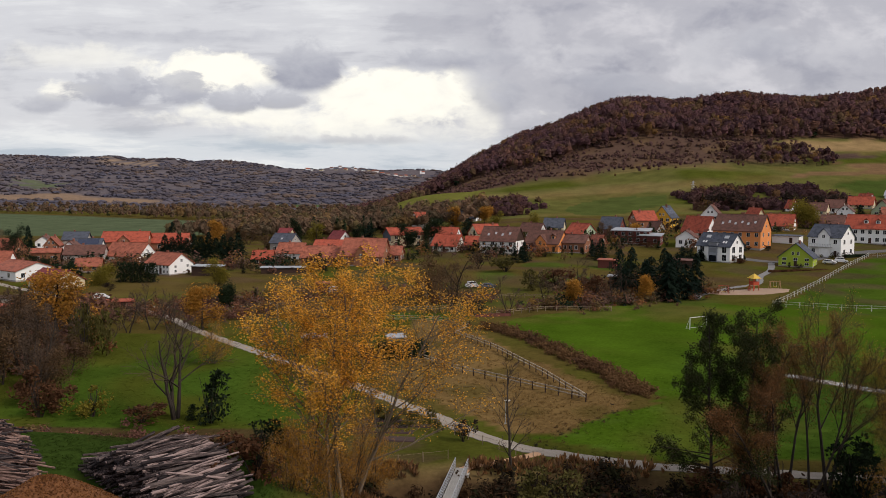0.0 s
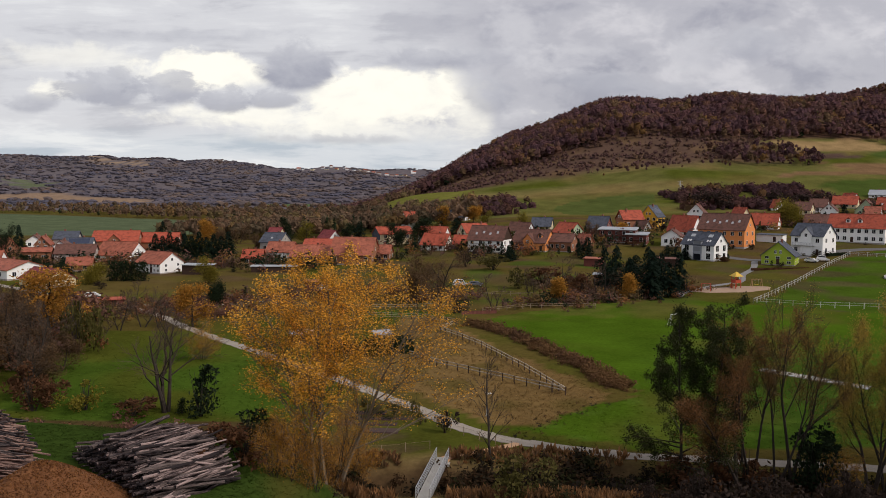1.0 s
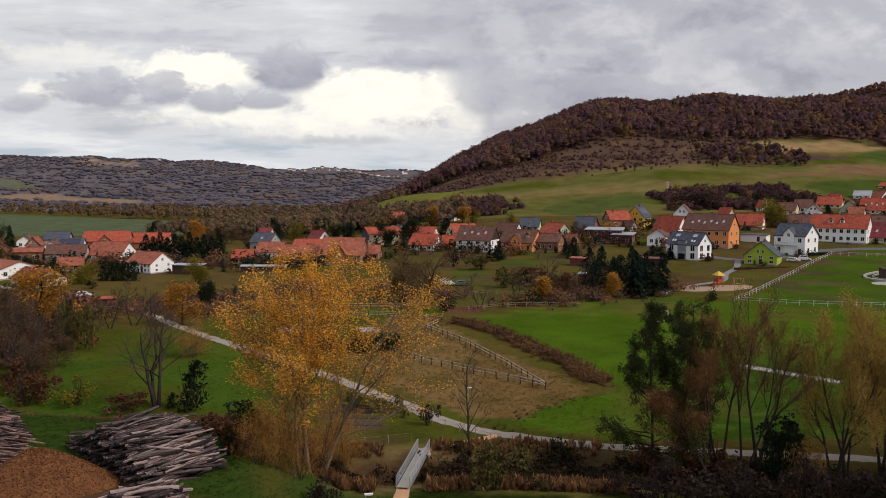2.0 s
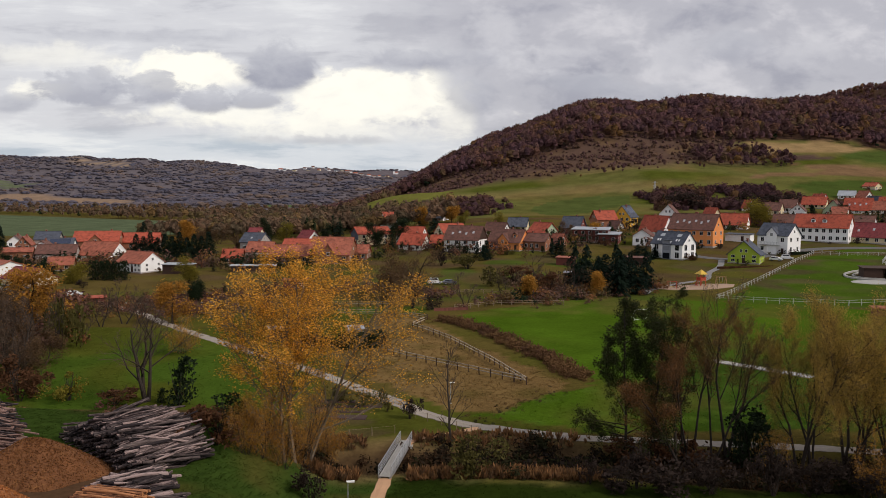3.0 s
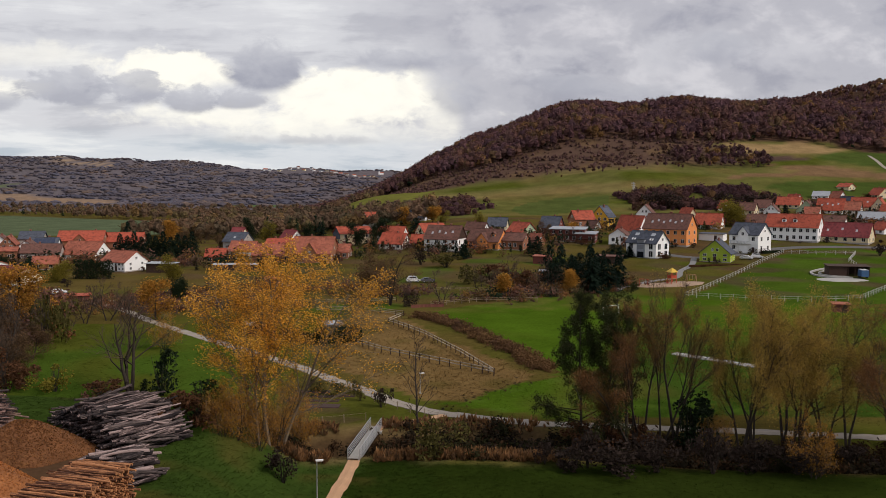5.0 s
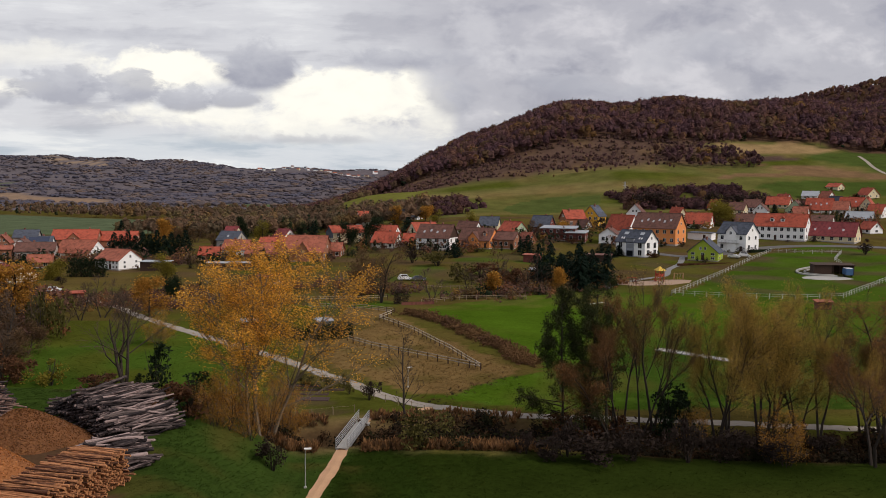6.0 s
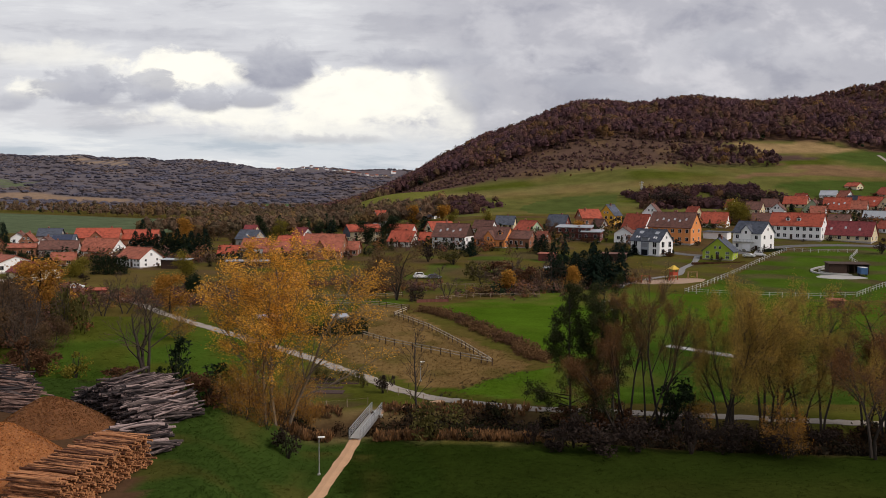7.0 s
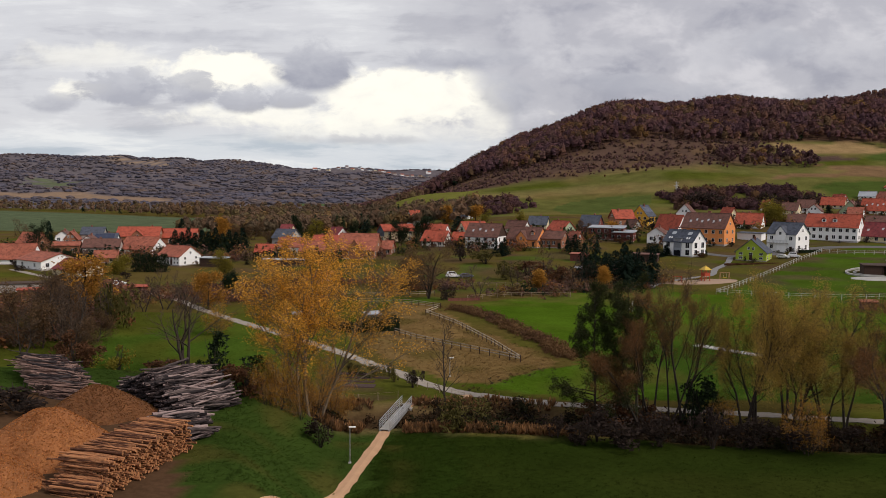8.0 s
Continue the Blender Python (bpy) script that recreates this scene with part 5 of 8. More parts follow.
tree('riverwillow', 44.2, 82.5, 20.7, 10.9, 'multi-stemmed willow with thin olive-brown foliage')
tree('riverwillow', 45.8, 82.9, 18.0, 7.3, 'willow with thin olive-brown foliage')
tree('riverwillow', 50.8, 82.0, 19.5, 8.6, 'willow with yellowing sparse leaves')
tree('riverwillow', 49.4, 82.6, 18.4, 7.3, 'willow with thin brown foliage')
tree('sapling', 47.9, 71.0, 7.1, 5.0, 'low willow thicket with yellow leaves')
tree('forked', 56.8, 82.0, 19.0, 6.6, 'dark forked bare tree above the lane', lean=0.08)
tree('riverwillow', 54.2, 82.2, 18.0, 6.4, 'willow with thin brown foliage')
tree('riverwillow', 61.8, 81.3, 16.8, 11.6, 'brown leafless riverside willow')
tree('riverbare', 64.2, 80.7, 18.6, 13.3, 'bare dark riverside tree')
tree('riverbare', 57.5, 70.8, 15.7, 10.9, 'brown willow with rusty leaves')
tree('riverbare', 66.5, 77.0, 18.7, 12.7, 'brown willow with thin foliage')
tree('ivy', 39.4, 83.3, 6.8, 4.0, 'dense dark shrub under the trees')
tree('ivy', 38.2, 83.4, 6.1, 3.0, 'dense dark shrub under the trees')
tree('sapling', 40.9, 83.2, 4.8, 4.0, 'yellow-brown shrub under the trees')
tree('redbush', 28.8, 84.5, 4.1, 5.4, 'rust-brown shrub under the alders')
tree('redbush', 32.0, 84.1, 3.8, 4.1, 'rust-brown shrub under the alders')
tree('redbush', 25.5, 85.0, 3.1, 4.1, 'rust-brown shrub under the alders')
tree('riverbare', 30.9, 82.8, 19.1, 7.3, 'thin brown tree in the meadow')
tree('beech', -78.7, 155.7, 10.8, 7.9, 'brown-leaved thicket tree at meadow edge')
tree('beech', -63.5, 133.5, 7.9, 5.9, 'brown-leaved thicket tree at meadow edge')
tree('beech', -62.9, 124.1, 6.5, 6.5, 'brown-leaved thicket tree at meadow edge')
tree('beech', -76.5, 143.8, 12.7, 9.5, 'brown-leaved thicket tree at meadow edge')
tree('beech', -78.4, 162.3, 7.1, 5.9, 'brown-leaved thicket tree at meadow edge')
tree('beech', -79.4, 185.8, 5.3, 6.7, 'brown-leaved thicket tree at meadow edge')
tree('beech', -83.5, 181.5, 5.9, 7.8, 'brown-leaved thicket tree at meadow edge')
for bx, by, bh, bw in ((-66, 128, 12.5, 9), (-71, 134, 13, 9), (-62, 121, 9.5, 8), (-76, 140, 13.5, 10), (-69, 118, 10, 8), (-80, 150, 12, 10)):
    tree('bare', bx, by, bh, bw, 'dense brown twiggy tree at the meadow edge')
tree('redbush', -55.4, 108.7, 4.1, 5.0, 'rust-brown bramble bush below the yard')
tree('redbush', -54.6, 112.3, 3.4, 4.3, 'rust-brown bramble bush below the yard')
tree('redbush', -59.8, 115.9, 5.2, 5.2, 'rust-brown bramble bush below the yard')
tree('scrub', 19.5, 75.4, 2.9, 3.2, 'dark tangled shrub by the stream')
tree('darkbush', 22.2, 72.8, 2.6, 4.2, 'dark tangled shrub by the stream')
tree('scrub', 24.1, 74.2, 4.0, 2.8, 'dark tangled shrub by the stream')
tree('scrub', 26.6, 72.2, 3.2, 4.8, 'dark tangled shrub by the stream')
tree('darkbush', 32.0, 80.9, 2.9, 3.4, 'dark tangled shrub by the stream')
tree('scrub', 31.4, 73.0, 3.7, 4.2, 'dark tangled shrub by the stream')
tree('scrub', 36.6, 79.8, 2.3, 3.0, 'dark tangled shrub by the stream')
tree('darkbush', 37.3, 72.5, 4.7, 4.8, 'dark tangled shrub by the stream')
tree('scrub', 42.0, 80.8, 2.4, 3.4, 'dark tangled shrub by the stream')
tree('scrub', 42.1, 73.2, 3.5, 4.2, 'dark tangled shrub by the stream')
tree('darkbush', 48.1, 79.7, 3.4, 3.0, 'dark tangled shrub by the stream')
tree('scrub', 46.4, 72.4, 2.9, 4.8, 'dark tangled shrub by the stream')
tree('scrub', 53.2, 80.2, 3.9, 3.4, 'dark tangled shrub by the stream')
tree('darkbush', 55.4, 78.0, 3.2, 4.5, 'dark tangled shrub by the stream')
tree('bare', 10.7, 199.4, 9.0, 10.9, 'wide bare fruit tree by the red fence')
tree('bare', 2.1, 223.4, 5.1, 4.1, 'small bare fruit tree')
tree('bare', 28.9, 220.4, 11.3, 14.2, 'bare brown garden tree')
tree('maple', 29.1, 218.3, 6.2, 6.9, 'small tree with bright yellow leaves')
tree('bare', 21.9, 222.4, 7.9, 7.9, 'bare garden shrub tree')
tree('bare', 40.0, 220.4, 11.0, 10.1, 'bare grey garden tree')
tree('maple', 47.2, 219.3, 7.1, 7.5, 'orange-leaved bush in a garden')
tree('beech', -2.6, 198.9, 15.2, 12.0, 'broad brown-leaved beech by gardens')
tree('beech', -8.0, 213.2, 12.8, 9.1, 'brown-leaved tree beside the barn')
tree('darkbush', 2.5, 195.5, 3.5, 4.2, 'dark bush at the field corner')
tree('conifer', 44.0, 237.9, 12.2, 9.7, 'dark green spruce in a garden row')
tree('conifer', 44.9, 232.7, 9.0, 9.0, 'dark green spruce in a garden row')
tree('conifer', 48.8, 245.9, 11.7, 9.6, 'dark green spruce in a garden row')
tree('conifer', 48.7, 226.6, 10.8, 7.5, 'dark green spruce in a garden row')
tree('conifer', 50.9, 235.6, 9.3, 11.7, 'dark green spruce in a garden row')
tree('conifer', 56.5, 254.9, 7.6, 10.0, 'dark green spruce in a garden row')
tree('conifer', 56.5, 238.6, 12.4, 9.9, 'dark green spruce in a garden row')
tree('conifer', 57.2, 231.7, 10.7, 9.4, 'dark green spruce in a garden row')
tree('conifer', 61.9, 245.3, 9.7, 6.9, 'dark green spruce in a garden row')
tree('conifer', 59.3, 227.2, 9.5, 9.9, 'dark green spruce in a garden row')
tree('conifer', 64.8, 236.7, 11.1, 8.6, 'dark green spruce in a garden row')
tree('conifer', 53.9, 222.8, 12.8, 9.5, 'dark broad spruce in gardens')
tree('conifer', 18.4, 301.6, 6.1, 4.4, 'slim dark garden conifer tree')
tree('conifer', 21.7, 298.6, 6.9, 5.9, 'slim dark garden conifer tree')
tree('conifer', 20.2, 294.2, 5.8, 5.1, 'slim dark garden conifer tree')
tree('conifer', 46.5, 306.4, 6.4, 3.8, 'slim dark garden conifer tree')
tree('conifer', 48.6, 299.5, 7.8, 8.8, 'dark blue-green garden conifer')
tree('darkbush', 5.2, 281.5, 5.9, 7.9, 'dark hedge bush by gardens')
tree('olivebush', 13.8, 272.9, 4.8, 11.5, 'wide olive garden shrub')
tree('olivebush', 29.9, 307.8, 2.2, 6.5, 'olive garden shrub in grass')
tree('redbush', 26.8, 243.8, 5.2, 8.7, 'low brown garden shrub')
tree('redbush', 35.3, 228.0, 5.7, 8.1, 'low brown garden shrub')
tree('olivebush', 19.6, 238.2, 5.9, 6.8, 'olive garden shrub in grass')
tree('conifer', 2.4, 385.2, 7.6, 13.0, 'blue spruce beside the houses')
tree('darktree', -14.8, 345.0, 11.6, 12.9, 'large dark-leaved tree behind the houses')
tree('darktree', -22.4, 345.0, 9.9, 9.6, 'dark tree behind the barn')
tree('maple', 10.9, 427.8, 8.8, 7.6, 'yellow birch among the houses')
tree('maple', -5.3, 427.8, 10.0, 8.8, 'yellow-leaved tree on the slope')
tree('conifer', -115.5, 326.6, 9.6, 9.2, 'dark spruce in a windbreak row')
tree('conifer', -112.6, 326.6, 8.8, 9.2, 'dark spruce in a windbreak row')
tree('conifer', -109.8, 326.6, 10.6, 9.2, 'dark spruce in a windbreak row')
tree('conifer', -106.9, 326.6, 8.4, 9.2, 'dark spruce in a windbreak row')
tree('conifer', -104.0, 326.6, 9.8, 9.2, 'dark spruce in a windbreak row')
tree('conifer', -101.2, 326.6, 8.9, 9.2, 'dark spruce in a windbreak row')
tree('conifer', -98.3, 326.6, 10.7, 9.2, 'dark spruce in a windbreak row')
tree('conifer', -95.4, 326.6, 8.4, 9.2, 'dark spruce in a windbreak row')
tree('conifer', -92.6, 326.6, 9.7, 9.2, 'dark spruce in a windbreak row')
tree('conifer', -89.7, 326.6, 8.8, 9.2, 'dark spruce in a windbreak row')
tree('conifer', -86.8, 326.6, 10.5, 9.2, 'dark spruce in a windbreak row')
tree('conifer', -132.6, 385.2, 11.0, 9.0, 'single dark spruce at the field edge')
tree('conifer', -178.5, 345.0, 11.5, 8.1, 'dark spruce among farmhouses')
tree('conifer', -133.4, 287.5, 4.8, 6.8, 'dark spruce beside the sheds')
tree('darktree', -158.0, 293.2, 15.2, 8.7, 'dark tree beside the old house')
tree('beech', -172.8, 316.2, 14.2, 9.4, 'brown tree by the farm')
tree('darktree', -137.0, 271.3, 5.9, 7.3, 'dark garden tree between the houses')
tree('darktree', -132.4, 271.3, 5.1, 6.6, 'dark garden tree between the houses')
tree('darktree', -125.5, 264.4, 5.4, 6.1, 'dark garden tree between the houses')
tree('darktree', -146.2, 285.7, 5.4, 5.8, 'dark garden tree between the houses')
tree('darktree', -117.9, 257.7, 5.2, 6.3, 'dark garden tree between the houses')
tree('olivetree', -108.8, 251.9, 6.3, 9.2, 'olive-green tree in the farmyard')
tree('darkbush', -101.4, 241.2, 2.4, 3.3, 'small dark bush in the yard')
tree('thuja', -105.6, 258.5, 6.1, 2.8, 'dark clipped thuja of a tall hedge')
tree('thuja', -104.0, 258.9, 6.1, 2.8, 'dark clipped thuja of a tall hedge')
tree('thuja', -102.3, 259.0, 6.1, 2.8, 'dark clipped thuja of a tall hedge')
tree('thuja', -100.7, 259.3, 6.1, 2.8, 'dark clipped thuja of a tall hedge')
tree('thuja', -98.9, 259.4, 6.1, 2.8, 'dark clipped thuja of a tall hedge')
tree('thuja', -97.2, 259.5, 6.1, 2.8, 'dark clipped thuja of a tall hedge')
tree('thuja', -95.6, 259.8, 6.1, 2.8, 'dark clipped thuja of a tall hedge')
tree('olivetree', -74.2, 254.1, 8.5, 9.6, 'round yellow-green willow by the barn')
tree('darktree', -59.1, 210.8, 6.4, 3.7, 'dark ivy-clad tree by the track')
tree('maple', -111.5, 379.5, 11.9, 11.2, 'orange tree by the field')
tree('beech', -99.1, 391.0, 9.2, 13.1, 'brown tree at the village edge')
tree('beech', -108.6, 396.7, 8.3, 10.6, 'brown tree at the field edge')
tree('beech', -80.5, 345.0, 7.8, 6.0, 'brown tree beside the houses')
tree('darktree', -73.2, 379.5, 12.8, 7.6, 'dark tree behind the houses')
tree('olivetree', -66.6, 385.2, 10.5, 10.3, 'olive tree behind the houses')
tree('conifer', -41.5, 379.5, 9.5, 10.6, 'dark conifer on the slope')
tree('darktree', -45.1, 368.0, 9.9, 5.9, 'dark tree behind the barn')
tree('beech', -85.4, 159.6, 9.8, 11.9, 'brown thicket tree at the meadow edge')
tree('beech', -70.8, 127.0, 12.1, 7.8, 'brown thicket tree beside meadow')
tree('bare', -62.3, 124.0, 7.6, 4.2, 'bare thicket tree by meadow')
tree('olivebush', -70.0, 154.6, 7.3, 7.3, 'olive thicket bush by meadow')
tree('beech', -100.6, 194.7, 5.3, 6.6, 'brown tree at the farm')
tree('olivetree', 151.4, 379.5, 12.4, 9.1, 'tree with green and orange leaves between roofs')
tree('maple', 68.8, 345.0, 7.2, 8.3, 'rust-orange tree beside the dark house')
tree('beech', 59.3, 356.5, 6.7, 6.6, 'dark brown tree by a house')
tree('olivetree', 32.5, 396.7, 7.6, 10.0, 'olive tree behind the houses')
tree('olivetree', 15.9, 402.5, 8.4, 5.7, 'olive tree behind the houses')
tree('conifer', 82.4, 296.7, 4.0, 6.0, 'dark conifer by the white house')
tree('conifer', 78.7, 294.4, 4.8, 6.7, 'dark conifer beside the white house')
tree('conifer', 75.0, 292.1, 5.7, 8.8, 'dark conifer beside the white house')
tree('darkbush', 93.3, 373.7, 5.4, 7.9, 'dark clipped hedge by houses')
tree('darkbush', 130.4, 296.7, 2.1, 5.6, 'hedge by the balcony house')
tree('conifer', 188.3, 408.2, 6.7, 8.0, 'slim dark conifer between roofs')
tree('darkbush', 169.4, 283.1, 4.1, 6.1, 'dark hedge beside the street')
tree('darkbush', 132.5, 385.2, 4.6, 5.4, 'dark bush between the houses')
tree('darktree', 206.8, 414.0, 6.5, 4.1, 'dark tree between the roofs')
tree('scrub', 135.8, 460.0, 9.2, 11.6, 'dark brown scrub behind the houses')
tree('scrub', 145.5, 460.0, 9.1, 11.6, 'dark brown scrub behind the houses')
tree('scrub', 160.0, 473.8, 4.8, 11.9, 'dark brown scrub behind the houses')
tree('scrub', 169.9, 473.8, 4.7, 11.9, 'dark brown scrub behind the houses')
tree('scrub', 174.5, 460.0, 8.8, 11.6, 'dark brown scrub behind the houses')
tree('scrub', 187.3, 460.0, 7.3, 11.6, 'dark brown scrub behind the houses')
tree('scrub', 197.0, 460.0, 7.0, 11.6, 'dark brown scrub behind the houses')

# ---- woods ----
WOODS = material("woodland", (0.1, 0.1, 0.1), 0.95, 0.22, 0.02, 0.25, 0.0, spec=0.0, attribute="tint", rand=0.14, island=True, leafy=0.35)


def clump(seed, n, kind):
    """A far tree one unit high: trunk, boughs and a crown of small ragged faces that round off towards the outside."""
    rng = np.random.RandomState(seed)
    v, f, nn = [], [], []
    low = kind in ("low", "far", "weed")

    def quad(c, a, b, out):
        out = out / (np.linalg.norm(out) + 1e-6)
        if np.dot(np.cross(b + a, a - b), out) < 0:
            b = -b
        k = len(v)
        v.extend([c - a, c + b, c + a, c - b])
        f.append((k, k + 1, k + 2, k + 3))
        nn.extend([out] * 4)

    up = np.array([0, 0, 1.0])
    if not low:
        quad(np.array([0, 0, 0.3]), up * 0.34, np.array([0.013, 0, 0]), np.array([0, -1.0, 0]))
        quad(np.array([0, 0, 0.3]), up * 0.34, np.array([0, 0.013, 0]), np.array([1.0, 0, 0]))
    if kind == "cone":
        for k in range(n):
            z = rng.uniform(0.08, 0.95)
            r = 0.24 * (1 - z) + 0.02
            az = rng.uniform(0, 6.283)
            c = np.array([np.cos(az) * r * 0.7, np.sin(az) * r * 0.7, z])
            a = np.array([np.cos(az), np.sin(az), -0.5]) * (r * 0.7 + 0.02)
            b = np.array([-np.sin(az), np.cos(az), 0.1]) * (0.06 + r * 0.25)
            quad(c, a, b, np.array([np.cos(az), np.sin(az), 0.5]))
        return np.array(v), np.array(f), np.array(nn)
    # the body of the crown: an uneven heap, open below
    reach = np.array([0.95, 0.95, 0.36]) if kind == "far" else np.array([0.50, 0.50, 0.55]) if low else np.array([0.265, 0.265, 0.36])
    foot = np.array([0, 0, 0.30 if low else 0.58])
    sides, rings = {"far": (5, 2), "weed": (0, 0)}.get(kind, (5, 3))
    k0 = len(v)
    for r in range(rings + 1):
        tilt = -0.55 + 2.0 * r / max(rings, 1)
        for q in range(sides):
            az = 6.2832 * (q + 0.5 * (r % 2)) / sides
            d = np.array([np.cos(az) * np.cos(tilt), np.sin(az) * np.cos(tilt), np.sin(tilt)])
            v.append(foot + d * reach * (rng.uniform(0.8, 1.05) if kind == "far" else rng.uniform(0.58, 1.08)))
            nn.append((d * np.array([0.7, 0.7, 1.0]) + up * (0.9 if kind == "far" else 0.5) + rng.normal(size=3) * 0.12))
    for r in range(rings):
        for q in range(sides):
            q2 = (q + 1) % sides
            f.append((k0 + r * sides + q, k0 + r * sides + q2, k0 + (r + 1) * sides + q2, k0 + (r + 1) * sides + q))
    # loose boughs round it
    for k in range(n):
        d = rng.normal(size=3)
        d /= np.linalg.norm(d)
        if d[2] < -0.3:
            d[2] = -d[2]
        c = foot + d * reach * (rng.uniform(0.2, 1.2) if kind == "weed" else rng.uniform(0.75, 1.22))
        c[2] = max(c[2], 0.05)
        face = d + rng.normal(size=3) * 0.45
        a = np.cross(face, rng.normal(size=3))
        if kind == "twig":
            a = d * 0.7 + up * 0.5 + rng.normal(size=3) * 0.3
        b = np.cross(face, a)
        a *= {"twig": 0.15, "far": 0.13}.get(kind, 0.115) / np.linalg.norm(a)
        b *= {"twig": 0.014, "far": 0.09}.get(kind, 0.060) / np.linalg.norm(b)
        quad(c, a, b, d * 0.8 + rng.normal(size=3) * 0.12 + up * 0.4)
    return np.array(v), np.array(f), np.array(nn)


BROWNS = 1.3 * np.array([(0.120, 0.060, 0.044), (0.140, 0.068, 0.040), (0.110, 0.062, 0.052), (0.165, 0.075, 0.032), (0.115, 0.078, 0.036), (0.098, 0.060, 0.046), (0.18, 0.105, 0.034)])
HILLS = 1.22 * np.array([(0.092, 0.052, 0.058), (0.100, 0.055, 0.060), (0.108, 0.056, 0.058), (0.115, 0.060, 0.054), (0.112, 0.064, 0.056), (0.125, 0.066, 0.048), (0.118, 0.076, 0.044), (0.150, 0.084, 0.042), (0.185, 0.105, 0.042)])
SHRUBS = 1.2 * np.array([(0.115, 0.066, 0.056), (0.108, 0.063, 0.056), (0.125, 0.076, 0.052), (0.100, 0.060, 0.052)])
# far woods: distance haze is put into these pale blue-grey colours
HAZED_FAR = 2.1 * np.array([(0.058, 0.056, 0.072), (0.064, 0.058, 0.070), (0.070, 0.060, 0.066), (0.080, 0.064, 0.062), (0.095, 0.070, 0.058)])
OLIVES = 1.6 * np.array([(0.080, 0.060, 0.038), (0.095, 0.064, 0.042), (0.110, 0.068, 0.042), (0.105, 0.078, 0.038), (0.135, 0.085, 0.038)])
DARKS = np.array([(0.020, 0.032, 0.018), (0.030, 0.042, 0.020), (0.055, 0.050, 0.026)])


def wood(name, xs, ys, hs, seed, label, n=34, green=0.08, low=False, pal=BROWNS, quads=4):
    """Many far trees joined into one mesh."""
    rng = np.random.RandomState(seed)
    kinds = [clump(seed * 10 + k, n, "far" if pal is HAZED_FAR else low if low == "weed" else "low" if low else ("twig" if k % 3 == 2 else "round")) for k in range(quads + 2)]
    cone = clump(seed * 10 + 9, n, "cone")
    vs, fs, cs, ns, at = [], [], [], [], 0
    zs = height(xs, ys)
    size = 60 if pal is HILLS else 260 if pal is HAZED_FAR else 40
    for x, y, z, h, zw, zb in zip(xs, ys, zs, hs, wave(xs, ys, seed + 300, size), wave(xs, ys, seed + 301, 1.7 * size)):
        is_cone = rng.rand() < green
        v, f, nn = cone if is_cone else kinds[rng.randint(len(kinds))]
        a = rng.uniform(0, 6.283)
        c, s = np.cos(a) * h * rng.uniform(0.85, 1.3), np.sin(a) * h * rng.uniform(0.85, 1.3)
        w = np.stack([v[:, 0] * c - v[:, 1] * s + x, v[:, 0] * s + v[:, 1] * c + y, v[:, 2] * h + z - 0.2], -1)
        vs.append(w)
        ns.append(np.stack([nn[:, 0] * np.cos(a) - nn[:, 1] * np.sin(a), nn[:, 0] * np.sin(a) + nn[:, 1] * np.cos(a), nn[:, 2]], -1))
        fs.append(f + at)
        at += len(v)
        col = (DARKS[rng.randint(3)] if is_cone else pal[int(len(pal) * min(max(0.40 + 0.55 * zw + rng.normal(0, 0.17), 0), 0.999))]) * rng.uniform(0.90, 1.10) * (1 + 0.20 * zb)
        cs.append(np.repeat(col[None], len(v), 0))
    me = mesh_from(name, np.concatenate(vs), np.concatenate(fs), WOODS, np.concatenate(cs))
    rounded = me.attributes.new("custom_normal", "FLOAT_VECTOR", "POINT")
    rounded.data.foreach_set("vector", np.concatenate(ns).astype(np.float32).ravel())
    return tagged(new(name, me), label, "woods", kind="stuff")


def scatter(seed, n, x0, x1, y0, y1, keep):
    rng = np.random.RandomState(seed)
    x, y = rng.uniform(x0, x1, n), rng.uniform(y0, y1, n)
    k = keep(x, y, rng.rand(n)) & (spur(x, y) < 0.3)
    return x[k], y[k], rng


def hill_s(x, y):
    return y / 1.15 - 395 - 15 * wave(x / 1.15, y / 1.15, 5, 160)


def in_fields(x, y):
    return inside(x, y, HILL_STRAW) | inside(x, y, HILL_GREEN) | inside(x, y, HILL_PLOUGH)


x, y, r = scatter(1, 15000, -110, 640, 560, 900, lambda x, y, u: (u < forest_mask(x, y) * 0.95) & (hill_s(x, y) < 350) & ~in_fields(x, y))
wood("hill_wood", x, y, r.uniform(7, 12.5, len(x)), 1, "brown leafless autumn wood covering the hill", n=13, green=0.03, pal=HILLS)
x, y, r = scatter(2, 7000, 220, 900, 640, 1120, lambda x, y, u: (u < 0.9) & ((hill_s(x, y) > 340) | (x > 400)) & ~in_fields(x, y))
wood("hill_wood", x, y, r.uniform(9, 14, len(x)), 2, "dark brown wood on the farther hilltop", n=8, green=0.02, pal=HILLS)
x, y, r = scatter(16, 5200, 380, 1050, 1080, 1750, lambda x, y, u: u < 0.95)
wood("hill_wood", x, y, r.uniform(8, 13, len(x)), 16, "dark brown wood on the hill behind", n=8, green=0.02, pal=HILLS)
x, y, r = scatter(3, 5200, -60, 262, 560, 730, lambda x, y, u: u < (0.25 + 0.75 * ss(-0.2, 0.25, wave(x, y, 71, 45))) * ss(122, 150, hill_s(x, y)) * ss(225, 195, hill_s(x, y)))
wood("scrub", x, y, r.uniform(1.2, 3.6, len(x)), 3, "mauve-brown thorn scrub on the upper slope", n=12, green=0.02, low=True, pal=SHRUBS)
x, y, r = scatter(17, 130, 190, 262, 590, 640, lambda x, y, u: u < 0.8)
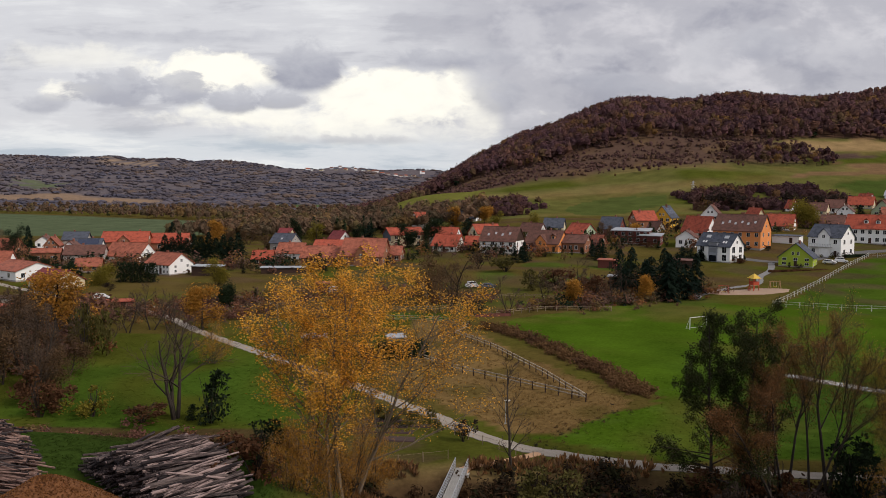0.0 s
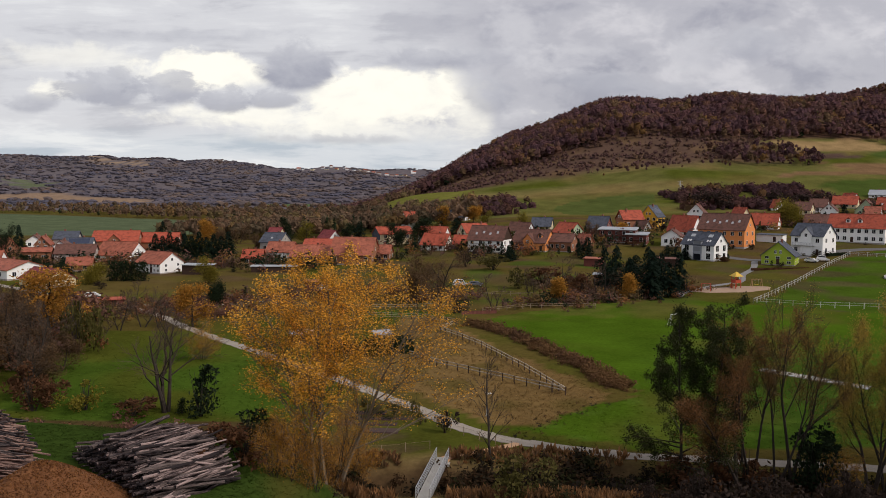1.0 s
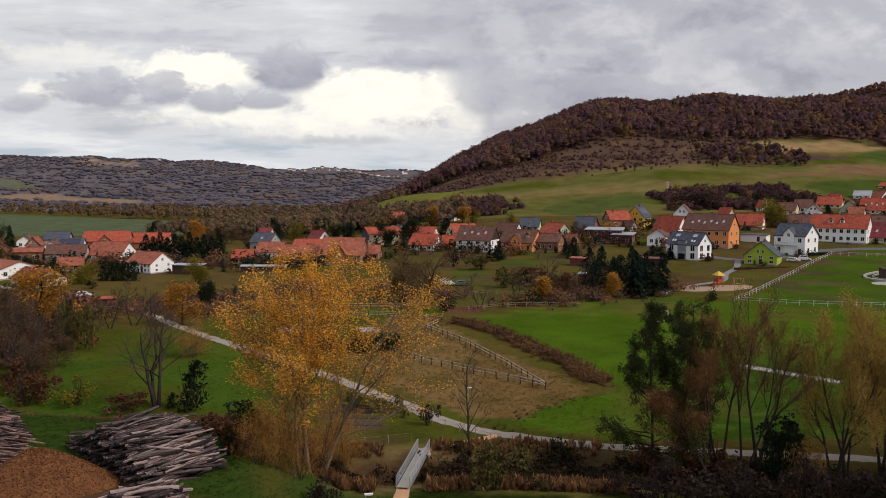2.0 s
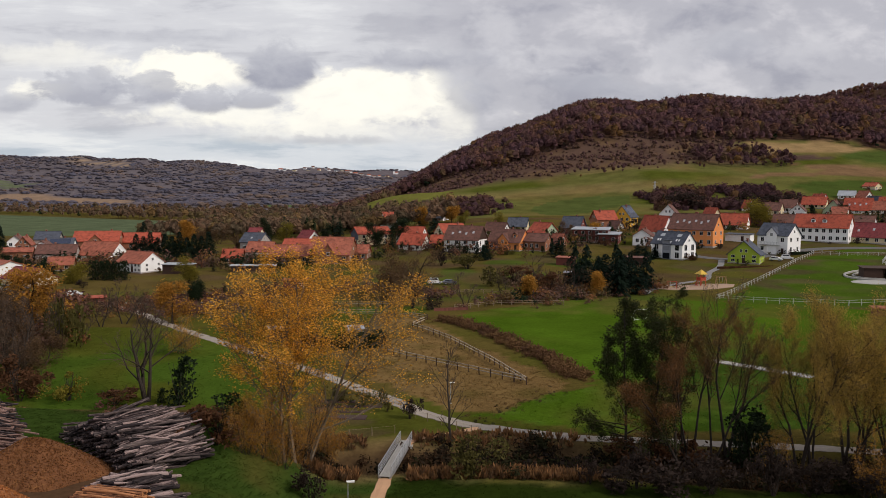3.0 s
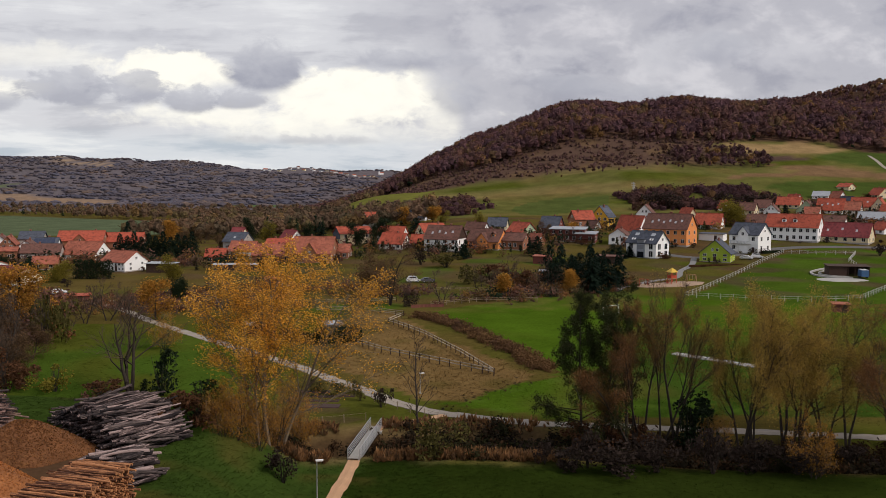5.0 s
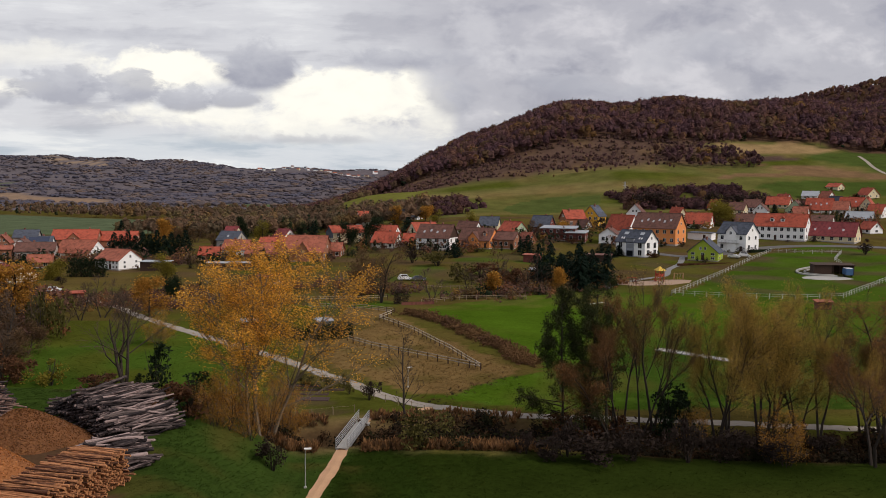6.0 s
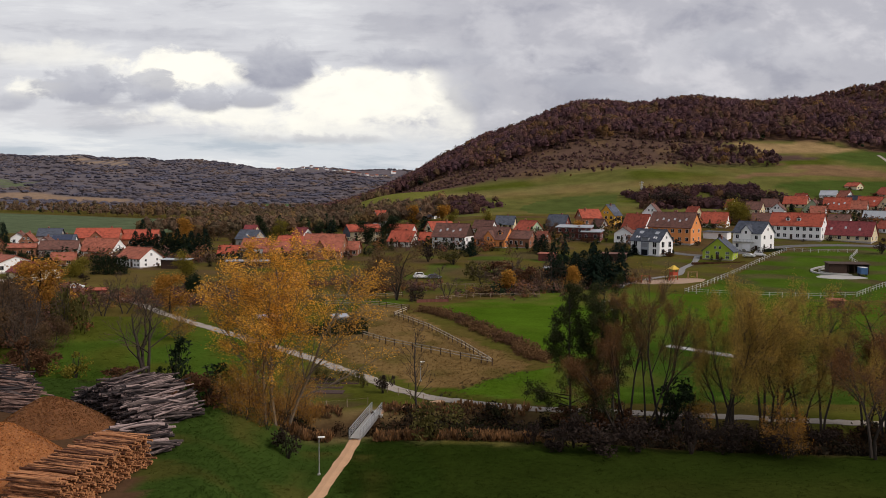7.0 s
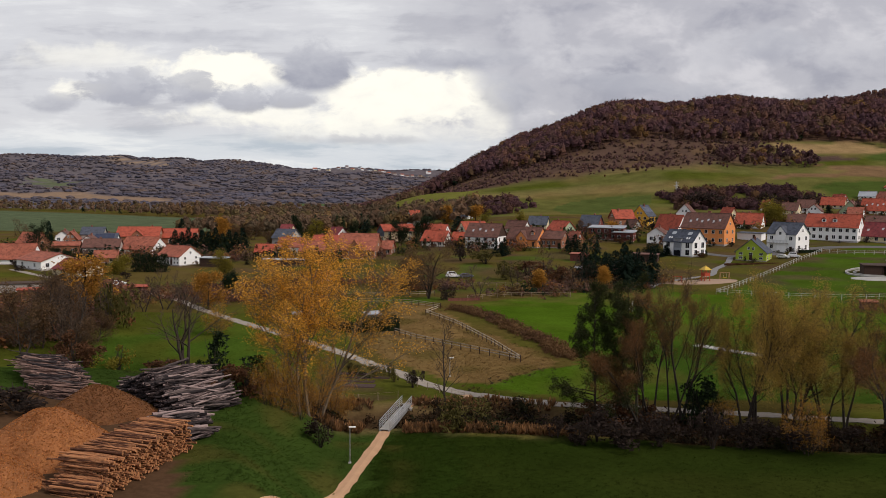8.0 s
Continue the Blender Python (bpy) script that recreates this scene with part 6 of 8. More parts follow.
wood("orchard", x, y, r.uniform(5, 9, len(x)), 17, "gnarled bare trees at the edge of the straw field", n=40, green=0.0, pal=0.8 * HILLS)
x, y, r = scatter(4, 1300, -150, 12, 415, 600, lambda x, y, u: (u < 0.85 * ss(30, -30, x - 0.1 * (y - 420))) & (y < 505 - 0.3 * x))
wood("valley_wood", x, y, r.uniform(6, 11, len(x)), 4, "mixed brown and olive wood behind the village", n=34, green=0.08, pal=OLIVES)
x, y, r = scatter(14, 900, -95, 60, 455, 520, lambda x, y, u: u < 0.9 * ss(55, 15, x) * ss(-0.6, 0.1, wave(x, y, 74, 40)))
wood("scrub", x, y, r.uniform(3, 6.5, len(x)), 14, "dark brown scrub along the foot of the hill", n=34, green=0.08, low=True, pal=0.75 * HILLS)
x, y, r = scatter(5, 3000, -900, 40, 700, 1040, lambda x, y, u: (u < 0.9 * ss(-0.5, 0.1, wave(x, y, 58, 120))) & ~inside(x, y, VALLEY_FIELD))
wood("valley_wood", x, y, r.uniform(4, 9.5, len(x)), 5, "brown tree belt at the end of the green field", n=34, green=0.03, pal=OLIVES)
x, y, r = scatter(15, 1000, -300, -20, 500, 800, lambda x, y, u: (u < 0.9) & ~inside(x - 6, y, VALLEY_FIELD))
wood("valley_wood", x, y, r.uniform(6, 12, len(x)), 15, "brown trees along the river", n=34, green=0.03, pal=OLIVES)


def far_wooded(x, y, u):
    thin = (0.45 + 0.55 * ss(-0.35, 0.1, wave(x, y, 51, 420) + 0.5 * wave(x, y, 52, 170))) * ~inside(x, y, TOWN)
    fields = inside(x, y, FAR_STRAW) | inside(x, y, FAR_BROWN) | inside(x, y, FAR_GREEN) | inside(x, y, FAR_MEADOW) | inside(x, y, FAR_PALE)
    return (u < thin) & ~fields & (np.abs(x + 260) < 0.62 * y)


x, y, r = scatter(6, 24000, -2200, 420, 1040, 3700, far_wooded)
wood("far_wood", x, y, r.uniform(5, 9, len(x)), 6, "bare woods on the far valley side, tinted blue-grey for haze", n=3, green=0.02, low=True, pal=HAZED_FAR)
x, y, r = scatter(7, 1300, 118, 285, 452, 520, lambda x, y, u: u < 0.85 * ss(-0.35, 0.3, wave(x, y, 73, 50)) * ss(118, 140, x) * ss(230, 205, x + 0.3 * (y - 480)))
wood("scrub", x, y, r.uniform(2.5, 6.5, len(x)), 7, "dark brown thicket behind the upper houses", n=40, green=0.03, low=True, pal=0.7 * HILLS)
x, y, r = scatter(8, 34, 100, 190, 578, 604, lambda x, y, u: u < 0.8)
wood("orchard", x, y, r.uniform(2.5, 5, len(x)), 8, "small bare orchard trees along the upper meadow", n=30, green=0.0, pal=0.8 * HILLS)

# brush along the stream and the old bank
PALB = 1.1 * np.array([(0.036, 0.025, 0.016), (0.028, 0.023, 0.015), (0.050, 0.029, 0.016), (0.026, 0.026, 0.012), (0.020, 0.016, 0.013)])


def along(seed, n, line, spread):
    """Places scattered along a line."""
    rng = np.random.RandomState(seed)
    p = np.array(line, float)
    seg = rng.randint(0, len(p) - 1, n)
    t = rng.rand(n)[:, None]
    q = p[seg] * (1 - t) + p[seg + 1] * t + rng.normal(0, spread, (n, 2))
    return q[:, 0], q[:, 1], rng


sx = np.linspace(2, 78, 20)
x, y, r = along(21, 1000, [(a, 1.15 * float(STREAM(a / 1.15))) for a in sx], 2.3)
wood("stream_brush", x, y, r.uniform(0.9, 2.6, len(x)), 21, "tangled dark brush along the stream", n=60, green=0, low="weed", pal=PALB)
x, y, r = along(22, 170, [(-26, 84), (-14, 82), (-8, 82)], 1.8)
wood("stream_brush", x, y, r.uniform(0.8, 2.2, len(x)), 22, "brown brush by the stream left of the bridge", n=60, green=0, low="weed", pal=PALB)
x, y, r = along(23, 420, [(-95, 105), (-70, 98), (-45, 95), (-26, 92)], 3.0)
wood("stream_brush", x, y, r.uniform(0.9, 2.4, len(x)), 23, "red-brown bramble belt below the timber yard", n=50, green=0, low="weed", pal=BROWNS)
x, y, r = along(24, 620, [(4.4, 179), (11.6, 169), (18.3, 151), (23, 138), (26.3, 122)], 1.25)
wood("bank_brush", x, y, r.uniform(0.7, 1.9, len(x)), 24, "russet dry weeds on the bank beside the pitch", n=50, green=0, low="weed", pal=np.array([(0.15, 0.085, 0.040), (0.12, 0.066, 0.036), (0.09, 0.052, 0.032)]))
x, y, r = along(25, 90, [(8, 97.5), (15, 106), (23, 115)], 1.2)
wood("bank_brush", x, y, r.uniform(0.3, 0.6, len(x)), 25, "dry weeds along the meadow ditch", n=40, green=0, low="weed", pal=2.2 * PALB)
x, y, r = along(26, 300, [(-110, 150), (-95, 165), (-88, 185), (-95, 205)], 5.0)
wood("thicket", x, y, r.uniform(2.0, 6.0, len(x)), 26, "brown thicket at the meadow's edge", n=60, green=0.0, low="weed", pal=BROWNS)
x, y, r = along(27, 200, [(-98, 120), (-80, 128), (-72, 150), (-80, 168)], 3.5)
wood("thicket", x, y, r.uniform(1.5, 5.0, len(x)), 27, "brown leafless thicket beside the meadow", n=60, green=0.0, low="weed", pal=BROWNS)
x, y, r = along(28, 260, [(-75, 205), (-50, 225), (-10, 235), (0, 215)], 5.0)
wood("thicket", x, y, r.uniform(1.5, 4.0, len(x)), 28, "brown garden thickets below the barns", n=46, green=0.03, low="weed", pal=BROWNS)
x, y, r = along(29, 160, [(18, 205), (40, 222), (58, 232)], 5.0)
wood("thicket", x, y, r.uniform(1.0, 3.6, len(x)), 29, "brown and olive garden shrubs behind the pitch", n=46, green=0.05, low="weed", pal=np.r_[BROWNS, DARKS])
x, y, r = along(30, 420, [(-60, 320), (0, 322), (60, 330), (120, 375), (190, 385), (250, 400)], 13.0)
wood("garden_trees", x, y, r.uniform(2.5, 6.5, len(x)), 30, "small garden trees between the houses", n=40, green=0.2, low="weed", pal=np.r_[BROWNS, DARKS])
x, y, r = along(31, 300, [(-200, 330), (-150, 300), (-95, 300), (-40, 300)], 9.0)
wood("garden_trees", x, y, r.uniform(2.5, 6.5, len(x)), 31, "small garden trees between the farms", n=40, green=0.25, low="weed", pal=np.r_[BROWNS, DARKS])
x, y, r = along(32, 330, [(26, 208), (44, 224), (62, 236), (50, 246), (30, 238)], 5.0)
wood("thicket", x, y, r.uniform(1.2, 4.2, len(x)), 32, "red-brown garden bushes and small trees below the houses", n=50, green=0.03, low="weed", pal=np.r_[BROWNS, OLIVES])
x, y, r = along(33, 420, [(-108, 196), (-84, 202), (-60, 196), (-44, 206), (-30, 196)], 6.0)
wood("thicket", x, y, r.uniform(0.8, 3.6, len(x)), 33, "brown reeds and bare shrubs in front of the farm", n=50, green=0.0, low="weed", pal=np.r_[BROWNS, OLIVES])

# ---- timber yard ----
def bark_material(name, dark, light, lo=0.40, hi=0.60):
    """Bark with streaks and peeled patches that run along each log."""
    m = bpy.data.materials.new(name)
    m.use_nodes = True
    nt = m.node_tree
    bs = nt.nodes["Principled BSDF"]
    tc, oi = nt.nodes.new("ShaderNodeTexCoord"), nt.nodes.new("ShaderNodeObjectInfo")
    mp = nt.nodes.new("ShaderNodeMapping")
    mp.inputs["Scale"].default_value = (0.8, 7.0, 7.0)
    link(nt, tc.outputs["Object"], mp.inputs["Vector"])
    add = nt.nodes.new("ShaderNodeVectorMath")
    link(nt, mp.outputs[0], add.inputs[0])
    sh = nt.nodes.new("ShaderNodeCombineXYZ")
    link(nt, math_node(nt, "MULTIPLY", oi.outputs["Random"], 57.0), sh.inputs[0])
    link(nt, sh.outputs[0], add.inputs[1])
    n1 = noise_tex(nt, add.outputs[0], 1.0, 5, 0.65, 0.4)
    n2 = noise_tex(nt, add.outputs[0], 5.0, 3, 0.6)
    f = math_node(nt, "ADD", math_node(nt, "MULTIPLY", n1, 0.75), math_node(nt, "ADD", math_node(nt, "MULTIPLY", n2, 0.25), math_node(nt, "MULTIPLY", math_node(nt, "SUBTRACT", oi.outputs["Random"], 0.5), 0.22)))
    col = ramp(nt, f, [(lo, dark), (hi, light)])
    link(nt, col, bs.inputs["Base Color"])
    bs.inputs["Roughness"].default_value, bs.inputs["Specular IOR Level"].default_value = 0.9, 0.2
    b = nt.nodes.new("ShaderNodeBump")
    b.inputs["Strength"].default_value, b.inputs["Distance"].default_value = 0.8, 0.04
    link(nt, n2, b.inputs["Height"])
    link(nt, b.outputs[0], bs.inputs["Normal"])
    return m


BARK_GREY = bark_material("weathered_grey_bark", (0.040, 0.028, 0.028), (0.33, 0.245, 0.225))
BARK_BLACK = bark_material("dark_wet_bark", (0.022, 0.017, 0.018), (0.15, 0.115, 0.105), 0.42, 0.72)
BARK_BROWN = bark_material("fresh_brown_bark", (0.080, 0.032, 0.018), (0.46, 0.205, 0.092))
BARK_RED = bark_material("reddish_bark", (0.05, 0.028, 0.025), (0.31, 0.195, 0.155))
END_DARK = material("dark_cut_log_end", (0.040, 0.032, 0.034), 0.95, 0.3, 3.0, 14.0, 0.4, rand=0.3)
END_FRESH = material("orange_cut_log_end", (0.36, 0.16, 0.065), 0.95, 0.25, 3.0, 14.0, 0.4, rand=0.3)
CHIPS = material("wood_chips", (0.27, 0.105, 0.036), 0.95, 0.40, 0.5, 12.0, 0.6, stain=(0.44, 0.185, 0.056))
DAMP_CHIPS = material("damp_wood_chips", (0.150, 0.062, 0.024), 0.95, 0.40, 0.5, 12.0, 0.6, stain=(0.24, 0.11, 0.035))


def log_arrays(rng, length, radius, crook):
    """Corners and faces of one crooked log along x; its two cut ends come last."""
    rings, sides = 5, 7
    bend = (rng.uniform(-crook, crook), rng.uniform(-crook, crook) * 0.6)
    v, f = [], []
    for k in range(rings):
        t = k / (rings - 1)
        arch = math.sin(math.pi * t)
        r = radius * (1.15 - 0.35 * t) * rng.uniform(0.85, 1.12)
        for s in range(sides):
            a = 6.2832 * s / sides
            q = r * rng.uniform(0.86, 1.12)
            v.append(((t - 0.5) * length, bend[0] * arch + math.cos(a) * q, bend[1] * arch + math.sin(a) * q))
    for k in range(rings - 1):
        for s in range(sides):
            s2 = (s + 1) % sides
            f.append((k * sides + s, k * sides + s2, (k + 1) * sides + s2, (k + 1) * sides + s))
    return v, f, [tuple(range(sides))[::-1], tuple((rings - 1) * sides + s for s in range(sides))]


def log_mesh(name, logs, bark, end):
    me = bpy.data.meshes.new(name)
    vs, fs, cut = [], [], []
    for v, f, e in logs:
        n = len(vs)
        vs += v
        fs += [tuple(q + n for q in face) for face in f + e]
        cut += [0] * len(f) + [1, 1]
    me.from_pydata(vs, [], fs)
    me.polygons.foreach_set("material_index", cut)
    me.materials.append(bark)
    me.materials.append(end)
    me.update()
    return me


def log_pile(x, y, row, axis, run, tall, length, radius, bark, end, label, seed, mess=0.12, most=300, twist=8.0, crook=0.12, bark2=None):
    """Logs laid across a row: row, axis: the ways of the row and of the logs in degrees; tall(t): height along the row."""
    rng = random.Random(seed)
    ob = new("log_pile")
    z = float(height(x, y))
    ob.matrix_basis = Matrix.Translation((x, y, z))
    tagged(ob, label, "log pile", "log piles")
    rd = Vector((math.cos(radians(row)), math.sin(radians(row)), 0))
    shapes = [log_arrays(rng, length * rng.uniform(0.7, 1.1), radius * rng.uniform(0.6, 1.4), crook) for k in range(14)]
    meshes = [log_mesh("log", [q], bark2 if bark2 and k % 5 in (1, 3) else bark, end) for k, q in enumerate(shapes)]
    spots = []
    n = int(run / (radius * 1.95))
    up = radius * 1.7
    top = max(tall(t / 20) for t in range(21))
    for j in range(int(top / up) + 1):
        for i in range(n):
            t = (i + 0.5 * (j % 2)) / n
            room = tall(t) * rng.uniform(0.92, 1.08) - j * up
            if room > 0:
                spots.append((min(room, t * run * 0.7, (1 - t) * run * 0.9), t, j))
    spots.sort()
    ax = Vector((math.cos(radians(axis)), math.sin(radians(axis)), 0))
    rest = []
    for k, (_, t, j) in enumerate(spots):
        p = rd * (t - 0.5) * run + ax * rng.gauss(0, mess * 2.2)
        gz = float(height(x + p.x, y + p.y)) - z
        p.z = gz + radius + j * up + rng.gauss(0, mess * 0.25)
        m = Matrix.Translation(p) @ pose(0, 0, 0, 0, 0, axis + (180 if rng.random() < 0.5 else 0)) @ pose(0, 0, 0, rng.uniform(0, 360), rng.gauss(0, twist * 0.35), rng.gauss(0, twist * 0.6))
        pick = rng.randrange(len(shapes))
        if k < most:
            place("log", meshes[pick], ob, m)
        else:
            v, f, e = shapes[pick]
            rest.append(([tuple(m @ Vector(q)) for q in v], f, e))
    if rest:
        tagged(place("stacked_wood", log_mesh("stacked_wood", rest, bark, end), ob, Matrix()), kind="stuff")
    return ob


log_pile(-24.2, 66.6, 138, 47, 14.5, lambda t: 3.3 * min(1, (t + 0.16) / 0.42) * min(1, (1.06 - t) / 0.5), 6.4, 0.120, BARK_GREY, END_DARK, "long heap of weathered grey logs with dark butts", 1, 0.30, 300, 15.0, 0.42, BARK_BLACK)
log_pile(-19.4, 53.8, 128, 38, 6.6, lambda t: 1.7 * math.sin(math.pi * min(max(t, 0.08), 0.92)) + 0.3, 3.8, 0.135, BARK_GREY, END_DARK, "small untidy heap of grey logs", 2, 0.34, 300, 20.0, 0.40, BARK_BLACK)
log_pile(-20.4, 43.0, 79, -16, 14.0, lambda t: (2.6 if t > 0.10 else 1.2) - 0.7 * max(0, 0.35 - t), 4.9, 0.100, BARK_BROWN, END_FRESH, "long stack of fresh brown logs", 3, 0.12, 300, 3.5, 0.09)
log_pile(-38.5, 67.5, 128, -14, 13.0, lambda t: 0.8 + 1.7 * min(1, t / 0.35), 5.2, 0.085, BARK_RED, END_DARK, "stack of thin grey-brown poles", 4, 0.45, 250, 8.0, 0.18, BARK_BLACK)


def chip_heap(x, y, rx, ry, h, turn, seed, label, mat):
    """A cone of wood chips with slumped, gullied sides."""
    ob = new("chip_heap")
    z = min(float(height(x + dx, y + dy)) for dx in (-2, 2) for dy in (-2, 2))
    ob.matrix_basis = pose(x, y, z, 0, 0, turn)
    tagged(ob, label, "chip heap", "wood chip heaps")
    bm = bmesh.new()
    na, nr = 64, 26
    rows = []
    for i in range(nr + 1):
        r = i / nr
        row = []
        for k in range(na):
            a = 6.2832 * k / na
            edge = 1 + 0.10 * math.sin(2 * a + seed) + 0.06 * math.sin(5 * a + 2 * seed)
            px, py = math.cos(a) * r * rx * edge, math.sin(a) * r * ry * edge
            hh = h * (1 - r) ** 0.92 * (1 - 0.12 * math.exp(-(r / 0.12) ** 2))
            hh += 0.22 * noise.noise(Vector((px * 0.6, py * 0.6, seed))) * (1 - r) + 0.07 * noise.noise(Vector((px * 2.4, py * 2.4, seed)))
            row.append(bm.verts.new((px, py, hh - 0.35 * r ** 3)))
        rows.append(row)
    for i in range(nr):
        for k in range(na):
            k2 = (k + 1) % na
            bm.faces.new((rows[i][k], rows[i][k2], rows[i + 1][k2], rows[i + 1][k]))
    bmesh.ops.remove_doubles(bm, verts=bm.verts, dist=1e-4)
    part("mound", bm, mat, ob, smooth=True)
    # loose chips that lie on the slope
    rng = random.Random(seed)
    lo = Shape()
    for k in range(9000):
        r, a = rng.random() ** 0.6, rng.uniform(0, 6.283)
        edge = 1 + 0.10 * math.sin(2 * a + seed) + 0.06 * math.sin(5 * a + 2 * seed)
        px, py = math.cos(a) * r * rx * edge, math.sin(a) * r * ry * edge
        hh = h * (1 - r) ** 0.92 * (1 - 0.12 * math.exp(-(r / 0.12) ** 2)) + 0.22 * noise.noise(Vector((px * 0.6, py * 0.6, seed))) * (1 - r)
        lo.leaf(Vector((px, py, hh - 0.35 * r ** 3 + 0.05)), 0.19, rng)
    tagged(place("loose_chip", lo.mesh("loose_chip", LOOSE if mat is CHIPS else LOOSE_DAMP), ob, Matrix()), kind="stuff")


LOOSE_DAMP = material("loose_damp_chips", (0.19, 0.080, 0.026), 0.95, 0.2, 1.0, 5.0, 0.0, rand=0.4, island=True, leafy=0.3)
LOOSE = material("loose_wood_chips", (0.38, 0.150, 0.045), 0.95, 0.2, 1.0, 5.0, 0.0, rand=0.4, island=True, leafy=0.3)
chip_heap(-29.8, 59.0, 5.6, 5.0, 3.5, 20, 1, "brown heap of damp wood chips", DAMP_CHIPS)
chip_heap(-28.6, 46.2, 6.6, 6.4, 4.7, 30, 2, "large orange-brown heap of fresh wood chips", CHIPS)
chip_heap(-22.6, 52.6, 2.0, 1.6, 1.0, 0, 3, "low heap of wood chips", CHIPS)
chip_heap(-31.5, 38.5, 6.0, 6.0, 2.6, 60, 4, "wide flat heap of pale wood chips", CHIPS)
tree("darkbush", -37.5, 57.5, 2.6, 7.0, "dark green bramble bush in the yard")
tree("darkbush", -41.0, 54.5, 2.2, 6.0, "dark green bramble bush in the yard")


# ---- bridge, lamp, fences ----
def between(p, q, size, name, mat, parent, label=""):
    """A square bar from p to q."""
    p, q = Vector(p), Vector(q)
    d = q - p
    me = box_mesh(name, (size, size, round(d.length, 2)), mat)
    return place(name, me, parent, Matrix.Translation(p) @ d.to_track_quat("Z", "Y").to_matrix().to_4x4(), label)


def footbridge(a, b, z, width):
    ob = new("footbridge")
    a, b = Vector((*a, z)), Vector((*b, z))
    d = b - a
    ob.matrix_basis = Matrix.Translation(a) @ pose(0, 0, 0, 0, 0, math.degrees(math.atan2(d.y, d.x)))
    tagged(ob, "grey steel footbridge with tall railings and plank deck", "footbridge")
    L = d.length
    for k in range(int(L / 0.25)):
        place("plank", box_mesh("plank", (0.235, width, 0.06), CONCRETE), ob, pose(0.125 + k * 0.25, 0, 0.0))
    for s in (-1, 1):
        y = s * (width / 2 + 0.06)
        place("girder", box_mesh("girder", (round(L, 1), 0.14, 0.4), STEEL), ob, pose(L / 2, y * 0.8, -0.42))
        for k in range(9):
            place("post", box_mesh("post", (0.06, 0.06, 1.2), STEEL), ob, pose(0.05 + (L - 0.1) * k / 8, y, -0.1))
        for k in range(3):
            place("rail", box_mesh("rail", (round(L, 1), 0.05, 0.05), STEEL), ob, pose(L / 2, y, 0.22 + 0.28 * k))
        place("handrail", box_mesh("handrail", (round(L, 1), 0.07, 0.05), STEEL), ob, pose(L / 2, y, 1.09))
    for x in (0.4, L - 0.4):
        place("abutment", box_mesh("abutment", (1.0, width + 0.5, 2.2), CONCRETE), ob, pose(x, 0, -2.62))


footbridge((-1.75, 76.9), (0.05, 89.9), 2.05, 1.25)


def path_lamp(x, y, tall=4.0):
    ob = new("street_lamp")
    ob.matrix_basis = pose(x, y, float(height(x, y)), 0, 0, 12)
    tagged(ob, "slim grey path lamp with a flat white head", "street lamp")
    bm = bmesh.new()
    bmesh.ops.create_cone(bm, cap_ends=True, segments=10, radius1=0.065, radius2=0.04, depth=tall, matrix=pose(0, 0, tall / 2))
    part("pole", bm, STEEL, ob, smooth=False)
    bm = bmesh.new()
    add_box(bm, -0.12, 0.62, -0.15, 0.15, tall - 0.02, tall + 0.08)
    add_box(bm, 0.0, 0.56, -0.11, 0.11, tall - 0.07, tall - 0.02)
    part("head", bm, WHITE_PAINT, ob, "flat white lamp head")
    part("base", box_bm(-0.16, 0.16, -0.16, 0.16, -0.1, 0.12), CONCRETE, ob)


path_lamp(-4.3, 64.6)


FENCE_WHITE = material("weathered_white_fence_paint", (0.47, 0.46, 0.43), 0.75, 0.2, 1.0, 9, 0.1, rand=0.12)


def fence(line, gap, h, rails, post, mat, label, rail=0.09, post_mat=None):
    """Posts and rails along a line on the ground."""
    ob = new("fence")
    x0, y0 = line[0]
    z0 = float(height(x0, y0))
    ob.matrix_basis = Matrix.Translation((x0, y0, z0))
    tagged(ob, label, "fence")
    last = None
    rng = random.Random(int(x0 * 7 + y0))
    for (ax, ay), (bx, by) in zip(line, line[1:]):
        n = max(1, round(math.hypot(bx - ax, by - ay) / gap))
        for k in range(n + 1):
            if k == 0 and last is not None:
                continue
            t = k / n
            x, y = ax + (bx - ax) * t, ay + (by - ay) * t
            p = Vector((x - x0, y - y0, float(height(x, y)) - z0))
            place("post", box_mesh("post", (post, post, h + 0.3), post_mat or mat), ob, Matrix.Translation(p - Vector((0, 0, 0.3))) @ pose(0, 0, 0, rng.gauss(0, 1.5), rng.gauss(0, 1.5), rng.uniform(0, 90)))
            if last is not None:
                for r in rails:
                    between(last + Vector((0, 0, r * h)), p + Vector((0, 0, r * h + rng.gauss(0, 0.02))), rail, "rail", mat, ob)
            last = p
    return ob


fence([(17.4, 118.1), (7.1, 128.5), (-1.6, 137.2), (-6.6, 144.4)], 2.4, 1.25, (0.55, 0.92), 0.15, RAIL_WOOD, "weathered wooden pasture fence with two rails", 0.13, DARK_WOOD)
fence([(17.4, 118.1), (12.8, 134.2), (6.4, 152.9), (1.9, 162.6), (-1.5, 169), (1.0, 176)], 2.4, 1.25, (0.55, 0.92), 0.14, RAIL_WOOD, "pale wooden pasture fence along the bank", 0.13, DARK_WOOD)
fence([(-20, 189), (-13, 188), (-6, 186), (1.5, 179)], 2.6, 1.3, (0.3, 0.6, 0.92), 0.14, RAIL_WOOD, "old wooden fence behind the pasture", 0.11, DARK_WOOD)
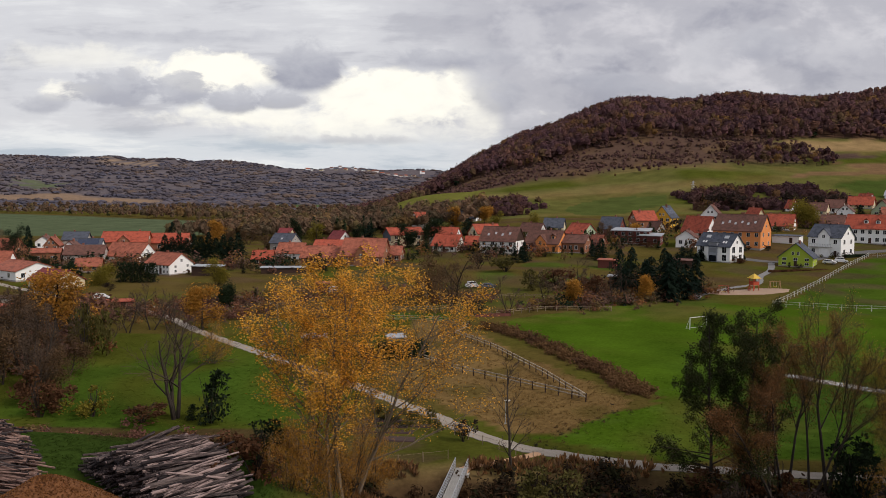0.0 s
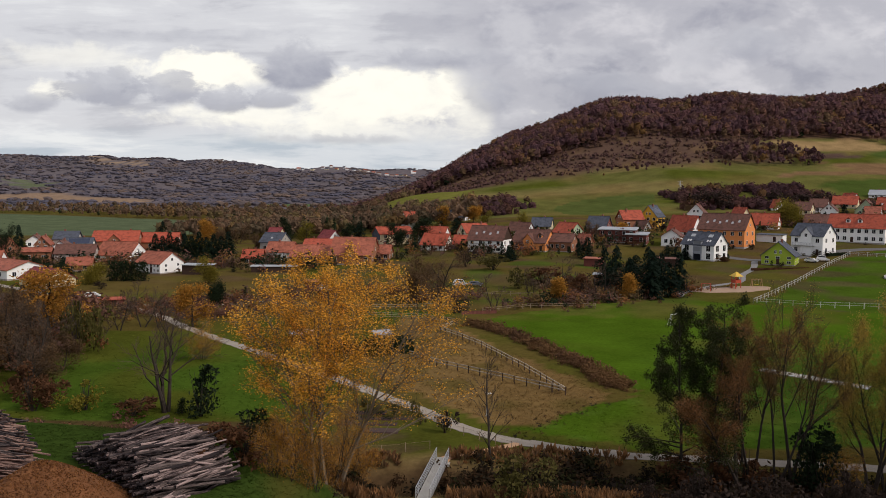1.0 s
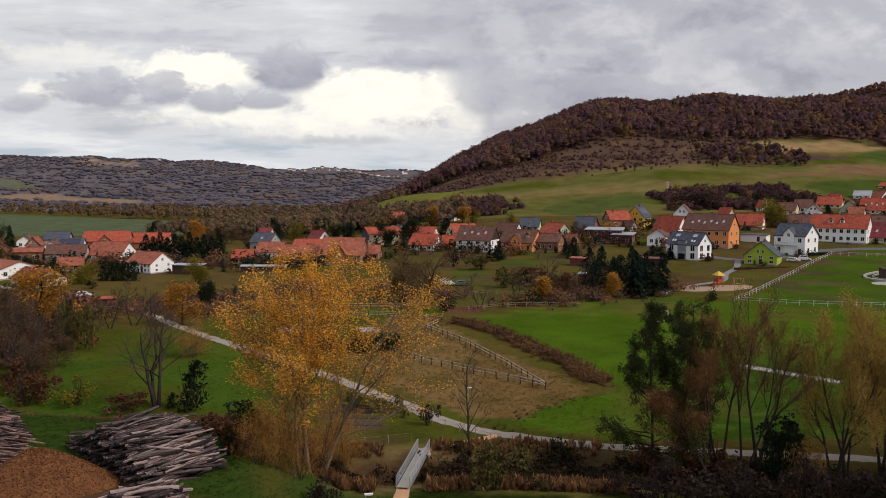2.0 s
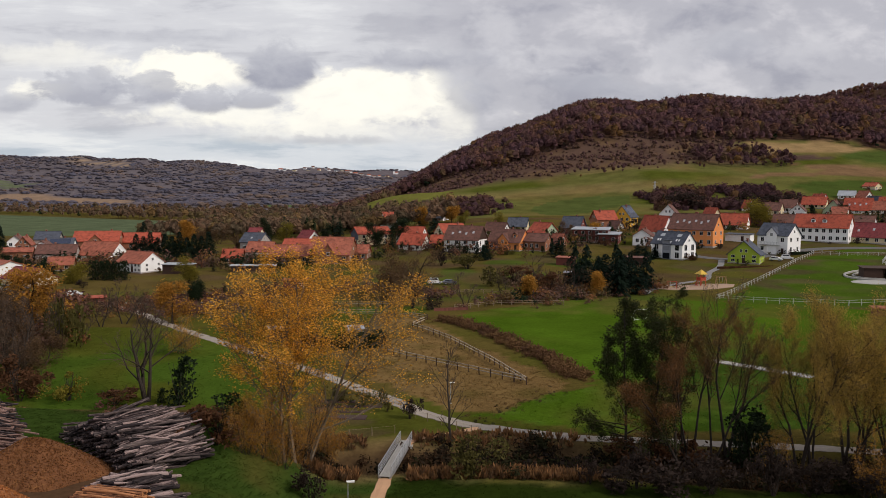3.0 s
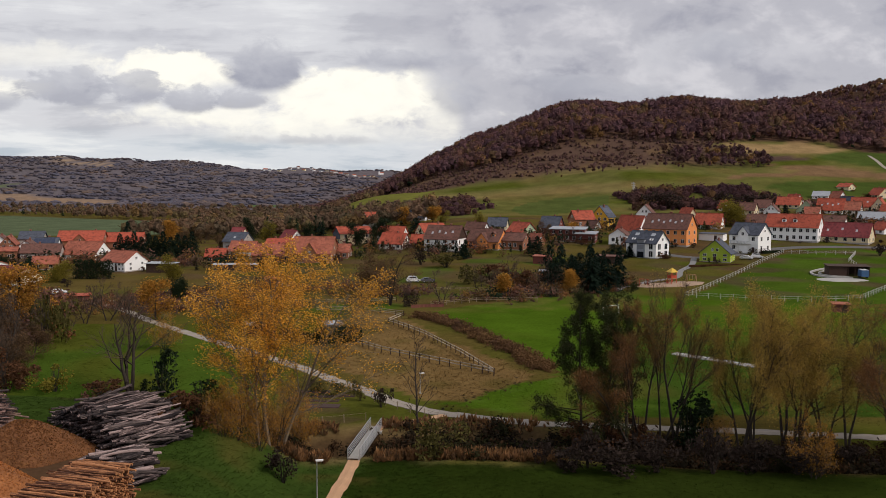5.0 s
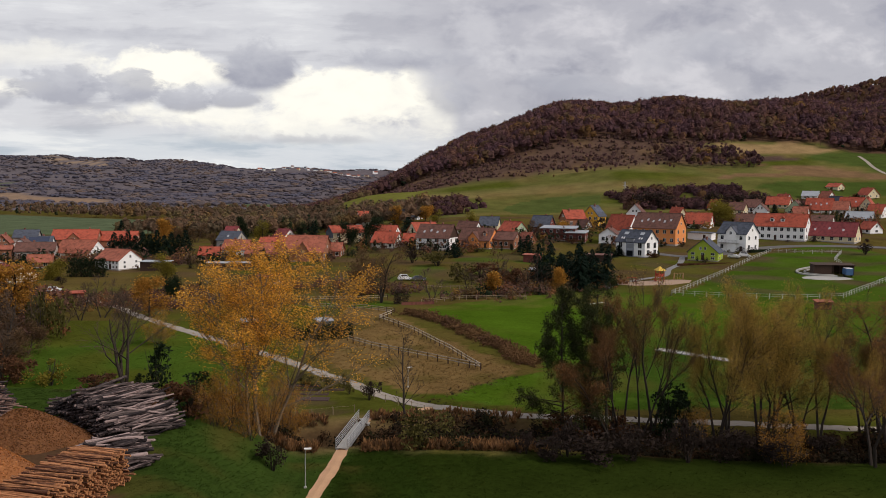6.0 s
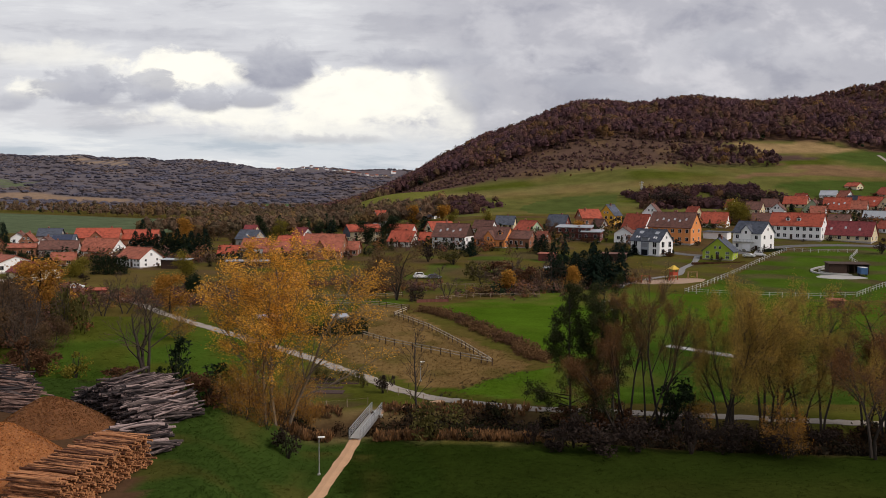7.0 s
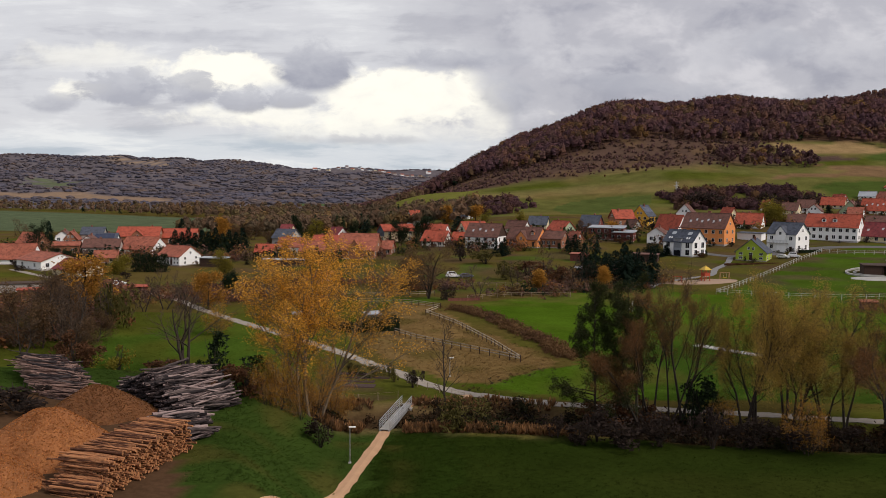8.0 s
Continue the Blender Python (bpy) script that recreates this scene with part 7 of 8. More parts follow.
fence([(-28, 203), (-19, 202), (-10, 202), (-1, 205)], 2.6, 1.3, (0.55, 0.92), 0.14, RAIL_WOOD, "old wooden fence beside the green lawn", 0.11, DARK_WOOD)
fence([(77.9, 214.1), (100, 243.3), (122, 272.6), (140.6, 297.3)], 3.0, 1.5, (0.5, 0.9), 0.13, FENCE_WHITE, "white-painted paddock fence running up to the hall", 0.065)
fence([(77.9, 214.1), (92, 207), (108, 203), (122, 205)], 3.2, 1.5, (0.5, 0.9), 0.13, FENCE_WHITE, "white-painted paddock fence along the meadow", 0.065)
fence([(122, 205), (134, 218), (147, 231), (165, 246)], 2.6, 1.5, (0.5, 0.9), 0.13, FENCE_WHITE, "white-painted fence beside the stable", 0.065)
fence([(140.6, 297.3), (150, 291), (163, 288), (152, 271), (150, 262)], 3.0, 1.4, (0.5, 0.9), 0.13, FENCE_WHITE, "white-painted fence along the village street", 0.065)
fence([(8.0, 196), (20, 204), (36, 205)], 2.6, 1.2, (0.55, 0.9), 0.12, OLD_WOOD, "wooden garden fence behind the pitch")
fence([(1, 222), (14, 226), (32, 222)], 2.8, 1.2, (0.55, 0.9), 0.12, OLD_WOOD, "old garden fence between the plots")
fence([(-2.5, 104.5), (2.5, 98.8), (8.0, 93.2)], 2.4, 1.1, (0.9,), 0.07, OLD_WOOD, "thin wire garden fence beside the lane", 0.015)
fence([(-13.5, 92.5), (-7, 91.5), (-1.5, 93.5)], 2.4, 1.1, (0.9,), 0.07, OLD_WOOD, "thin wire fence round the allotment", 0.015)


def board_fence(a, b, h, label):
    """An upright fence of boards."""
    ob = new("board_fence")
    ob.matrix_basis = pose(a[0], a[1], float(height(*a)), 0, 0, math.degrees(math.atan2(b[1] - a[1], b[0] - a[0])))
    tagged(ob, label, "fence")
    n = int(math.hypot(b[0] - a[0], b[1] - a[1]) / 0.5)
    for k in range(n):
        place("board", box_mesh("board", (0.46, 0.05, h), RED_BOARD), ob, pose(0.25 + 0.5 * k, 0, -0.1))
    place("cap", box_mesh("cap", (round(n * 0.5, 1), 0.14, 0.08), RED_BOARD), ob, pose(n * 0.25, 0, h - 0.098))


RED_BOARD = material("red_brown_boards", (0.17, 0.060, 0.045), 0.85, 0.2, 1.0, 8.0, 0.2, rand=0.2)
board_fence((3.0, 193.0), (11.5, 195.0), 0.8, "dark red board fence at the end of the pitch")


def goal(x, y, turn):
    ob = new("football_goal")
    ob.matrix_basis = pose(x, y, float(height(x, y)), 0, 0, turn)
    tagged(ob, "white metal football goal on the grass pitch", "football goal")
    for s in (-1, 1):
        place("post", box_mesh("post", (0.12, 0.12, 2.4), WHITE_PAINT), ob, pose(s * 2.5, 0, -0.05))
        between((s * 2.5, 0, 2.3), (s * 2.5, 1.1, 0.05), 0.05, "stay", WHITE_PAINT, ob)
    place("crossbar", box_mesh("crossbar", (5.12, 0.12, 0.12), WHITE_PAINT), ob, pose(0, 0, 2.354))
    place("ground_bar", box_mesh("ground_bar", (5.0, 0.05, 0.05), WHITE_PAINT), ob, pose(0, 1.1, 0.0))


goal(49.9, 179.5, 32)


# ---- playground ----
PLAY_RED = material("red_painted_timber", (0.42, 0.065, 0.03), 0.6, 0.15, 1.0, 6.0, 0.1)
PLAY_YELLOW = material("yellow_plastic", (0.62, 0.40, 0.05), 0.5, 0.1, 1.0, 6.0, 0.05)
PLAY_WOOD = material("play_timber", (0.34, 0.20, 0.10), 0.8, 0.2, 1.0, 8.0, 0.2)


def patch(name, cx, cy, rx, ry, turn, mat, label, category, lift=0.07, seed=1):
    """A loose-edged area lying on the ground."""
    rng = random.Random(seed)
    v, f = [], []
    n, m = 48, 5
    ph = [rng.uniform(0, 6.28) for _ in range(3)]
    c, s = math.cos(radians(turn)), math.sin(radians(turn))
    for i in range(m + 1):
        for k in range(n):
            a = 6.2832 * k / n
            e = (1 + 0.10 * math.sin(2 * a + ph[0]) + 0.07 * math.sin(3 * a + ph[1]) + 0.04 * math.sin(7 * a + ph[2])) * i / m
            px, py = math.cos(a) * rx * e, math.sin(a) * ry * e
            x, y = cx + px * c - py * s, cy + px * s + py * c
            v.append((x, y, float(height(x, y)) + lift * (1 if i < m else -1)))
    for i in range(m):
        f += [(i * n + k, i * n + (k + 1) % n, (i + 1) * n + (k + 1) % n, (i + 1) * n + k) for k in range(n)]
    return tagged(new(name, mesh_from(name, v, [q[::-1] for q in f], mat)), label, category, kind="structure")


patch("sand", 80, 237, 12.5, 5.0, 5, SAND, "pale sand of the playground", "sand", 0.16)
patch("paving", 134, 239.5, 7.5, 3.6, -12, CONCRETE, "pale concrete yard before the stable", "paving", 0.2, 4)


def play_tower(x, y, turn):
    ob = new("play_tower")
    ob.matrix_basis = pose(x, y, float(height(x, y)) + 0.05, 0, 0, turn)
    tagged(ob, "red wooden play tower with a yellow roof", "play tower")
    for sx in (-0.9, 0.9):
        for sy in (-0.9, 0.9):
            place("post", box_mesh("post", (0.16, 0.16, 3.6), PLAY_RED), ob, pose(sx, sy, -0.1))
    place("platform", box_mesh("platform", (2.0, 2.0, 0.12), PLAY_WOOD), ob, pose(0, 0, 1.5))
    for k, (px, py, t) in enumerate(((0, -0.98, 0), (0, 0.98, 0), (-0.98, 0, 90), (0.98, 0, 90))):
        place("panel", box_mesh("panel", (1.62, 0.06, 0.9), PLAY_RED), ob, pose(px, py, 1.62, 0, 0, t))
    bm = bmesh.new()
    bmesh.ops.create_cone(bm, cap_ends=True, segments=4, radius1=2.0, radius2=0.05, depth=1.3, matrix=pose(0, 0, 4.1, 0, 0, 45))
    part("roof", bm, PLAY_YELLOW, ob, "yellow pyramid roof")
    bm = bmesh.new()
    add_box(bm, -0.35, 0.35, 0, 3.6, -0.04, 0.04, Matrix.Translation((0, 0.95, 1.6)) @ pose(0, 0, 0, -26))
    part("slide", bm, PLAY_YELLOW, ob)
    bm = bmesh.new()
    for k in range(6):
        add_box(bm, -1.75 + 0.13 * k, -1.65 + 0.13 * k, -0.5, 0.5, 0.25 * k, 0.25 * k + 0.06)
    for s in (-0.5, 0.5):
        add_box(bm, -0.05, 0.05, s - 0.05, s + 0.05, 0, 1.9, Matrix.Translation((-1.8, 0, 0)) @ pose(0, 0, 0, 0, 27))
    part("ladder", bm, PLAY_RED, ob)


play_tower(81.6, 238.8, 20)


def climbing_frame(x, y, turn, w, label, mat):
    ob = new("climbing_frame")
    ob.matrix_basis = pose(x, y, float(height(x, y)) + 0.1, 0, 0, turn)
    tagged(ob, label, "climbing frame")
    for sx in (-w / 2, w / 2):
        between((sx, -0.7, -0.1), (sx, 0, 2.1), 0.13, "leg", mat, ob)
        between((sx, 0.7, -0.1), (sx, 0, 2.1), 0.13, "leg", mat, ob)
    place("beam", box_mesh("beam", (w + 0.4, 0.14, 0.14), mat), ob, pose(0, 0, 2.05))
    for s in (-0.5, 0.5):
        between((s, 0, 0.6), (s, 0, 2.05), 0.03, "rope", STEEL, ob)
    place("swing_seat", box_mesh("swing_seat", (1.2, 0.25, 0.05), PLAY_YELLOW), ob, pose(0, 0, 0.55))


climbing_frame(88, 240.5, 10, 3.0, "wooden swing frame on the sand", PLAY_WOOD)
climbing_frame(72, 235, -15, 2.4, "low wooden climbing frame on the sand", PLAY_RED)


def pylon(x, y, h):
    """A small lattice mast with two cross arms."""
    ob = new("pylon")
    ob.matrix_basis = pose(x, y, float(height(x, y)), 0, 0, 25)
    tagged(ob, "slim pale steel power mast on the meadow slope", "power mast")
    for sx, sy in ((-1, -1), (1, -1), (1, 1), (-1, 1)):
        between((sx * 0.9, sy * 0.9, -0.2), (sx * 0.15, sy * 0.15, h), 0.12, "leg", STEEL, ob)
    for k in range(6):
        z0, z1 = h * k / 6, h * (k + 1) / 6
        w0, w1 = 0.9 - 0.75 * k / 6, 0.9 - 0.75 * (k + 1) / 6
        for a, b in (((-w0, -w0, z0), (w1, -w1, z1)), ((w0, -w0, z0), (-w1, -w1, z1)), ((w0, -w0, z0), (w1, w1, z1)), ((-w0, w0, z0), (-w1, -w1, z1))):
            between(a, b, 0.07, "brace", STEEL, ob)
    for z in (h * 0.72, h * 0.9):
        place("arm", box_mesh("arm", (3.6, 0.14, 0.14), STEEL), ob, pose(0, 0, z))


pylon(136.5, 510, 8.5)


def vegetable_bed(x, y, turn, L, W, rows, seed, label):
    """A garden bed of raised soil with rows of low plants."""
    ob = new("garden_bed")
    ob.matrix_basis = pose(x, y, float(height(x, y)), 0, 0, turn)
    tagged(ob, label, "garden bed", "allotment beds")
    rng = random.Random(seed)
    bm = bmesh.new()
    add_prism(bm, [(-W / 2, -0.1), (W / 2, -0.1), (W / 2 - 0.12, 0.14), (-W / 2 + 0.12, 0.14)], "x", -L / 2, L / 2)
    part("soil", bm, BED_SOIL, ob)
    for r in range(rows):
        lo = Shape()
        cy = -W / 2 + W * (r + 0.5) / rows
        for k in range(int(L * 26)):
            lo.leaf(Vector((rng.uniform(-L / 2 + 0.1, L / 2 - 0.1), cy + rng.gauss(0, 0.09), 0.16 + abs(rng.gauss(0, 0.12)))), 0.22, rng)
        tagged(place("foliage", lo.mesh("foliage", LEAF[rng.choice(("olive", "yellowgreen", "dark"))]), ob, Matrix()), kind="stuff")


BED_SOIL = material("dug_bed_soil", (0.062, 0.036, 0.032), 0.95, 0.3, 0.8, 6, 0.8)
for k, (bx, by, bl, bw, br) in enumerate(((-10.4, 108.6, 5.2, 1.6, 3), (-9.6, 106.0, 5.6, 1.4, 3), (-8.7, 103.6, 5.4, 1.5, 2), (-8.0, 100.6, 4.8, 2.0, 0), (-12.6, 104.2, 1.6, 3.0, 2), (-5.2, 106.2, 2.6, 1.4, 2))):
    vegetable_bed(bx, by, -4, bl, bw, br, k, "dug garden bed with low rows of greens" if br else "bare dug garden bed of dark soil")
path_lamp(5.6, 107.3, 3.0)

# ---- stable, cars, sheds ----
BLUE = material("blue_painted_steel", (0.06, 0.13, 0.26), 0.45, 0.1, 1, 6, 0.05)
RUBBER = material("black_rubber", (0.02, 0.02, 0.02), 0.85, 0.1, 2, 9, 0.1)
CAR_GREY = material("dark_grey_car_paint", (0.10, 0.11, 0.13), 0.25, 0.03, 1, 6, 0, spec=0.5)


def car(x, y, turn, mat, label, van=0):
    ob = new("car")
    ob.matrix_basis = pose(x, y, float(height(x, y)) + 0.1, 0, 0, turn)
    tagged(ob, label, "car", "parked cars")
    top = 1.9 if van else 1.45
    bm = bmesh.new()
    side = [(-2.1, 0.35), (2.1, 0.35), (2.15, 0.75), (1.25, 0.95), (0.7, top - 0.05), (-1.3, top), (-1.95, 1.0), (-2.15, 0.8)]
    add_prism(bm, side, "y", -0.85, 0.85)
    for v in bm.verts:
        if v.co.z > 1.0:
            v.co.y *= 0.84
    part("body", bm, mat, ob)
    bm = bmesh.new()
    add_prism(bm, [(-1.75, 1.02), (1.05, 1.0), (0.62, top - 0.12), (-1.28, top - 0.1)], "y", -0.83, 0.83)
    for v in bm.verts:
        v.co.y *= 1.0 if v.co.z < 1.1 else 0.90
    part("window", bm, GLASS, ob)
    for sx in (-1.3, 1.3):
        for sy in (-0.8, 0.8):
            bm = bmesh.new()
            bmesh.ops.create_cone(bm, cap_ends=True, segments=16, radius1=0.32, radius2=0.32, depth=0.22, matrix=pose(sx, sy, 0.32, 90))
            w = part("tyre", bm, RUBBER, ob)
            bm = bmesh.new()
            bmesh.ops.create_cone(bm, cap_ends=True, segments=12, radius1=0.19, radius2=0.19, depth=0.24, matrix=pose(sx, sy, 0.32, 90))
            part("rim", bm, STEEL, w)
    for s in (-0.55, 0.55):
        place("headlight", box_mesh("headlight", (0.06, 0.3, 0.14), STEEL), ob, pose(2.13, s, 0.66))


car(121.0, 282.5, -35, CAR_WHITE, "white car parked by the green house")
car(125.6, 284.5, -20, CAR_WHITE, "white van parked beside a white car", 1)
car(-97.0, 225.0, 20, CAR_WHITE, "white car parked under the carport")
car(3.0, 243.0, 15, CAR_WHITE, "white camper van parked on the grass", 1)
car(7.5, 242.0, 5, CAR_GREY, "dark grey car parked on the grass")
car(130.0, 316.0, 60, CAR_GREY, "dark grey car parked by the garages")
car(135.0, 319.0, 60, CAR_GREY, "dark car parked by the garages")
car(-35.5, 236.0, 10, CAR_WHITE, "white van parked behind the poplars", 1)


def shed(x, y, turn, L, W, h, mat, roof, label, open_front=0, slope=0.3):
    ob = new("shed")
    z = float(height(x, y))
    ob.matrix_basis = pose(x, y, z, 0, 0, turn)
    tagged(ob, label, "shed")
    if open_front:
        bm = bmesh.new()
        add_box(bm, -L / 2, L / 2, W / 2 - 0.12, W / 2, -0.8, h)
        add_box(bm, -L / 2, -L / 2 + 0.12, -W / 2, W / 2 - 0.124, -0.8, h)
        add_box(bm, L / 2 - 0.12, L / 2, -W / 2, W / 2 - 0.124, -0.8, h)
        add_box(bm, -L / 2 + 0.124, -L * 0.05, -W / 2, -W / 2 + 0.12, -0.8, h)
        part("wall", bm, mat, ob)
        for k in range(4):
            place("post", box_mesh("post", (0.18, 0.18, h + 0.8), mat), ob, pose(-L * 0.02 + k * L * 0.165, -W / 2 + 0.1, -0.8))
    else:
        part("wall", box_bm(-L / 2, L / 2, -W / 2, W / 2, -0.8, h), mat, ob)
        place("door", box_mesh("door", (1.1, 0.08, 2.0), DARK_WOOD), ob, pose(L * 0.2, -W / 2 - 0.03, 0.0))
    bm = bmesh.new()
    add_prism(bm, [(-W / 2 - 0.4, h + 0.004), (W / 2 + 0.4, h + slope), (W / 2 + 0.4, h + slope + 0.14), (-W / 2 - 0.4, h + 0.144)], "x", -L / 2 - 0.4, L / 2 + 0.4)
    part("roof", bm, roof, ob)


shed(139.6, 247.5, -10, 12.0, 5.0, 2.8, DARK_WOOD, DARK_WOOD, "dark timber stable with an open front", 1)
shed(-12.0, 151.6, 20, 2.8, 2.2, 2.9, WALLS["grey"], ROOFS["tin"], "garden shed with a pale metal roof behind a hedge")
shed(-27.5, 156.0, 15, 4.2, 2.4, 2.2, DARK_WOOD, ROOFS["tin"], "open shelter with a pale metal roof")
shed(-102.0, 200.0, 22, 22.0, 2.6, 2.0, RED_BOARD, ROOFS["red"], "long low shed roofed with red tiles")
shed(-118.0, 208.0, 22, 12.0, 3.0, 2.3, WALLS["grey"], DARK_WOOD, "dark weathered shed beside the farm")
shed(-86.0, 208.0, 22, 8.0, 3.0, 1.9, RED_BOARD, ROOFS["red"], "low red-roofed garden shed")
shed(-60.0, 284.0, 5, 15.0, 3.0, 1.7, DARK_WOOD, ROOFS["tin"], "long open store with a pale flat roof")
shed(-84.0, 278.0, -12, 10.0, 4.0, 3.0, DARK_WOOD, ROOFS["tin"], "dark lean-to with a pale metal roof")
shed(111.0, 280.5, -31, 3.4, 3.0, 2.2, WALLS["white"], ROOFS["slate"], "small white garden shed beside the green house")
shed(72.0, 283.0, -20, 9.0, 4.0, 2.4, DARK_WOOD, ROOFS["brown"], "dark wooden carport with brown roof")
shed(45.0, 250.0, -15, 4.0, 3.0, 2.2, DARK_WOOD, ROOFS["tin"], "small dark garden hut among conifers")
shed(107.5, 186.5, -8, 3.6, 2.0, 1.9, RED_BOARD, ROOFS["oldred"], "small rust-red field shelter by the paddock fence")
shed(125.0, 330.0, -38, 10.0, 5.0, 2.6, WALLS["white"], ROOFS["slate"], "white garage block with dark doors")
shed(48.0, 281.0, -22, 6.0, 3.5, 2.5, WALLS["maroon"], ROOFS["oldred"], "small red-brown garden house")
shed(-38.0, 240.0, 4, 7.0, 3.0, 2.4, RED_BOARD, ROOFS["oldred"], "red-brown barn shed behind the poplars")


def trailer(x, y, turn):
    ob = new("trailer")
    ob.matrix_basis = pose(x, y, float(height(x, y)) + 0.2, 0, 0, turn)
    tagged(ob, "blue horse trailer parked beside the stable", "trailer")
    bm = bmesh.new()
    add_prism(bm, [(-2.0, 0.5), (2.0, 0.5), (2.2, 1.2), (1.9, 2.5), (-2.0, 2.5)], "y", -1.0, 1.0)
    part("body", bm, BLUE, ob)
    part("roof", box_bm(-2.0, 1.9, -0.98, 0.98, 2.504, 2.6), CAR_WHITE, ob)
    for sx in (-0.5, 0.5):
        for sy in (-1.05, 1.05):
            bm = bmesh.new()
            bmesh.ops.create_cone(bm, cap_ends=True, segments=14, radius1=0.35, radius2=0.35, depth=0.2, matrix=pose(sx, sy, 0.25, 90))
            part("tyre", bm, RUBBER, ob)
    between((2.0, 0, 0.55), (3.3, 0, 0.45), 0.1, "drawbar", STEEL, ob)


trailer(141.6, 241.2, 80)
ribbon("kerb", [(138.5, 241.5), (132.5, 243.5), (129.5, 248), (131, 253), (137, 257.5), (145, 260)], 0.7, CONCRETE, "pale curved kerb of the riding ring", "kerb", lift=0.45, thick=0.7, rag=0.0, step=0.8)
ribbon("kerb", [(138.5, 243.6), (134.5, 245.2), (132, 248.6), (133, 252), (138, 255.5), (145, 257.5)], 0.5, CONCRETE, "inner curved kerb of the riding ring", "kerb", lift=0.35, thick=0.6, rag=0.0, step=0.8)


def clipped_hedge(a, b, w, h, seed, label, colour="dark"):
    """A dense clipped hedge of small leaves over a dark core."""
    ob = new("hedge")
    ob.matrix_basis = pose(a[0], a[1], float(height(*a)), 0, 0, math.degrees(math.atan2(b[1] - a[1], b[0] - a[0])))
    tagged(ob, label, "hedge")
    L = math.hypot(b[0] - a[0], b[1] - a[1])
    rng = random.Random(seed)
    bm = bmesh.new()
    n = max(2, int(L))
    for k in range(n):
        add_box(bm, L * k / n, L * (k + 1) / n - 0.004, -w / 2 + 0.1, w / 2 - 0.1, -0.2, h * rng.uniform(0.86, 0.95))
    part("core", bm, LEAF[colour], ob)
    lo = Shape()
    for k in range(int(L * (w + 2 * h) * 26)):
        x = rng.uniform(0, L)
        u = rng.uniform(0, w + 2 * h)
        q = (x, -w / 2, u) if u < h else ((x, u - h - w / 2, h) if u < h + w else (x, w / 2, u - h - w))
        lo.leaf(Vector(q) + Vector((0, rng.gauss(0, 0.06), rng.gauss(0, 0.07))), 0.24, rng)
    place("foliage", lo.mesh("foliage", LEAF[colour]), ob, Matrix())


clipped_hedge((-14.3, 146.2), (-6.4, 149.2), 3.4, 2.9, 1, "tall clipped dark green hedge in the pasture")
clipped_hedge((96, 268), (116, 272), 1.0, 0.8, 2, "low brown hedge before the green house", "rust")
clipped_hedge((132, 296), (141, 299), 1.2, 1.2, 3, "dark hedge before the white hall")
clipped_hedge((-22, 153), (-15, 145), 1.6, 2.0, 4, "dark overgrown hedge by the shelter")

# ---- shrubs at the house walls ----
for k, ob in enumerate([o for o in scene.collection.objects if o.name.startswith("house") and o.type == "EMPTY"]):
    rng = random.Random(k)
    wall = next(c for c in ob.children if c.name.startswith("wall"))
    xs_, ys_ = [v.co.x for v in wall.data.vertices], [v.co.y for v in wall.data.vertices]
    for j in range(rng.choice((2, 3, 3, 4))):
        side = rng.random() < 0.65
        p = ob.matrix_basis @ (Vector((rng.uniform(min(xs_), max(xs_)), min(ys_) - rng.uniform(1.5, 5.0), 0)) if side else Vector((max(xs_) + rng.uniform(1.2, 3.0), rng.uniform(min(ys_), max(ys_)), 0)))
        kind, words = rng.choice((("darkbush", "dark garden bush beside a house wall"), ("olivebush", "olive-green garden shrub beside a house"), ("ivy", "dark evergreen shrub in a front garden"), ("scrub", "brown leafless shrub in a house garden"), ("redbush", "rust-brown garden shrub beside a house")))
        size = rng.uniform(0.9, 2.2)
        tree(kind, p.x, p.y, size * (1.5 if kind == "ivy" else 1.0), size * rng.uniform(1.0, 1.9) * (0.6 if kind == "ivy" else 1.0), words)

# ---- far town on the ridge ----
for k in range(22):
    rng = random.Random(900 + k)
    fx = -470 + k * 15.5 + rng.uniform(-7, 7)
    fy = 2570 + k * 11 + rng.uniform(-45, 20)
    house(fx, fy, rng.uniform(-40, 40), rng.uniform(8, 14), 8, rng.uniform(2.5, 5), 3, "R", rng.choice(("white", "cream", "white", "timber")), rng.choice(("oldred", "brown", "slate")), (2, 1), "distant pale house of a town on the ridge", chim=0)


def church(x, y):
    ob = new("church")
    ob.matrix_basis = pose(x, y, float(height(x, y)), 0, 0, 10) @ Matrix.Diagonal((0.6, 0.6, 0.62, 1))
    tagged(ob, "distant pale church with a pointed slate spire", "church")
    part("tower", box_bm(-4, 4, -4, 4, -2, 16), WALLS["white"], ob)
    bm = bmesh.new()
    bmesh.ops.create_cone(bm, cap_ends=True, segments=8, radius1=5.2, radius2=0.1, depth=15, matrix=pose(0, 0, 23.5))
    part("spire", bm, ROOFS["slate"], ob)
    bm = bmesh.new()
    add_prism(bm, [(-5, -2), (5, -2), (5, 8), (0, 13), (-5, 8)], "x", 4.004, 24)
    part("nave", bm, WALLS["white"], ob)
    part("nave_roof", roof_bm(5, 20, 8, 5, "x", 0.4, 0.2, 0.0, 4.1, 24.4), ROOFS["oldred"], ob)


church(-142, 2850)

# ---- grass and reeds ----
BLADE = material("grass_blades", (0.1, 0.1, 0.1), 0.9, 0.3, 0.2, 2.0, 0.0, spec=0.0, attribute="tint", rand=0.3, island=True, leafy=0.5)


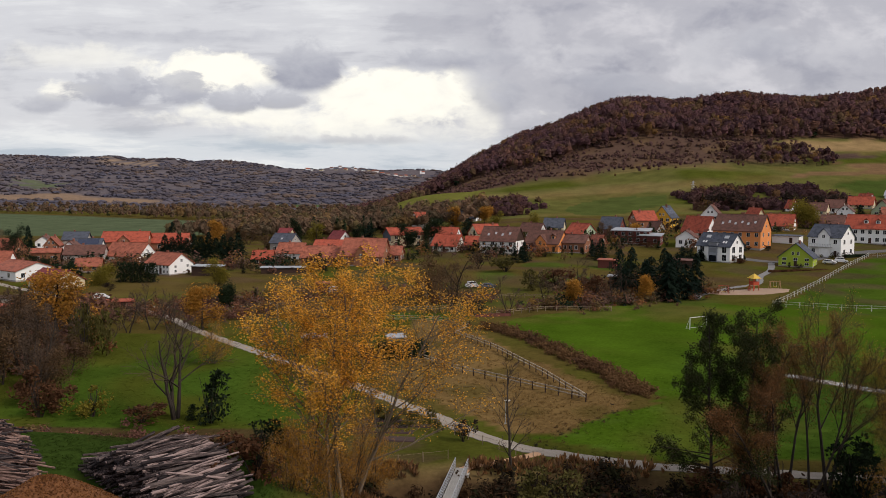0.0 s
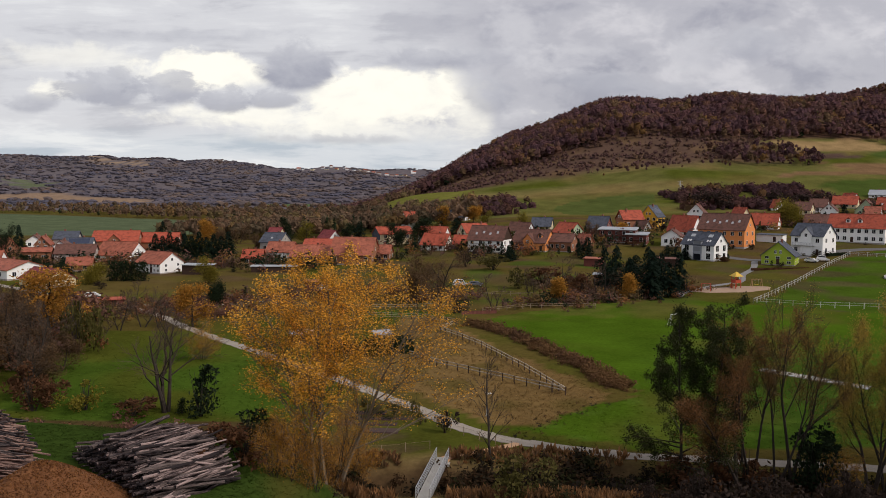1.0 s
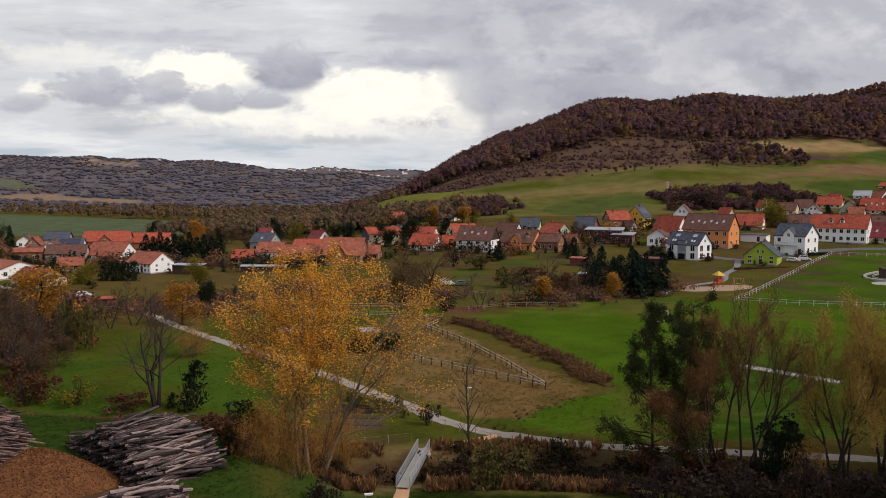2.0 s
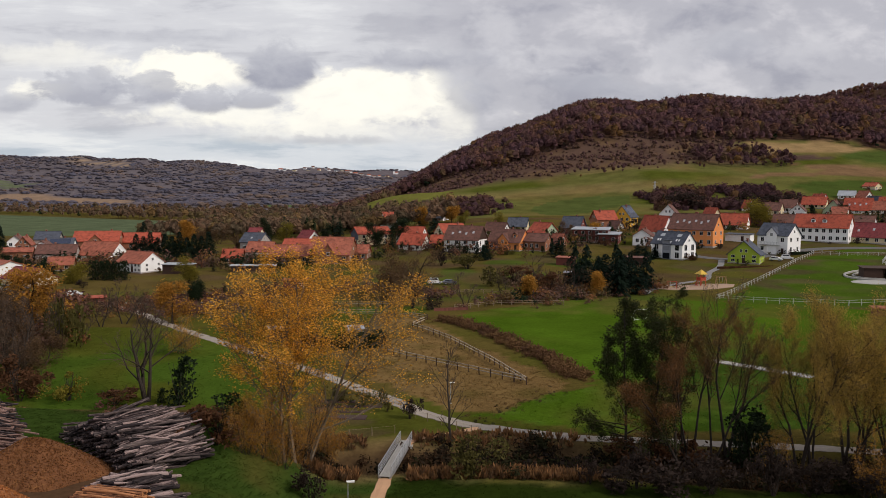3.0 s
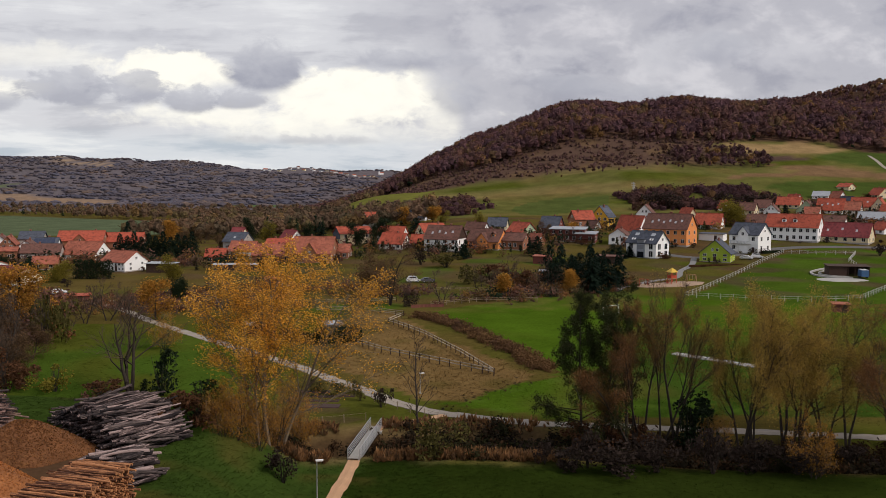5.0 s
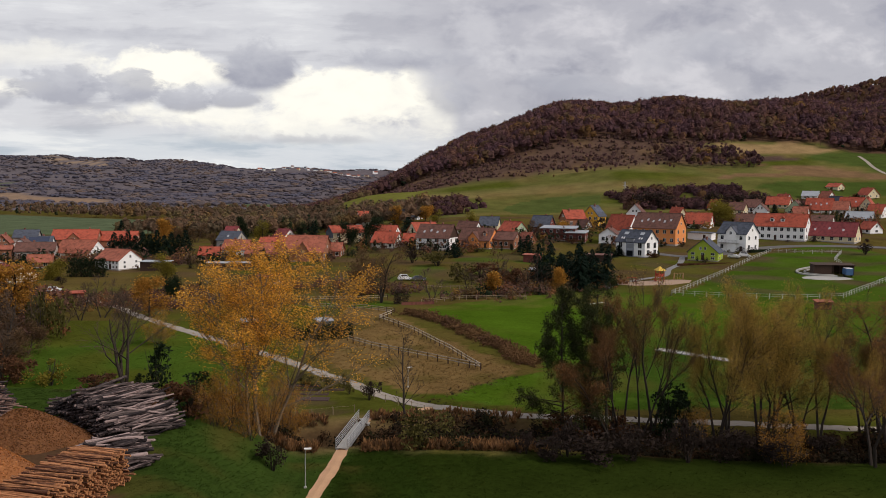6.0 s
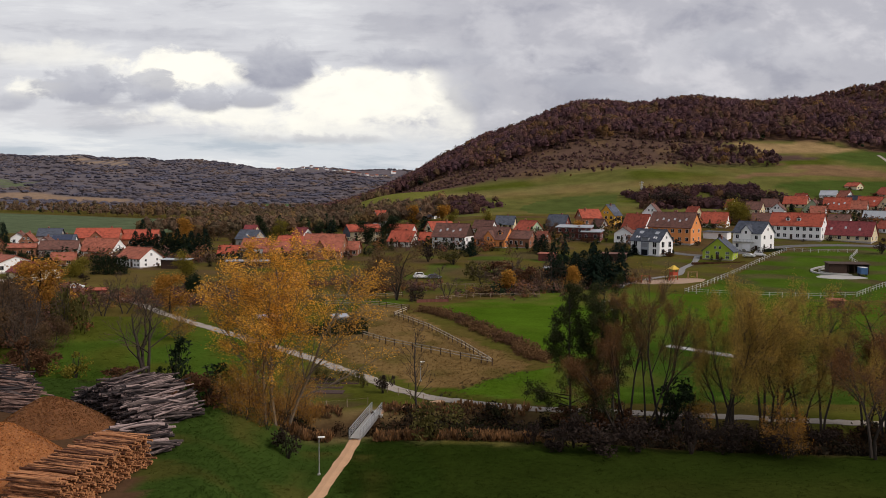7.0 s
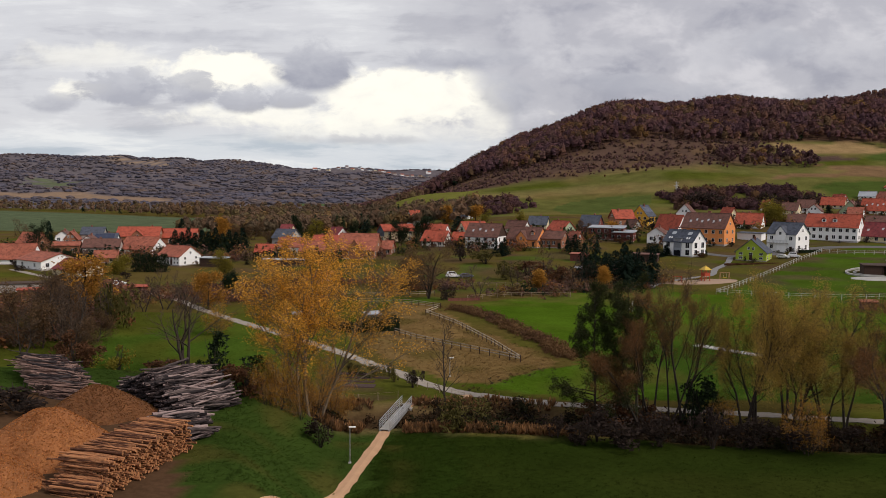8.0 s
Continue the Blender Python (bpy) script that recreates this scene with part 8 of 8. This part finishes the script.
def tufts(name, xs, ys, hs, spread, pal, seed, label, blades=6):
    rng = np.random.RandomState(seed)
    n = len(xs)
    zs = height(xs, ys)
    c = np.stack([xs, ys, zs - 0.03], -1)
    az = rng.uniform(0, 6.283, (n, blades))
    out = rng.uniform(0.1, 1.0, (n, blades)) * spread
    d = np.stack([np.cos(az), np.sin(az), 0 * az], -1)
    root = c[:, None] + d * (out * 0.4)[..., None]
    hh = hs[:, None] * rng.uniform(0.5, 1.1, (n, blades))
    tip = root + d * (out * 1.5)[..., None] + np.array([0, 0, 1.0]) * hh[..., None]
    w = np.stack([-np.sin(az), np.cos(az), 0 * az], -1) * (0.12 * hs[:, None] + 0.015)[..., None]
    mid = root * 0.45 + tip * 0.55
    flip = np.where((np.cross(mid + w - root, tip - root)[..., 2] < 0)[..., None], -1.0, 1.0)
    v = np.stack([root, mid + w * flip, tip, mid - w * flip], 2).reshape(-1, 3)
    f = np.arange(len(v)).reshape(-1, 4)
    tone = cover(xs, ys) if pal is None else pal[rng.randint(len(pal), size=n)]
    col = np.repeat(tone * rng.uniform(0.9, 1.7, (n, 1)), blades * 4, 0)
    me = mesh_from(name, v, f, BLADE, col)
    upright = me.attributes.new("custom_normal", "FLOAT_VECTOR", "POINT")
    upright.data.foreach_set("vector", np.tile(np.array([0.0, -0.25, 0.97], np.float32), len(v)))
    tagged(new(name, me), label, "grass", kind="stuff")


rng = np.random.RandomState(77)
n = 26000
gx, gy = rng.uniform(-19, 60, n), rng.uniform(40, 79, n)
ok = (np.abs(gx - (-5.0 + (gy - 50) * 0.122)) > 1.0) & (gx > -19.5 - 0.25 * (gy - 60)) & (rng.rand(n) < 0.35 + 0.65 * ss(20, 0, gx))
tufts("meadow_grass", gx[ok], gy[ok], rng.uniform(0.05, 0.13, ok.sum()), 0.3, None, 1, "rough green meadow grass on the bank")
n = 9000
gx, gy = rng.uniform(-60, -16, n), rng.uniform(62, 84, n)
ok = (gy < 77 + 0.12 * gx + 5) & (gy > 68)
tufts("meadow_grass", gx[ok], gy[ok], rng.uniform(0.06, 0.15, ok.sum()), 0.3, None, 2, "green grass behind the timber yard")
n = 5200
gx = rng.uniform(-14, 80, n)
gy = 1.15 * STREAM(gx / 1.15) + rng.choice([-1, 1], n, p=[0.75, 0.25]) * rng.uniform(4.5, 8.0, n)
ok = (np.abs(gx + 2.0) > 2.6) & (rng.rand(n) < 0.8 - 0.8 * ss(15, 24, gx))
tufts("dry_reeds", gx[ok], gy[ok], rng.uniform(0.5, 1.2, ok.sum()), 0.4, np.array([(0.20, 0.105, 0.045), (0.16, 0.085, 0.04), (0.11, 0.065, 0.035)]), 3, "straw-coloured reeds along the stream", 7)
n = 8000
gx, gy = rng.uniform(-24, 32, n), rng.uniform(96, 178, n)
ok = inside(gx, gy, PASTURE)
tufts("pasture_grass", gx[ok], gy[ok], rng.uniform(0.12, 0.3, ok.sum()), 0.35, None, 4, "dry yellow-brown pasture grass")
n = 9000
gx, gy = rng.uniform(-90, -12, n), rng.uniform(98, 172, n)
ok = gy < 150 - (gx + 39) * 0.95 - 4
tufts("meadow_grass", gx[ok], gy[ok], rng.uniform(0.08, 0.2, ok.sum()), 0.35, None, 5, "green meadow grass beside the lane")
n = 9000
gx, gy = rng.uniform(8, 75, n), rng.uniform(90, 135, n)
tufts("meadow_grass", gx, gy, rng.uniform(0.06, 0.16, n), 0.3, None, 6, "lush green grass of the wet meadow")
